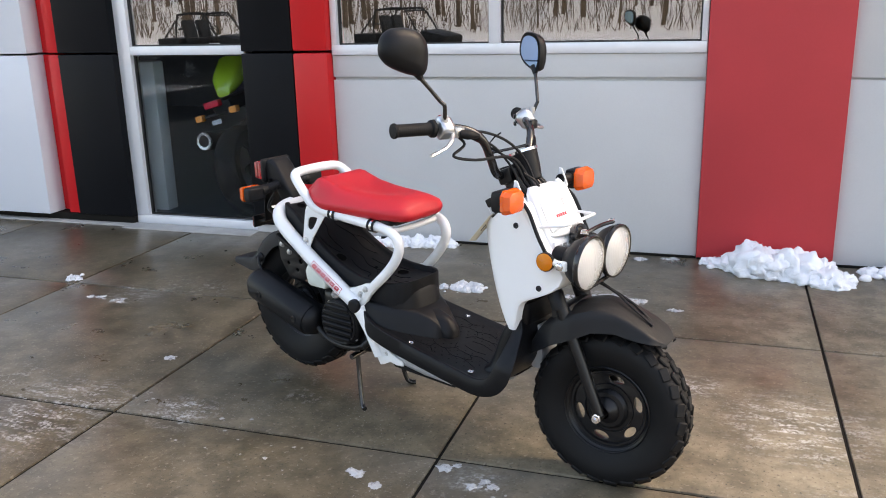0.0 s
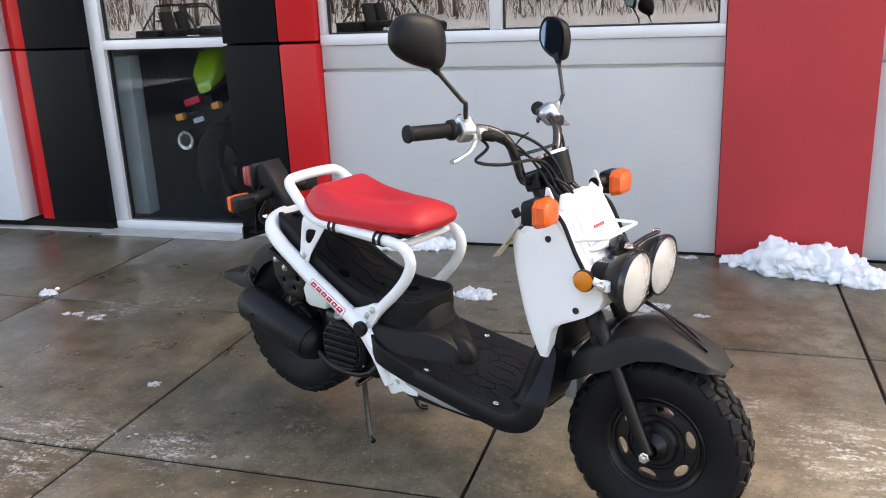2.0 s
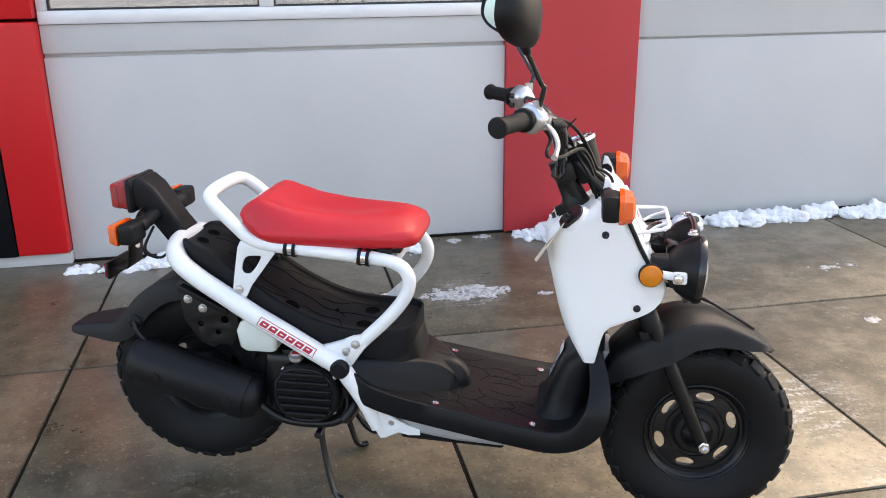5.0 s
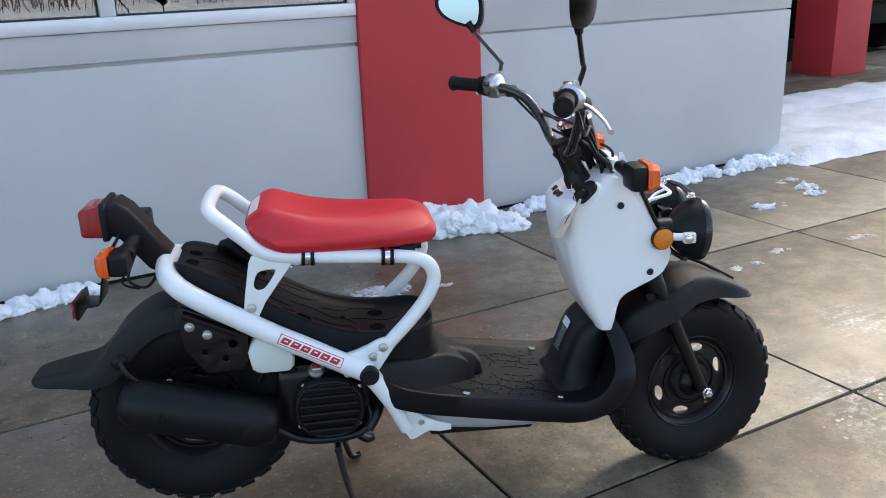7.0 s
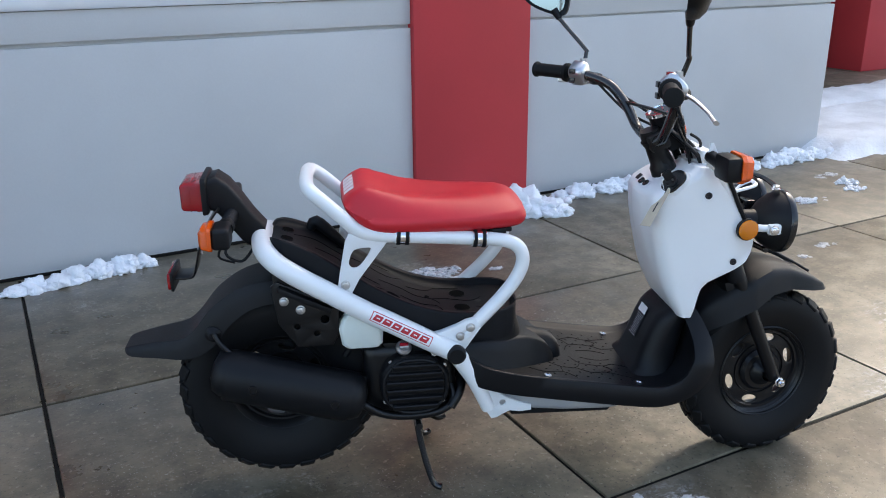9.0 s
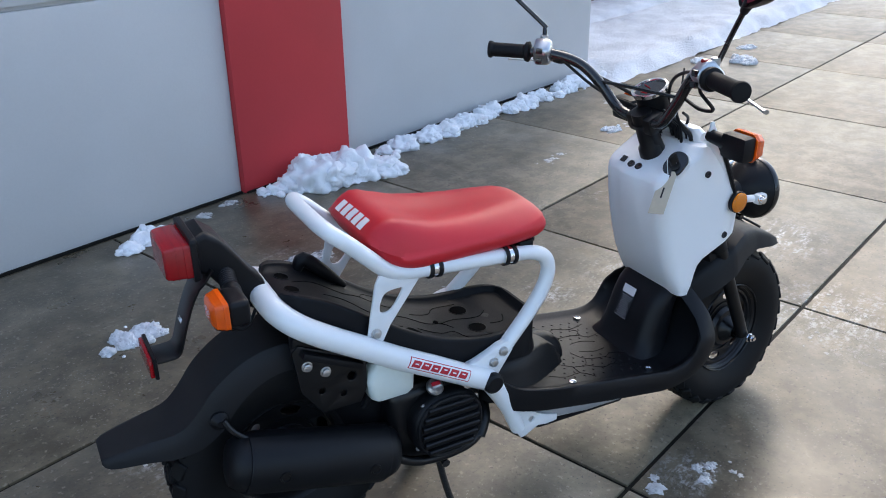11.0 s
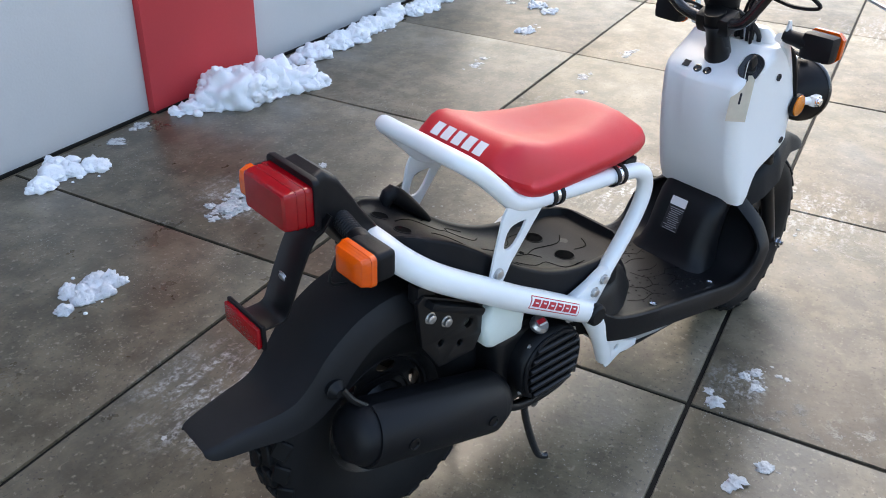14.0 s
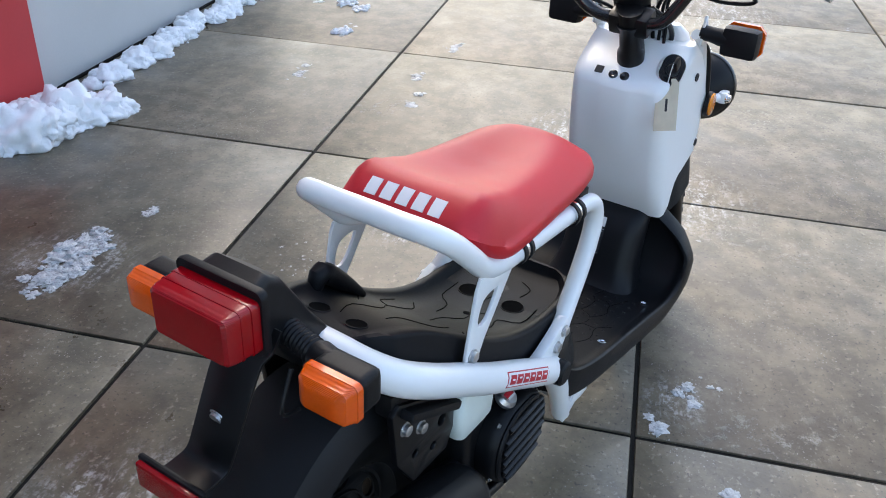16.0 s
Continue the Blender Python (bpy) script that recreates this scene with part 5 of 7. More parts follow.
for z, x0, x1, hw in ((0.285, 0.235, 0.36, 0.105), (0.30, 0.255, 0.36, 0.098), (0.34, 0.268, 0.37, 0.090), (0.40, 0.290, 0.38, 0.090), (0.43, 0.305, 0.39, 0.090), (0.447, 0.325, 0.39, 0.088),
                      (0.460, 0.348, 0.40, 0.084), (0.52, 0.352, 0.40, 0.08)):
    rings.append([Vector((a, b, z)) for a, b in smooth_section(x0, x1, hw, 0.04, 6)])
neck = sp("inner_shield", loft(bm, rings), "plastic", "black inner leg shield", angle=50)
slant = Matrix.Rotation(radians(22), 3, "Y")
lab = sp("caution_label", box(bmesh.new(), (0.2862, 0.012, 0.394), (0.0014, 0.046, 0.085), 0.0004, slant, 1), "ink", "black caution label with white print", neck)
sp("label_head", box(bmesh.new(), (0.2972, 0.012, 0.4240), (0.0014, 0.044, 0.022), 0.0003, slant, 1), "whiteink", "", lab)
for k in range(12):
    sp("label_line", box(bmesh.new(), (0.2906 - k * 0.0019, 0.012 + rt.uniform(-0.003, 0.003), 0.4080 - k * 0.0047), (0.0014, 0.034 + rt.uniform(-0.012, 0.006), 0.0013), 0.0002, slant, 1),
       "silver", "", lab)


def shield_half(x, z):
    """Half the width of the leg shield cover at a place of its side."""
    w = np.interp(x, [0.255, 0.275, 0.31, 0.36, 0.40, 0.46, 0.49, 0.535], [0.100, 0.104, 0.112, 0.119, 0.123, 0.124, 0.119, 0.084])
    return float(w * np.interp(z, [0.44, 0.47, 0.56, 0.76, 0.81, 0.84], [0.93, 0.98, 1.0, 1.0, 0.96, 0.86]))


def leg_shield():
    """Hollow below, where the wheel arch is cut out of its sides with a pointed rear tip."""
    rear = ([0.446, 0.462, 0.478, 0.497, 0.52, 0.55, 0.585, 0.64, 0.69, 0.735, 0.755, 0.770, 0.785, 0.798, 0.812, 0.828, 0.838],
            [0.345, 0.336, 0.327, 0.317, 0.306, 0.295, 0.285, 0.272, 0.262, 0.257, 0.258, 0.266, 0.290, 0.318, 0.345, 0.362, 0.378])
    fore = ([0.446, 0.455, 0.478, 0.505, 0.527, 0.542, 0.556, 0.570, 0.585, 0.606, 0.630, 0.655, 0.680, 0.712, 0.765, 0.815, 0.830, 0.838],
            [0.377, 0.379, 0.384, 0.389, 0.396, 0.411, 0.440, 0.470, 0.500, 0.522, 0.530, 0.522, 0.503, 0.478, 0.450, 0.425, 0.412, 0.405])
    zs = sorted(set([round(0.446 + 0.008 * k, 4) for k in range(49)] + [0.538, 0.545, 0.548, 0.552, 0.559, 0.562, 0.566, 0.578, 0.752, 0.762, 0.766, 0.774]))
    bm = bmesh.new()
    rings = []
    for z in zs:
        xr, xf = float(np.interp(z, *rear)), float(np.interp(z, *fore))
        m = min(0.040, (xf - xr) * 0.35)
        wr = shield_half(xr + m, z)
        swell = 0.007 * max(0.0, min(1.0, (z - 0.56) / 0.10)) * max(0.0, min(1.0, (0.775 - z) / 0.02))
        half = [(xr - swell, 0.0), (xr - swell, wr * 0.22), (xr - swell * 0.75, wr * 0.32), (xr - swell * 0.15, wr * 0.42), (xr + 0.0006, wr * 0.60)]
        for a in (12, 26, 40, 54, 68, 80):
            half.append((xr + m * (1 - math.cos(radians(a))), wr * 0.66 + wr * 0.335 * math.sin(radians(a))))
        n = 9
        for k in range(n + 1):
            x = xr + m + (xf - 0.4 * m - xr - m) * k / n
            half.append((x, shield_half(x, z)))
        we = half[-1][1]
        half += [(xf - m * 0.1, we - 0.003), (xf, we - 0.010), (xf + 0.001, we - 0.030), (xf + 0.002, 0.0)]
        ring = [(x, -y) for x, y in half] + [(x, y) for x, y in half[-2:0:-1]]
        rings.append([bm.verts.new((x, y, z)) for x, y in ring])
        k_open = (len(half) - 2, len(half) - 1)
    for i in range(len(rings) - 1):
        a, b = rings[i], rings[i + 1]
        for j in range(len(a)):
            if j in k_open and zs[i] < 0.588:
                continue
            k = (j + 1) % len(a)
            bm.faces.new((a[j], a[k], b[k], b[j]))
    bm.faces.new(rings[-1])
    bmesh.ops.remove_doubles(bm, verts=bm.verts, dist=1e-4)
    bmesh.ops.recalc_face_normals(bm, faces=bm.faces)
    bmesh.ops.solidify(bm, geom=bm.faces[:], thickness=0.003)
    return bm


shield = sp("leg_shield", leg_shield(), "white", "white moulded leg shield cover", angle=32)
for s in (-1, 1):
    for x, z in ((0.387, 0.766), (0.465, 0.595)):
        sp("shield_screw", turn(bmesh.new(), [(0.0085, 0), (0.0085, 0.003), (0.005, 0.003), (0.004, 0.001), (0, 0.001)], (x, s * (shield_half(x, z) - 0.0005), z), (0, s, 0), 14),
           "ink", "black trim screw", shield)
    sp("shield_screw", turn(bmesh.new(), [(0.007, 0), (0.007, 0.003), (0.004, 0.004)], (0.362, s * 0.101, 0.452), (0.6, s * 0.5, -0.6), 12), "whitetube", "", shield)
for x, y in ((0.269, 0.014), (0.271, -0.010)):
    q = turn(bmesh.new(), [(0.0095, -0.004), (0.0095, 0.0025), (0.007, 0.0035), (0.003, 0.002), (0, 0.002)], (x, y, 0.7735), (-0.62, 0, 0.78), 18)
    sp("panel_button", q, "gloss", "round black indicator", shield)
sp("panel_label", box(bmesh.new(), (0.2735, 0.047, 0.7765), (0.017, 0.017, 0.002), 0.0006, Matrix.Rotation(radians(-40), 3, "Y"), 1), "ink", "small dark square sticker", shield)
sw_ax = Vector((-0.62, -0.42, 0.66)).normalized()
shield_hull = BVHTree.FromPolygons([v.co.copy() for v in shield.data.vertices], [q.vertices[:] for q in shield.data.polygons])
sw_c = shield_hull.ray_cast(Vector((0.323, -0.083, 0.782)) + sw_ax * 0.15, -sw_ax)[0] + sw_ax * 0.003
ku = (Vector((0, 1, 0)) - sw_ax * sw_ax.y).normalized()
kv = sw_ax.cross(ku)


def stadium(k, h, grow=1.0):
    """An upright oval round the lock's axis."""
    return [sw_c + sw_ax * h + ku * a * grow + kv * b * grow for a, b in rounded(0.021 * k, 0.030 * k, 0.0205 * k, 8)]


sp("key_boss", loft(bmesh.new(), [stadium(1.34, -0.014), stadium(1.25, -0.006), stadium(1.16, 0.0015), stadium(1.10, 0.0005)]), "white", "", shield, 60)
key = sp("key_switch", loft(bmesh.new(), [stadium(1.10, -0.006), stadium(1.10, 0.0035), stadium(1.04, 0.0055)]), "gloss", "black oval ignition switch")
sp("lock_barrel", turn(bmesh.new(), [(0.013, 0.004), (0.013, 0.010), (0.011, 0.011), (0.004, 0.009)], sw_c + kv * 0.004, sw_ax, 24), "satin", "", key)
sp("key_blade", bar([sw_c + sw_ax * 0.004, sw_c + sw_ax * 0.026], 0.0045, 8, 1, flat=0.4), "cast", "metal key", key)
sp("key_head", box(bmesh.new(), sw_c + sw_ax * 0.032 + Vector((-0.004, -0.002, 0)), (0.022, 0.008, 0.024), 0.003, Matrix.Rotation(radians(-30), 3, "Y")), "plastic", "", key)
eyelet, tz = Vector((0.287, -0.096, 0.774)), Vector((0.56, 0.28, 0.78)).normalized()
tx = (Vector((0, 1, 0)) - tz * tz.y).normalized()
tag_m = Matrix.Translation(eyelet - tz * 0.044) @ Matrix((tx, tz.cross(tx), tz)).transposed().to_4x4()
tag = sp("key_tag", plate([(-0.022, -0.052), (0.022, -0.052), (0.022, 0.045), (0.014, 0.054), (-0.014, 0.054), (-0.022, 0.045)], 0.0012, [circle(0, 0.044, 0.003, 10)], 0.0003, tag_m),
         "paper", "buff card tag with dark handwriting")
sp("tag_eyelet", plate(circle(0, 0.044, 0.007, 16), 0.002, [circle(0, 0.044, 0.0032, 12)], 0.0004, tag_m), "ink", "", tag)
sp("tag_mark", plate(rounded(0.0022, 0.013, 0.001, 1), 0.0022, (), 0.0002, tag_m @ Matrix.Translation((0.0, 0, 0.000))), "ink", "dark ink mark", tag)
sp("tag_string", bar([sw_c + sw_ax * 0.036, sw_c + sw_ax * 0.030 + Vector((-0.02, 0, 0.004)), eyelet + Vector((-0.002, 0, 0.003)), eyelet], 0.001, 5, 4), "whiteink", "", tag)



# ---- handlebar ----
grip_r = [(0.171, -0.384, 1.048), (0.216, -0.252, 1.043)]
grip_l = [(0.069, 0.350, 1.012), (0.148, 0.268, 1.010)]
hb = sp("handlebar", bar([(0.174, -0.376, 1.048), (0.222, -0.235, 1.042), (0.262, -0.172, 1.030), (0.283, -0.132, 0.998), (0.285, -0.100, 0.945), (0.281, -0.068, 0.896),
                          (0.279, -0.030, 0.883), (0.278, 0.028, 0.882), (0.274, 0.088, 0.896), (0.260, 0.136, 0.942), (0.233, 0.185, 0.985), (0.190, 0.228, 1.005),
                          (0.148, 0.268, 1.010), (0.074, 0.344, 1.012)], 0.0125, 14, 5), "gloss", "black tubular handlebar with cross brace")
sp("cross_brace", bar([(0.284, -0.108, 0.960), (0.275, 0.02, 0.955), (0.257, 0.142, 0.950)], 0.0045, 8, 2), "gloss", "", hb)
for a, b in (grip_r, grip_l):
    A, B = Vector(a), Vector(b)
    ax = (B - A).normalized()
    L = (B - A).length * 0.94
    prof = [(0.012, 0), (0.0195, 0.001), (0.021, 0.004), (0.021, 0.008), (0.0178, 0.012)]
    k = 0.016
    while k < L - 0.02:
        prof += [(0.0172, k), (0.0178, k + 0.0025), (0.0172, k + 0.005)]
        k += 0.006
    prof += [(0.0178, L - 0.016), (0.024, L - 0.012), (0.025, L - 0.003), (0.018, L)]
    g = sp("grip", turn(bmesh.new(), prof, A, ax, 24), "rubber", "ribbed black rubber grip")
for c, ax, s in (((0.224, -0.236, 1.042), Vector((0.32, 0.94, -0.04)), -1), ((0.163, 0.254, 1.009), Vector((0.69, -0.72, 0)), 1)):
    c = Vector(c)
    q = bmesh.new()
    rings = []
    for h, k in ((-0.020, 0.85), (-0.016, 1.0), (0.010, 1.0), (0.018, 0.9), (0.022, 0.7)):
        u = ax.normalized().orthogonal().normalized()
        w = ax.normalized().cross(u)
        rings.append([c + Vector((0.004, 0, 0.002)) + ax.normalized() * h + (u * a + w * b) * k for a, b in rounded(0.026, 0.029, 0.016, 4)])
    sw = sp("switch_housing", loft(q, rings), "cast", "bright metal switch housing", angle=50)
    back = Vector((-0.028, 0, -0.002)) if s < 0 else Vector((-0.022, -0.020, -0.002))
    for dz, m in ((0.012, "gloss"), (-0.012, "gloss")):
        sp("switch_button", box(bmesh.new(), c + back + Vector((0, 0, dz)), (0.008, 0.016, 0.013), 0.002, Matrix.Rotation(0 if s < 0 else radians(45), 3, "Z")), m, "", sw)
    if s < 0:
        sp("stop_button", box(bmesh.new(), c + Vector((-0.004, 0, 0.032)), (0.014, 0.014, 0.008), 0.003), "redlens", "red stop switch", sw)
# levers
sp("brake_lever", bar([(0.246, -0.222, 1.034), (0.270, -0.252, 1.020), (0.282, -0.292, 1.003), (0.281, -0.328, 0.993), (0.279, -0.346, 0.989), (0.278, -0.355, 0.988)],
                      [0.0065, 0.006, 0.005, 0.005, 0.006, 0.0072], 10, 5, flat=0.7), "cast", "bright metal brake lever")
sp("lever_perch", box(bmesh.new(), (0.250, -0.205, 1.030), (0.03, 0.035, 0.03), 0.008), "cast", "bright metal lever perch")
sp("brake_lever", bar([(0.200, 0.245, 0.990), (0.205, 0.290, 0.980), (0.180, 0.335, 0.976), (0.150, 0.365, 0.976), (0.142, 0.372, 0.976)],
                      [0.007, 0.006, 0.0055, 0.0055, 0.007], 10, 5, flat=0.7), "cast", "bright metal brake lever")
sp("cable_boot", bar([(0.262, -0.212, 1.026), (0.276, -0.190, 1.022), (0.290, -0.160, 1.016)], [0.010, 0.014, 0.006], 12, 4), "rubber", "black rubber cable boot")
sp("lever_perch", box(bmesh.new(), (0.205, 0.232, 0.998), (0.03, 0.035, 0.03), 0.008), "satin")


def mirror_head(c, nrm, label, stalk, flip=1):
    n = Vector(nrm).normalized()
    up = Vector((0, 0, 1))
    u = up.cross(n).normalized()
    v = n.cross(u)
    c = Vector(c)
    out = [(flip * a, b) for a, b in soft([(0.064, 0.010), (0.056, -0.014), (0.028, -0.036), (-0.026, -0.054), (-0.054, -0.050), (-0.062, -0.012), (-0.056, 0.028), (-0.028, 0.052), (0.024, 0.058), (0.054, 0.042)], 4)]
    bm = bmesh.new()
    rings = []
    for h, k in ((0.0, 0.94), (0.003, 1.0), (-0.008, 1.02), (-0.022, 0.94), (-0.034, 0.70), (-0.040, 0.35)):
        rings.append([c + n * h + (u * a + v * b) * k * 1.08 for a, b in out])
    rings = [rings[0]] + rings[1:]
    loft(bm, rings)
    hd = sp("mirror_head", bm, "plastic", label, angle=60)
    bm = bmesh.new()
    loft(bm, [[c + n * h + (u * a + v * b) * k for a, b in out] for h, k in ((0.0025, 0.9), (0.0038, 0.9))])
    sp("mirror_glass", bm, "mirror", "silvered glass", hd)
    sp("mirror_stalk", bar(stalk, [0.006, 0.0055, 0.0055, 0.0065], 10, 5), "gloss", "bent black stalk", hd)
    sp("stalk_boot", bar([stalk[-2], stalk[-1]], [0.0085, 0.012], 12, 1), "plastic", "", hd)
    sp("stalk_nut", bar([stalk[0], Vector(stalk[0]) + Vector((0.0, 0, 0.022))], 0.010, 10, 1), "cast", "", hd)


mirror_head((0.198, -0.362, 1.250), (-0.92, 0.39, 0.05), "black teardrop rear-view mirror", [(0.238, -0.246, 1.058), (0.250, -0.258, 1.105), (0.244, -0.268, 1.118), (0.220, -0.318, 1.182), (0.212, -0.338, 1.206)])
mirror_head((0.100, 0.385, 1.212), (-0.45, -0.89, 0.05), "black teardrop rear-view mirror", [(0.182, 0.272, 1.025), (0.192, 0.285, 1.060), (0.190, 0.290, 1.070), (0.135, 0.362, 1.145), (0.122, 0.372, 1.168)], -1)

# instrument, brackets and cables
sp_c = Vector((0.315, 0.022, 0.948))
ax = Vector((-0.38, 0.02, 0.92)).normalized()
spd = sp("speedometer", turn(bmesh.new(), [(0.030, -0.085), (0.036, -0.05), (0.040, -0.012), (0.0415, -0.004), (0.0415, 0.0)], sp_c, ax, 32), "plastic", "black speedometer with bright ring")
sp("bezel", turn(bmesh.new(), [(0.0415, -0.004), (0.044, -0.003), (0.044, 0.005), (0.038, 0.006), (0.037, 0.002)], sp_c, ax, 36, cap=False), "chrome", "", spd)
sp("dial", turn(bmesh.new(), [(0.0375, 0.0), (0.0375, 0.002)], sp_c, ax, 32), "dial", "dark dial", spd)
sp("needle", bar([sp_c + ax * 0.003, sp_c + ax * 0.003 + Vector((0.006, 0.026, 0.003))], 0.0012, 5, 1), "redlens", "", spd)
sp("dial_mark", box(bmesh.new(), sp_c + ax * 0.0028 + Vector((-0.014, 0.0, -0.006)), (0.012, 0.022, 0.001), 0.0002, Matrix.Rotation(radians(-22), 3, "Y"), 1), "redlens", "", spd)
sp("bar_clamp", box(bmesh.new(), (0.290, 0, 0.882), (0.05, 0.085, 0.045), 0.010, Matrix.Rotation(-RAKE, 3, "Y")), "satin")
sp("steering_neck", turn(bmesh.new(), [(0.028, 0), (0.027, 0.03), (0.022, 0.04), (0.022, 0.085), (0.028, 0.10)], (0.320, 0.0, 0.788), (-0.38, 0, 0.92), 24), "satin")
sp("meter_stay", box(bmesh.new(), (0.335, 0.01, 0.885), (0.04, 0.05, 0.06), 0.008, Matrix.Rotation(-RAKE, 3, "Y")), "plastic")
for pts, r in (
        ([(0.238, -0.215, 1.030), (0.262, -0.190, 0.995), (0.258, -0.235, 0.968), (0.285, -0.170, 0.950), (0.330, -0.060, 0.945), (0.36, -0.02, 0.88), (0.385, -0.02, 0.80)], 0.0042),
        ([(0.250, -0.19, 1.030), (0.285, -0.12, 1.02), (0.315, -0.05, 0.985), (0.345, -0.01, 0.93), (0.372, 0.0, 0.86), (0.39, 0.0, 0.79)], 0.0042),
        ([(0.252, -0.175, 1.018), (0.300, -0.09, 0.965), (0.338, -0.045, 0.92), (0.362, -0.035, 0.86), (0.382, -0.03, 0.79)], 0.0036),
        ([(0.245, -0.18, 1.02), (0.292, -0.115, 0.99), (0.318, -0.06, 0.93), (0.352, -0.05, 0.87), (0.372, -0.045, 0.80)], 0.0036),
        ([(0.215, 0.215, 0.992), (0.262, 0.165, 0.96), (0.312, 0.09, 0.925), (0.350, 0.045, 0.885), (0.382, 0.03, 0.80)], 0.0042),
        ([(0.205, 0.225, 0.992), (0.265, 0.15, 0.925), (0.318, 0.07, 0.895), (0.352, 0.035, 0.86), (0.376, 0.03, 0.79)], 0.0036),
        ([(0.318, 0.02, 0.90), (0.342, 0.025, 0.86), (0.372, 0.02, 0.80)], 0.005),
        ([(0.362, -0.045, 0.90), (0.395, -0.03, 0.875), (0.402, 0.0, 0.82), (0.385, 0.01, 0.78)], 0.0036),
        ([(0.465, 0.035, 0.60), (0.53, 0.055, 0.595), (0.60, 0.05, 0.572), (0.68, 0.045, 0.540), (0.735, 0.04, 0.500)], 0.0042),
        ([(0.465, 0.02, 0.60), (0.54, 0.030, 0.598), (0.62, 0.030, 0.574), (0.69, 0.015, 0.540), (0.75, 0.01, 0.505)], 0.0036)):
    sp("cable", bar(pts, r, 7, 6), "plastic")
for k in range(7):
    y = -0.045 + k * 0.015
    sp("cable", bar([(0.318 + 0.004 * (k % 2), y * 0.6, 0.905), (0.350 + 0.008 * (k % 3), y * 1.1, 0.878 - 0.006 * (k % 2)), (0.386 + 0.006 * (k % 3), y * 1.2, 0.840), (0.392, y, 0.800)], 0.0055, 8, 5), "satin")
sp("cable_tie", bar([(0.285, -0.11, 0.985), (0.298, -0.098, 1.005), (0.312, -0.085, 1.018)], 0.0022, 6, 2), "plastic")

# ---- headlamps, carrier and front panel ----
pan = bmesh.new()
rings = []
for z, x0, x1, hw in ((0.655, 0.470, 0.500, 0.085), (0.70, 0.455, 0.492, 0.090), (0.76, 0.42, 0.468, 0.092), (0.81, 0.398, 0.444, 0.088), (0.845, 0.386, 0.424, 0.080), (0.862, 0.382, 0.410, 0.066)):
    rings.append([Vector((a, b, z)) for a, b in smooth_section(x0, x1, hw, 0.016, 4)])
fp = sp("front_panel", loft(pan, rings), "white", "white front panel with moulded ribs", angle=50)
fn = Vector((0.90, 0, 0.436)).normalized()  # square to the panel's upper face
fu = Vector((0, 1, 0))
fv = fn.cross(fu)
face = Matrix.Translation((0.4555, 0, 0.788)) @ Matrix((fu, -fn, fv)).transposed().to_4x4()
inset = sp("panel_inset", plate(rounded(0.074, 0.052, 0.022, 5), 0.006, (), 0.0025, face), "white", "", fp)
for a in (-0.030, 0.0, 0.030):
    sp("vent_head", plate(rounded(0.0095, 0.0022, 0.002, 3), 0.0072, (), 0.0003, face @ Matrix.Translation((a, 0, 0.036))), "silver", "", inset)
    sp("vent_stem", plate(rounded(0.0022, 0.0080, 0.002, 3), 0.0072, (), 0.0003, face @ Matrix.Translation((a, 0, 0.026))), "silver", "", inset)
for k in range(5):
    sp("emblem_bar", plate(rounded(0.0040, 0.0042, 0.0008, 2), 0.0074, (), 0.0003, face @ Matrix.Translation((-0.022 + k * 0.011, 0, -0.006))), "redink", "", inset)
sp("panel_shelf", bar([(0.462, -0.078, 0.742), (0.478, -0.066, 0.738), (0.486, 0.0, 0.736), (0.478, 0.066, 0.738), (0.462, 0.078, 0.742)], 0.007, 10, 5), "white", "", fp)
sp("panel_step", box(bmesh.new(), (0.482, 0, 0.706), (0.02, 0.16, 0.03), 0.006, Matrix.Rotation(radians(-14), 3, "Y")), "whitetube", "pale plate with dark slots and rivets", fp)
for k in range(5):
    sp("plate_slot", box(bmesh.new(), (0.4925, -0.052 + k * 0.026, 0.706), (0.004, 0.010, 0.012), 0.001, Matrix.Rotation(radians(-14), 3, "Y"), 1), "silver", "", fp)
for k in range(6):
    sp("rivet", turn(bmesh.new(), [(0.005, 0), (0.004, 0.003)], (0.4925, -0.062 + k * 0.025, 0.708), (1, 0, 0.25), 8), "steel", "", fp)
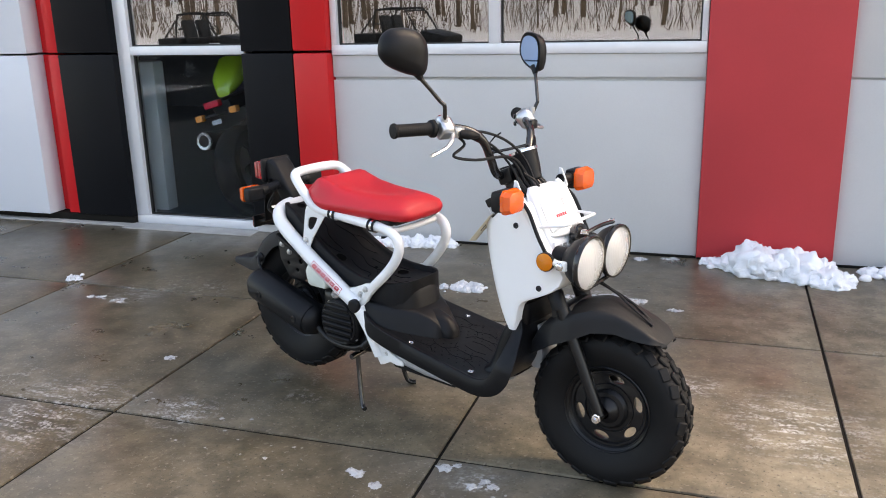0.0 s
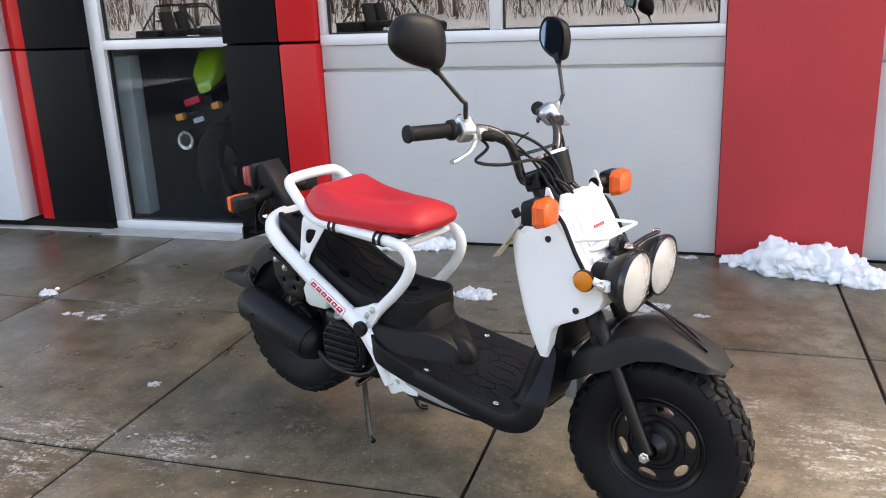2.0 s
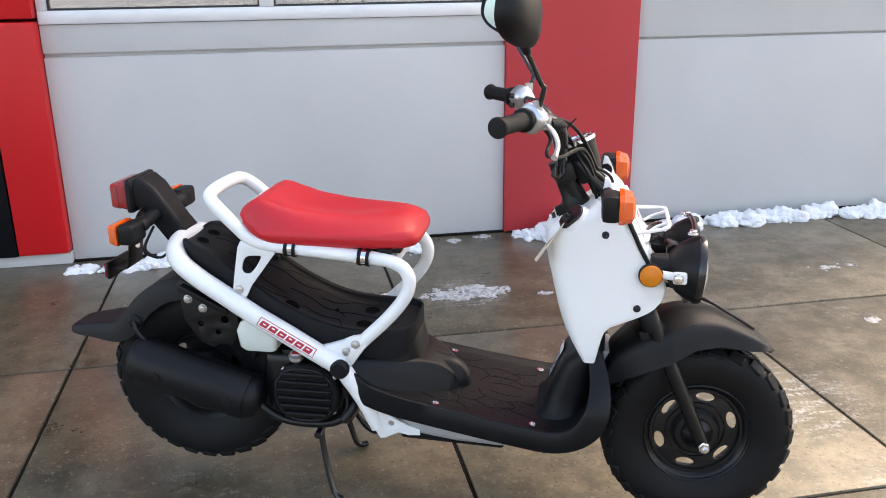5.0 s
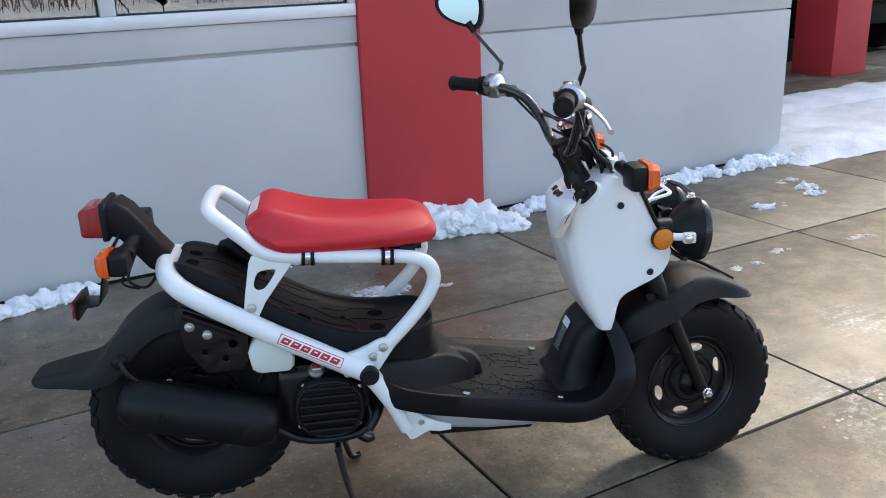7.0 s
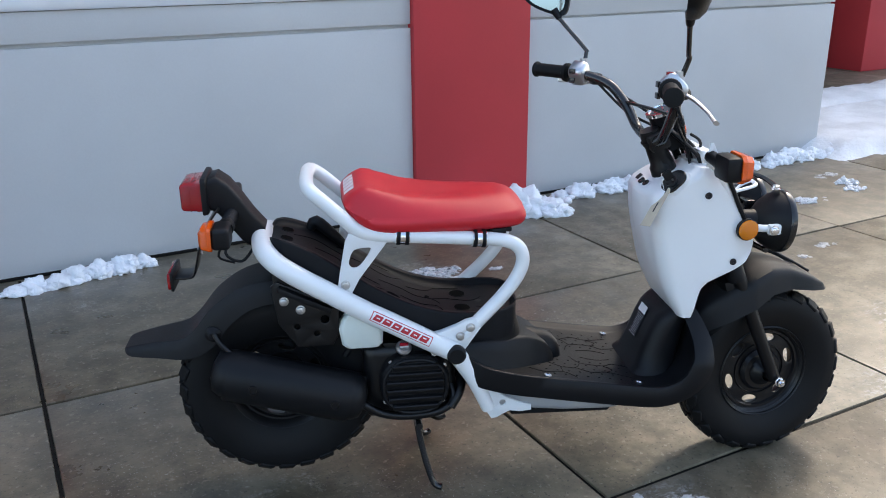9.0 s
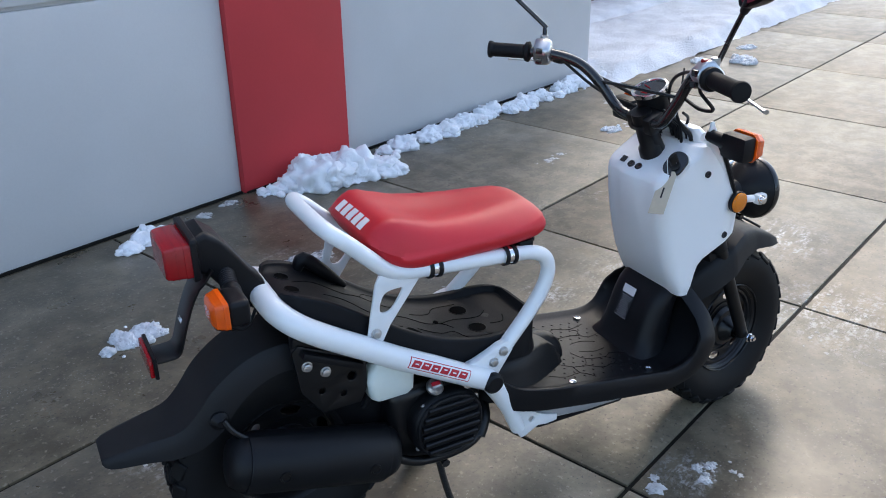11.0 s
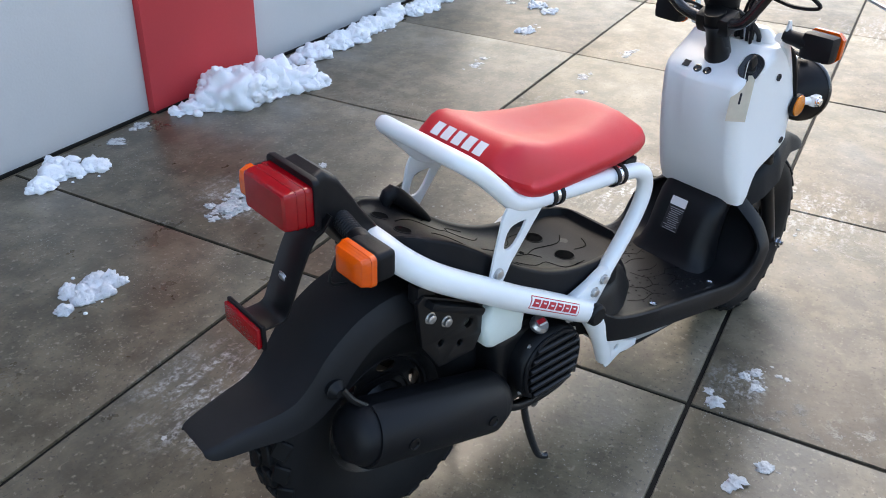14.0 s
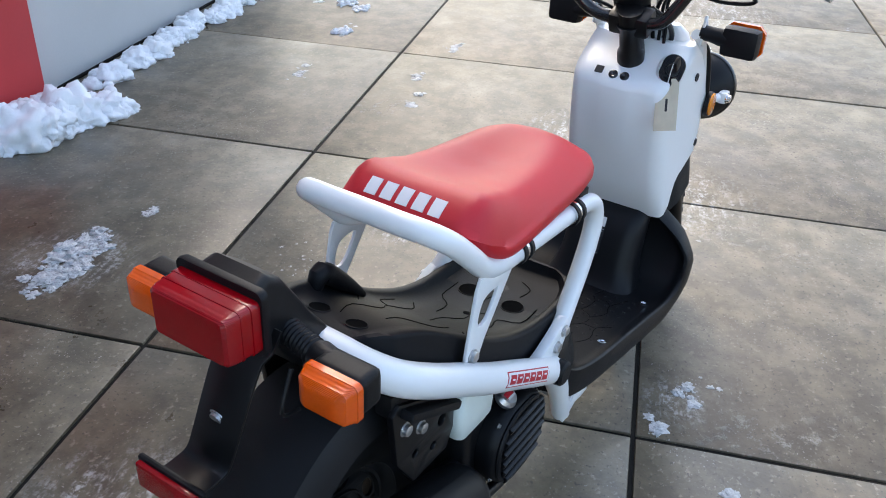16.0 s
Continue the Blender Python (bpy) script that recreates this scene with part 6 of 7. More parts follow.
for s in (-1, 1):
    # black bar drawn for the shade in the gap beside the carrier tube
    sp("gap_shade", bar([(0.396, s * 0.110, 0.838), (0.414, s * 0.1185, 0.826), (0.432, s * 0.122, 0.806), (0.450, s * 0.124, 0.770), (0.464, s * 0.124, 0.740), (0.480, s * 0.122, 0.710), (0.490, s * 0.120, 0.690)], 0.0055, 8, 4), "plastic")
    sp("carrier_tube", bar([(0.375, s * 0.106, 0.856), (0.400, s * 0.112, 0.835), (0.438, s * 0.113, 0.770), (0.474, s * 0.112, 0.705), (0.500, s * 0.118, 0.682), (0.545, s * 0.135, 0.680)],
                           [0.011, 0.0105, 0.010, 0.010, 0.010, 0.009], 12, 5), "whitetube", "white carrier tube")
    tab = [(0.376, 0.838), (0.404, 0.826), (0.408, 0.846), (0.398, 0.872), (0.388, 0.892), (0.381, 0.893), (0.377, 0.866)]
    sp("signal_tab", plate(tab, 0.005, [circle(0.388, 0.872, 0.0045, 10)], 0.001, Matrix.Translation((0, s * 0.118, 0))), "whitetube", "white mounting tab")
    # turn signal
    c = Vector((0.404, s * 0.192, 0.852))
    sg = sp("front_signal", box(bmesh.new(), c + Vector((-0.010, 0, 0)), (0.040, 0.074, 0.060), 0.013, None, 2), "plastic", "front turn signal with amber lens and black housing")
    q = bmesh.new()
    rings = []
    for x, k in ((0.006, 1.0), (0.016, 1.0), (0.017, 0.97), (0.034, 0.84), (0.040, 0.55), (0.0405, 0.40)):
        rings.append([c + Vector((x, a * k, b * k)) for a, b in rounded(0.040, 0.033, 0.013, 1)])
    sp("signal_lens", loft(q, rings), "amber", "faceted amber lens", sg, 30)
    st_ = [(0.385, s * 0.112, 0.860), (0.388, s * 0.135, 0.858), (0.392, s * 0.165, 0.854)]
    sp("signal_stalk", bar(st_, [0.015, 0.0155, 0.019], 14, 3), "plastic", "", sg)
    sp("side_reflector", turn(bmesh.new(), [(0.024, 0), (0.025, 0.004), (0.025, 0.009), (0.022, 0.011), (0, 0.011)], (0.490, s * 0.128, 0.679), (0.05, s, 0), 28), "amber_refl", "round amber reflector")
    sp("reflector_cup", turn(bmesh.new(), [(0.027, -0.004), (0.0275, 0.005), (0.0255, 0.006)], (0.490, s * 0.128, 0.679), (0.05, s, 0), 28), "plastic")
    # headlamp
    hc = Vector((0.594, s * 0.0765, 0.680))
    ha = Vector((1, 0, -0.06)).normalized()
    hl = sp("headlamp", turn(bmesh.new(), [(0.012, -0.105), (0.027, -0.102), (0.029, -0.066), (0.040, -0.056), (0.056, -0.042), (0.069, -0.022), (0.0755, -0.006), (0.077, 0.0), (0.077, 0.003), (0.072, 0.003), (0.070, -0.012)],
                             hc, ha, 40, cap=False), "plastic", "round headlamp in a black shell")
    sp("lamp_reflector", turn(bmesh.new(), [(0.001, -0.048), (0.022, -0.046), (0.040, -0.036), (0.056, -0.021), (0.0705, -0.002)], hc, ha, 40, cap=False), "reflector", "silvered bowl", hl)
    sp("lamp_bulb", turn(bmesh.new(), [(0.010, -0.05), (0.010, -0.026), (0.006, -0.020), (0, -0.018)], hc, ha, 16), "lampglass", "", hl)
    q = bmesh.new()
    rings = []
    for r in (0.0, 0.008, 0.016, 0.024, 0.032, 0.040, 0.048, 0.056, 0.063, 0.069, 0.0725):
        ring = []
        for k in range(96):
            a = 2 * math.pi * k / 96
            y, z = r * math.cos(a), r * math.sin(a)
            flute = 0.0006 * abs(math.sin(y * 260)) + 0.0005 * abs(math.sin(z * 110)) if r < 0.066 else 0.0
            ring.append(hc + ha * (0.024 - 0.0185 * (r / 0.0725) ** 2 + flute) + Vector((0, y, z)))
        rings.append(ring)
    loft(q, rings)
    sp("lamp_glass", q, "lampfront", "clear fluted glass", hl, 25)
    sp("chrome_ring", turn(bmesh.new(), [(0.0690, 0.004), (0.0700, 0.0085), (0.0718, 0.009), (0.0722, 0.004)], hc, ha, 44, cap=False), "chrome", "", hl)
    sp("lamp_ring", turn(bmesh.new(), [(0.0722, 0.003), (0.0730, 0.010), (0.0775, 0.0105), (0.0790, 0.006), (0.0785, -0.003), (0.077, -0.005)], hc, ha, 44, cap=False), "gloss", "", hl)
    bolt((0.548, s * 0.150, 0.680), (0, s, 0), 0.009, 0.010, "chrome", hl)
    sp("lamp_ear", box(bmesh.new(), (0.552, s * 0.142, 0.680), (0.03, 0.02, 0.026), 0.006), "whitetube", "", hl)
sp("lamp_bridge", box(bmesh.new(), (0.545, 0, 0.68), (0.03, 0.05, 0.08), 0.006), "gloss")
sp("lamp_bar", bar([(0.585, -0.075, 0.764), (0.588, 0.0, 0.770), (0.585, 0.075, 0.764)], 0.006, 8, 3), "gloss")
sp("lamp_bar", bar([(0.575, -0.075, 0.602), (0.575, 0.0, 0.596), (0.575, 0.075, 0.602)], 0.007, 8, 3), "gloss")
for s in (-1, 1):
    bolt((0.580, s * 0.076, 0.762), (0, 0, 1), 0.009, 0.010, "chrome")
sp("horn", turn(bmesh.new(), [(0.014, -0.03), (0.024, -0.02), (0.029, 0.0), (0.028, 0.007), (0.010, 0.011)], (0.515, 0.015, 0.733), (1, 0, 0.1), 28), "gloss", "round black horn")
sp("carrier_wire", bar([(0.442, -0.100, 0.764), (0.50, -0.090, 0.772), (0.522, -0.082, 0.776), (0.528, -0.06, 0.778), (0.529, 0.05, 0.780), (0.524, 0.073, 0.780), (0.50, 0.082, 0.778), (0.442, 0.100, 0.772)],
                       0.0045, 8, 5), "whitetube", "white wire carrier loop")
sp("carrier_wire", bar([(0.470, -0.070, 0.742), (0.495, -0.050, 0.764), (0.527, -0.045, 0.777)], 0.0038, 8, 5), "whitetube", "white wire carrier strut")
sp("carrier_wire", bar([(0.470, 0.070, 0.742), (0.495, 0.050, 0.764), (0.527, 0.045, 0.779)], 0.0038, 8, 5), "whitetube", "white wire carrier strut")

# ---- engine, exhaust, stand and underside ----
eng = sp("engine", box(bmesh.new(), (-0.335, 0.0, 0.320), (0.23, 0.22, 0.20), 0.03, None, 3), "satin", "black engine block")
fan_c = (-0.327, -0.124, 0.328)
q = bmesh.new()
rings = []
for h, k in ((0.020, 1.0), (-0.004, 1.02), (-0.018, 1.0), (-0.026, 0.92), (-0.028, 0.86)):
    rings.append([Vector((fan_c[0] + a * k, fan_c[1] + h, fan_c[2] + b * k)) for a, b in rounded(0.084, 0.078, 0.070, 8)])
fan = sp("fan_cover", loft(q, rings), "plastic", "black ribbed fan cover", eng, 50)
for k in range(6):
    z = fan_c[2] - 0.054 + k * 0.0216
    w = 0.070 * math.sqrt(max(0.05, 1 - ((z - fan_c[2]) / 0.088) ** 2))
    bm = box(bmesh.new(), (fan_c[0], fan_c[1] - 0.0315, z), (w * 2, 0.010, 0.0155), 0.004, Matrix.Rotation(radians(24), 3, "X"), 2)
    sp("cover_slat", bm, "satin", "", fan)
sp("cover_rim", bar([(fan_c[0] + a * 0.9, fan_c[1] - 0.027, fan_c[2] + b * 0.9) for a, b in rounded(0.084, 0.078, 0.070, 8)], 0.005, 8, 1, True), "plastic", "", fan)
for a in (35, 130, 215, 320):
    bolt((fan_c[0] + 0.088 * math.cos(radians(a)), fan_c[1] - 0.012, fan_c[2] + 0.078 * math.sin(radians(a))), (0, -1, 0), 0.005, 0.005, "steel", fan)
sp("cylinder_head", box(bmesh.new(), (-0.29, -0.05, 0.42), (0.11, 0.13, 0.07), 0.014, Matrix.Rotation(radians(12), 3, "Y"), 3), "satin", "", eng)
for k in range(5):
    sp("cooling_fin", box(bmesh.new(), (-0.22 + k * 0.012, 0, 0.385 - k * 0.004), (0.004, 0.17, 0.10), 0.001, None, 1), "satin", "", eng)
sp("oil_cap", turn(bmesh.new(), [(0.018, 0), (0.020, 0.008), (0.016, 0.016)], (-0.352, -0.124, 0.416), (0.1, -0.5, 0.85), 18), "cast", "bright filler cap with a red and white label", eng)
sp("cap_label", box(bmesh.new(), (-0.3505, -0.1325, 0.4315), (0.020, 0.012, 0.001), 0.0003, Matrix.Rotation(radians(30), 3, "X"), 1), "redink", "", eng)
bolt((-0.278, -0.138, 0.412), (0.1, -1, 0.3), 0.008, 0.012, "steel", eng)
sp("cap_print", box(bmesh.new(), (-0.3500, -0.1375, 0.4290), (0.020, 0.004, 0.001), 0.0003, Matrix.Rotation(radians(30), 3, "X"), 1), "whiteink", "", eng)
sp("hose", bar([(-0.36, -0.09, 0.44), (-0.30, -0.13, 0.452), (-0.262, -0.12, 0.43), (-0.25, -0.11, 0.39)], 0.008, 8, 5), "plastic", "", eng)
sp("engine_pipe", bar([(-0.235, -0.10, 0.30), (-0.232, -0.12, 0.270), (-0.265, -0.130, 0.245), (-0.34, -0.132, 0.238), (-0.41, -0.132, 0.250), (-0.47, -0.130, 0.290)], 0.011, 12, 5), "satin", "black exhaust pipe", eng)
sp("engine_pipe", bar([(-0.20, -0.05, 0.33), (-0.212, -0.105, 0.29), (-0.24, -0.128, 0.252)], 0.014, 12, 4), "satin", "", eng)
sp("swing_case", box(bmesh.new(), (-0.50, 0.095, 0.315), (0.42, 0.08, 0.13), 0.035, Matrix.Rotation(radians(4), 3, "Y"), 3), "satin", "black belt case", eng)
sp("swing_arm", plate([(-0.395, 0.420), (-0.380, 0.395), (-0.385, 0.330), (-0.420, 0.325), (-0.480, 0.345), (-0.600, 0.350), (-0.655, 0.325), (-0.680, 0.300),
                      (-0.655, 0.275), (-0.560, 0.300), (-0.460, 0.265), (-0.360, 0.255), (-0.350, 0.420)], 0.020, (), 0.004, Matrix.Translation((0, -0.092, 0))), "satin", "", eng)
sp("air_cleaner", box(bmesh.new(), (-0.52, 0.085, 0.46), (0.24, 0.10, 0.11), 0.02, None, 3), "plastic", "", eng)
sp("carburettor", box(bmesh.new(), (-0.40, 0.02, 0.46), (0.10, 0.09, 0.10), 0.015, None, 2), "satin", "", eng)
for k in range(9):
    a, b = rt.uniform(-0.5, -0.25), rt.uniform(-0.11, 0.08)
    sp("hose", bar([(a, b, 0.36 + rt.uniform(0, 0.06)), (a + rt.uniform(-0.05, 0.05), b + rt.uniform(-0.03, 0.03), 0.42), (a + rt.uniform(-0.08, 0.08), b + rt.uniform(-0.04, 0.04), 0.47)],
                   rt.choice((0.004, 0.006, 0.008)), 7, 4), rt.choice(("plastic", "rubber")), "", eng)
# muffler
A, B = Vector((-0.802, -0.116, 0.389)), Vector((-0.455, -0.124, 0.292))
ax = (B - A).normalized()
L = (B - A).length
muf = sp("muffler", turn(bmesh.new(), [(0.020, -0.004), (0.046, 0.004), (0.056, 0.022), (0.0595, 0.05), (0.0595, L - 0.05), (0.057, L - 0.02), (0.048, L - 0.002), (0.022, L + 0.008)], A, ax, 36), "plastic",
         "matt black muffler with heat shield", angle=50)
q = bmesh.new()
rings = []
u = Vector((0, -1, 0))
u = (u - ax * u.dot(ax)).normalized()
w = ax.cross(u)
for h, k in ((0.03, 0.96), (0.036, 1.0), (L - 0.036, 1.0), (L - 0.03, 0.96)):
    ring = []
    for i in range(17):
        a = radians(-78 + 156 * i / 16)
        ring.append(A + ax * h + (u * math.cos(a) + w * math.sin(a)) * 0.0645 * k)
    for i in range(16, -1, -1):
        a = radians(-78 + 156 * i / 16)
        ring.append(A + ax * h + (u * math.cos(a) + w * math.sin(a)) * 0.0605 * k)
    rings.append(ring)
sp("heat_shield", loft(q, rings), "plastic", "", muf, 50)
for t, z in ((-0.707, 0.379), (-0.520, 0.315)):
    k = (t - A.x) / (B.x - A.x)
    c = A + (B - A) * k + u * 0.0635
    sp("shield_bolt", turn(bmesh.new(), [(0.012, -0.001), (0.012, 0.003), (0.009, 0.0035), (0.008, 0.001), (0, 0.001)], c, u, 16), "satin", "recessed black bolt", muf)
sp("muffler_stay", bar([(-0.795, -0.10, 0.475), (-0.780, -0.11, 0.45), (-0.745, -0.12, 0.42)], 0.006, 8, 3), "satin", "", muf)
sp("stay_boss", turn(bmesh.new(), [(0.018, 0), (0.019, 0.008), (0.014, 0.012), (0.008, 0.02)], (-0.800, -0.082, 0.470), (0, -1, 0), 18), "plastic", "", muf)
# stand
std = sp("centre_stand", bar([(-0.318, -0.075, 0.225), (-0.318, -0.076, 0.19), (-0.310, -0.082, 0.13), (-0.297, -0.092, 0.07), (-0.283, -0.102, 0.024), (-0.272, -0.108, 0.011), (-0.260, -0.113, 0.009)],
                             [0.009, 0.009, 0.0085, 0.0085, 0.0085, 0.0085, 0.0085], 10, 5), "gloss", "bent black centre stand")
sp("stand_leg", bar([(-0.315, 0.115, 0.225), (-0.318, 0.118, 0.19), (-0.312, 0.128, 0.13), (-0.300, 0.138, 0.07), (-0.288, 0.145, 0.022), (-0.275, 0.155, 0.0095), (-0.262, 0.165, 0.009)], 0.0085, 10, 5), "gloss", "", std)
sp("stand_bar", bar([(-0.316, -0.11, 0.19), (-0.316, 0.0, 0.195), (-0.316, 0.115, 0.19)], 0.010, 10, 2), "gloss", "", std)
sp("stand_pad", bar([(-0.295, 0.150, 0.130), (-0.262, 0.160, 0.078), (-0.236, 0.166, 0.056), (-0.215, 0.168, 0.058)], [0.014, 0.022, 0.022, 0.014], 12, 3, flat=0.6), "satin", "", std)
# belly pan
q = bmesh.new()
rings = []
for x, z0, z1, hw in ((-0.13, 0.262, 0.30, 0.13), (-0.05, 0.236, 0.29, 0.145), (0.05, 0.226, 0.28, 0.15), (0.16, 0.220, 0.27, 0.148), (0.25, 0.222, 0.265, 0.135), (0.30, 0.236, 0.275, 0.11), (0.325, 0.256, 0.285, 0.08)):
    rings.append([Vector((x, a, (z0 + z1) / 2 + b)) for a, b in rounded(hw, (z1 - z0) / 2, 0.018, 4)])
sp("belly_pan", loft(q, rings), "silver", "silver-grey belly pan", angle=50)
sp("belly_guard", box(bmesh.new(), (0.04, -0.10, 0.232), (0.26, 0.08, 0.030), 0.010, Matrix.Rotation(radians(2), 3, "Y")), "plastic")
sp("radiator", box(bmesh.new(), (0.395, 0.03, 0.37), (0.04, 0.11, 0.14), 0.008), "silver", "silver finned block behind the front wheel")
# coolant bottle, side box
q = bmesh.new()
rings = []
for z, x0, x1, y0, y1 in ((0.428, -0.488, -0.408, -0.128, -0.07), (0.438, -0.498, -0.400, -0.132, -0.066), (0.480, -0.504, -0.398, -0.134, -0.066), (0.50, -0.496, -0.42, -0.13, -0.07), (0.528, -0.470, -0.435, -0.12, -0.08)):
    rings.append([Vector(((x0 + x1) / 2 + a, (y0 + y1) / 2 + b, z)) for a, b in rounded((x1 - x0) / 2, (y1 - y0) / 2, 0.012, 4)])
sp("coolant_bottle", loft(q, rings), "bottle", "milky translucent coolant bottle", angle=50)
bp_ = [(-0.652, 0.592), (-0.640, 0.602), (-0.530, 0.548), (-0.505, 0.534), (-0.505, 0.47), (-0.52, 0.44), (-0.60, 0.44), (-0.64, 0.50)]
hol = [circle(-0.535, 0.505, 0.013, 14), circle(-0.60, 0.49, 0.010, 12), circle(-0.555, 0.47, 0.010, 12)]
for s in (-1, 1):
    sd = sp("side_box", plate(bp_, 0.012, hol, 0.003, Matrix.Translation((0, s * 0.115, 0))), "satin", "black side plate with round holes")
    sp("box_lip", box(bmesh.new(), (-0.578, s * 0.128, 0.562), (0.135, 0.028, 0.014), 0.004, Matrix.Rotation(radians(26.5), 3, "Y")), "plastic", "", sd)
    for x, z in ((-0.627, 0.556), (-0.590, 0.533)):
        bolt((x, s * 0.119, z), (0, s, 0), 0.0085, 0.010, "steel", sd)
sp("frame_filler", box(bmesh.new(), (-0.50, 0, 0.545), (0.22, 0.19, 0.10), 0.02, Matrix.Rotation(radians(28), 3, "Y"), 2), "plastic")
sp("fuel_tank", box(bmesh.new(), (-0.02, 0, 0.292), (0.26, 0.24, 0.07), 0.02, Matrix.Rotation(radians(10), 3, "Y"), 2), "satin")

# ---- rear fender, tail ----
RF = glide([(-0.545, 0.530, 0), (-0.60, 0.575, 0), (-0.665, 0.590, 0), (-0.735, 0.574, 0), (-0.80, 0.530, 0), (-0.845, 0.476, 0), (-0.880, 0.450, 0), (-0.94, 0.441, 0), (-1.000, 0.430, 0), (-1.018, 0.424, 0)], 5)


def rear_fender(u, v):
    k = u * (len(RF) - 1)
    i = min(int(k), len(RF) - 2)
    p = RF[i].lerp(RF[i + 1], k - i)
    hw = float(np.interp(u, [0, 0.1, 0.5, 0.62, 0.75, 0.92, 1.0], [0.082, 0.088, 0.087, 0.080, 0.066, 0.050, 0.040]))
    dr = float(np.interp(u, [0, 0.2, 0.5, 0.62, 0.8, 1.0], [0.04, 0.052, 0.062, 0.055, 0.034, 0.008]))
    a = (v - 0.5) * 2
    nrm = Vector((p.x + 0.655, 0, p.y - 0.300)).normalized()
    if u > 0.55:
        nrm = nrm.lerp(Vector((-0.05, 0, 1)), min(1, (u - 0.55) / 0.15)).normalized()
    d = max(0.0, abs(a) - 0.72) / 0.28
    y = math.copysign(min(abs(a), 0.72 + 0.28 * math.sin(d * math.pi / 2) * 0.62), a) * hw / 0.894
    return Vector((p.x, y, p.y)) - nrm * dr * (d ** 1.5)


sp("rear_fender", sheet(rear_fender, 44, 22, 0.004), "plastic_worn", "matt black rear fender with long mud flap", angle=50)
bm = bmesh.new()
rings = []
for x, z, hx, hz, hw in ((-0.664, 0.684, 0.03, 0.026, 0.036), (-0.690, 0.698, 0.03, 0.044, 0.038), (-0.715, 0.726, 0.03, 0.055, 0.040), (-0.742, 0.764, 0.03, 0.055, 0.043), (-0.768, 0.792, 0.02, 0.046, 0.046), (-0.789, 0.796, 0.02, 0.036, 0.050)):
    rings.append([Vector((x, a + 0.012, z + b)) for a, b in rounded(hw, hz, 0.014, 4)])
arm = sp("tail_arm", loft(bm, rings), "plastic", "black moulded tail arm", angle=50)
q = bmesh.new()
rings = []
for x, k in ((-0.786, 0.92), (-0.789, 1.0), (-0.797, 1.02), (-0.800, 1.0)):
    rings.append([Vector((x, 0.0135 + a * k, 0.794 + b * k)) for a, b in rounded(0.066, 0.043, 0.010, 4)])
sp("lamp_base", loft(q, rings), "plastic", "", arm, 40)
q = bmesh.new()
rings = []
for x, ky, kz in ((-0.799, 1.0, 1.0), (-0.812, 1.0, 1.0), (-0.8125, 0.975, 0.975), (-0.836, 0.955, 0.95), (-0.845, 0.92, 0.90), (-0.848, 0.85, 0.82)):
    rings.append([Vector((x, 0.0135 + a * ky, 0.793 + b * kz)) for a, b in rounded(0.0630, 0.0335, 0.007, 4)])
tl = sp("tail_lamp", loft(q, rings), "redlens", "red box-shaped tail lamp", None, 30)
sp("tail_lamp_seam", bar([(-0.826, 0.0135 + a * 0.968, 0.793 + b * 0.966) for a, b in rounded(0.0630, 0.0335, 0.007, 3)], 0.0012, 5, 1, True), "redlens", "", tl)
for s in (-1, 1):
    c = Vector((-0.774, 0.0135 + s * 0.141, 0.743 if s > 0 else 0.727))
    sg = sp("rear_signal", box(bmesh.new(), c + Vector((0.022, 0, 0)), (0.040, 0.074, 0.050), 0.011, None, 3), "plastic", "rear turn signal with amber lens and black housing")
    q = bmesh.new()
    rings = []
    for x, k in ((0.003, 1.0), (-0.006, 1.0), (-0.007, 0.97), (-0.020, 0.86), (-0.026, 0.62), (-0.027, 0.45)):
        rings.append([c + Vector((x, a * k, b * k)) for a, b in rounded(0.039, 0.0265, 0.008, 4)])
    sp("signal_lens", loft(q, rings), "amber", "faceted amber lens", sg, 30)
    prof = []
    for k in range(9):
        prof += [(0.0155, 0.006 * k), (0.0170, 0.006 * k + 0.003)]
    sp("signal_stalk", turn(bmesh.new(), [(0.019, -0.002)] + prof + [(0.019, 0.056), (0.019, 0.075)], (-0.738, 0.0135 + s * 0.040, 0.745), (-0.12, s, 0 if s > 0 else -0.16), 18), "plastic", "ribbed black stalk", sg)
strap = [(-0.765, 0.0, 0.765), (-0.800, 0.0, 0.715), (-0.820, 0.005, 0.665), (-0.832, 0.012, 0.622), (-0.842, 0.018, 0.592), (-0.862, 0.02, 0.586), (-0.888, 0.02, 0.586)]
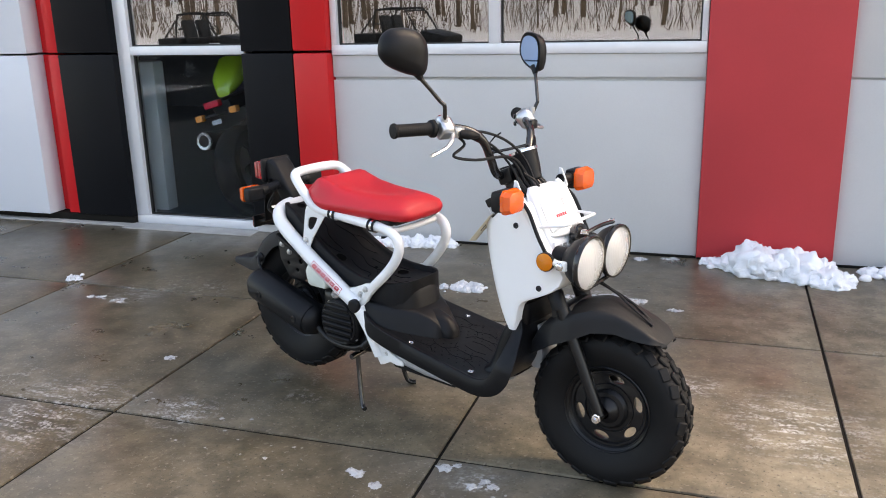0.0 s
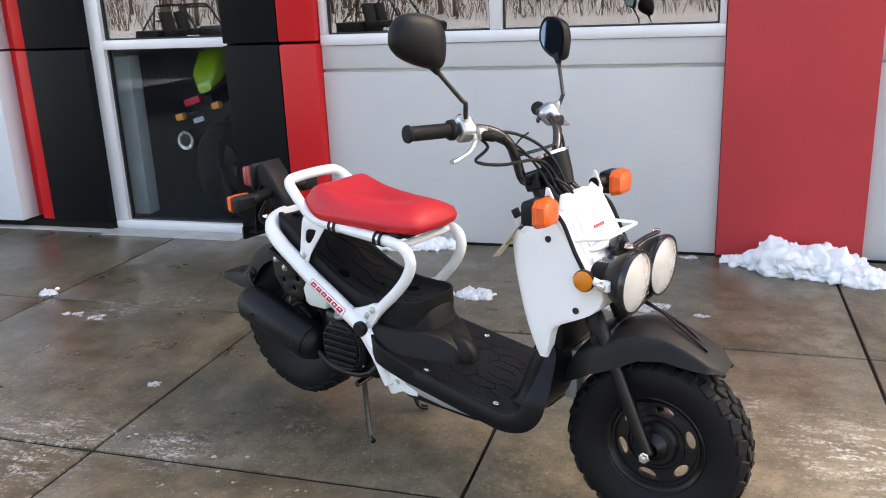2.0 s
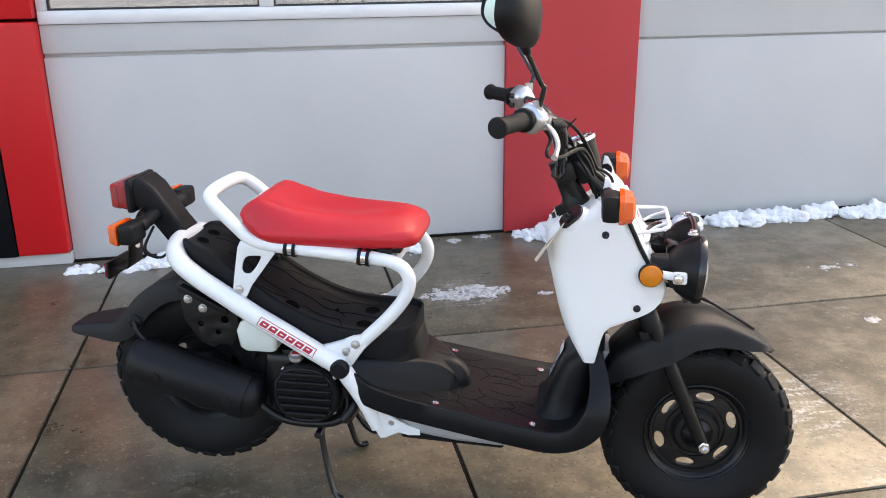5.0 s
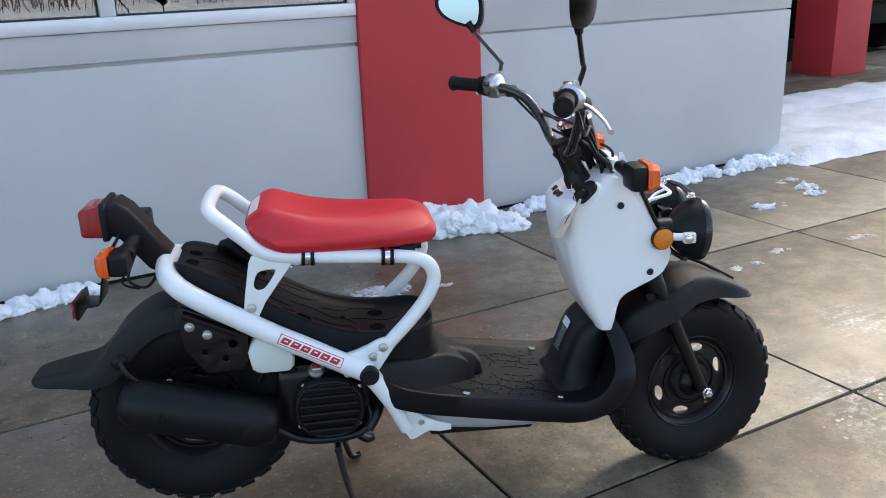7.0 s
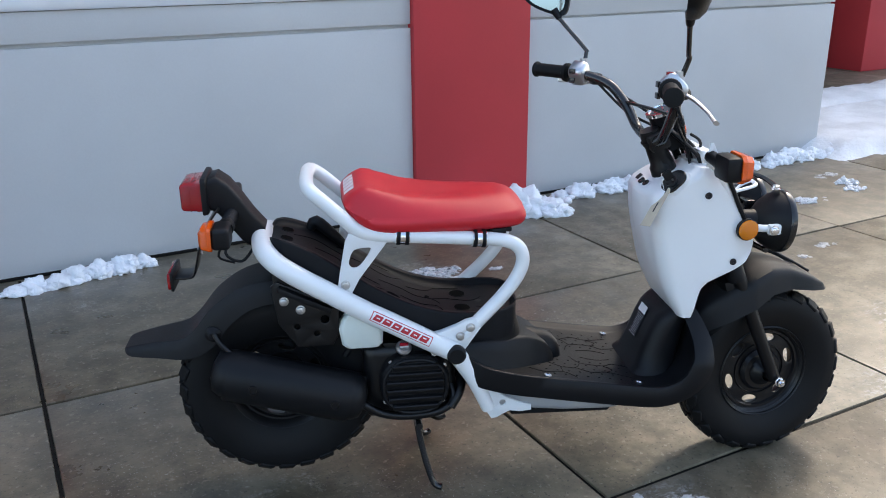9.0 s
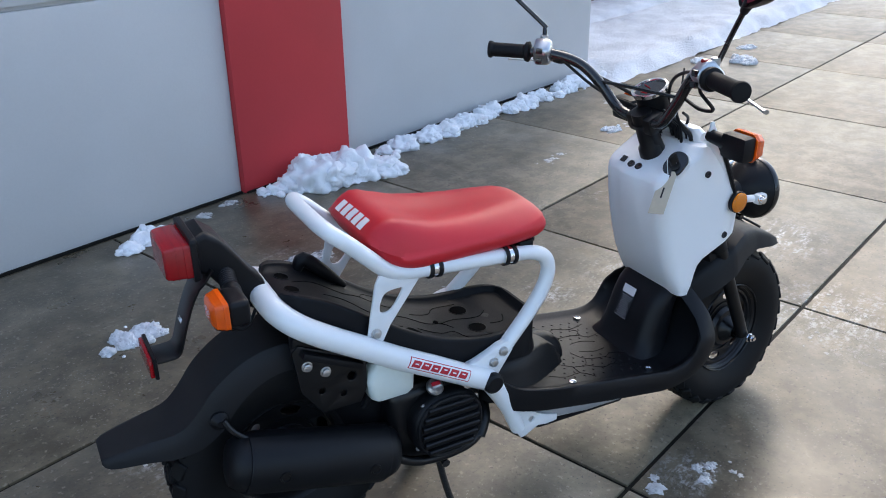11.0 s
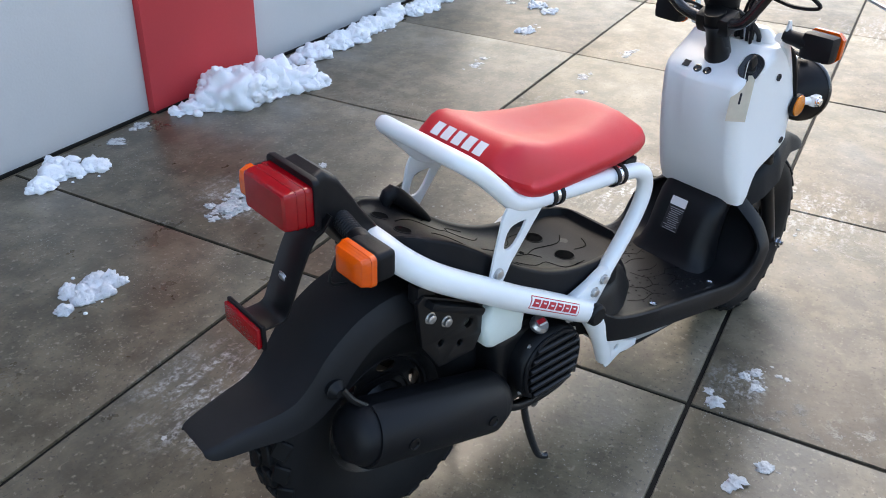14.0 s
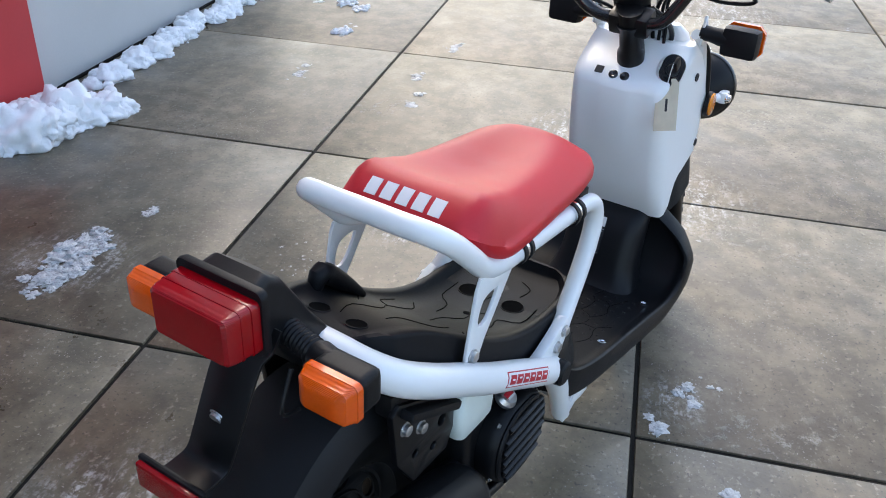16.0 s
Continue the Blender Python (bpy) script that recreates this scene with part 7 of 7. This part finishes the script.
line = glide(strap, 4)
q = bmesh.new()
rings = []
for i, p in enumerate(line):
    t = (line[min(i + 1, len(line) - 1)] - line[max(i - 1, 0)]).normalized()
    n = Vector((-t.z, 0, t.x)).normalized()
    hw = 0.036 if i > 2 else 0.045
    rings.append([p + n * b + Vector((0, a, 0)) for a, b in rounded(hw, 0.0025, 0.002, 2)])
lb = sp("plate_bracket", loft(q, rings), "satin", "bent black bracket")
bolt((-0.823, 0.012, 0.650), (-1, 0, -0.3), 0.009, 0.006, "steel", lb)
rr_ = sp("rear_reflector", box(bmesh.new(), (-0.8985, 0.022, 0.584), (0.008, 0.104, 0.038), 0.003), "redlens", "small red rear reflector")
sp("reflector_back", box(bmesh.new(), (-0.891, 0.022, 0.584), (0.008, 0.112, 0.046), 0.004), "plastic", "", rr_)
sp("cable", bar([(-0.735, -0.05, 0.72), (-0.755, -0.07, 0.665), (-0.72, -0.06, 0.64), (-0.69, -0.04, 0.67)], 0.0035, 7, 5), "plastic")
sp("cable", bar([(-0.75, -0.04, 0.70), (-0.775, -0.045, 0.65), (-0.74, -0.04, 0.63)], 0.003, 7, 5), "plastic")
sp("helmet_lock", box(bmesh.new(), (-0.63, -0.10, 0.60), (0.04, 0.03, 0.04), 0.008), "satin")


# ---- the paving slabs ----
def slab_mesh():
    bm = slab_box((0.0055, 0.0055, -0.10), (PITCH - 0.0055, PITCH - 0.0055, 0.0), 0)
    top = [e for e in bm.edges if all(v.co.z > -0.01 for v in e.verts)]
    bmesh.ops.bevel(bm, geom=top, offset=0.006, segments=2, profile=0.5, affect="EDGES")
    return finish("slab", bm, M["slab"])


slab_me = slab_mesh()
for j in range(-6, 2):
    for i in range(-5, 12):
        s = new("slab", slab_me)
        s.parent = pavement
        s.location = (i * PITCH, j * PITCH, rng.uniform(-0.0015, 0.0015))
for i in range(3, 12):
    for j in range(2, 5):
        s = new("slab", slab_me)
        s.parent = pavement
        s.location = (i * PITCH + 0.14 * (i == 3), j * PITCH, -0.001)
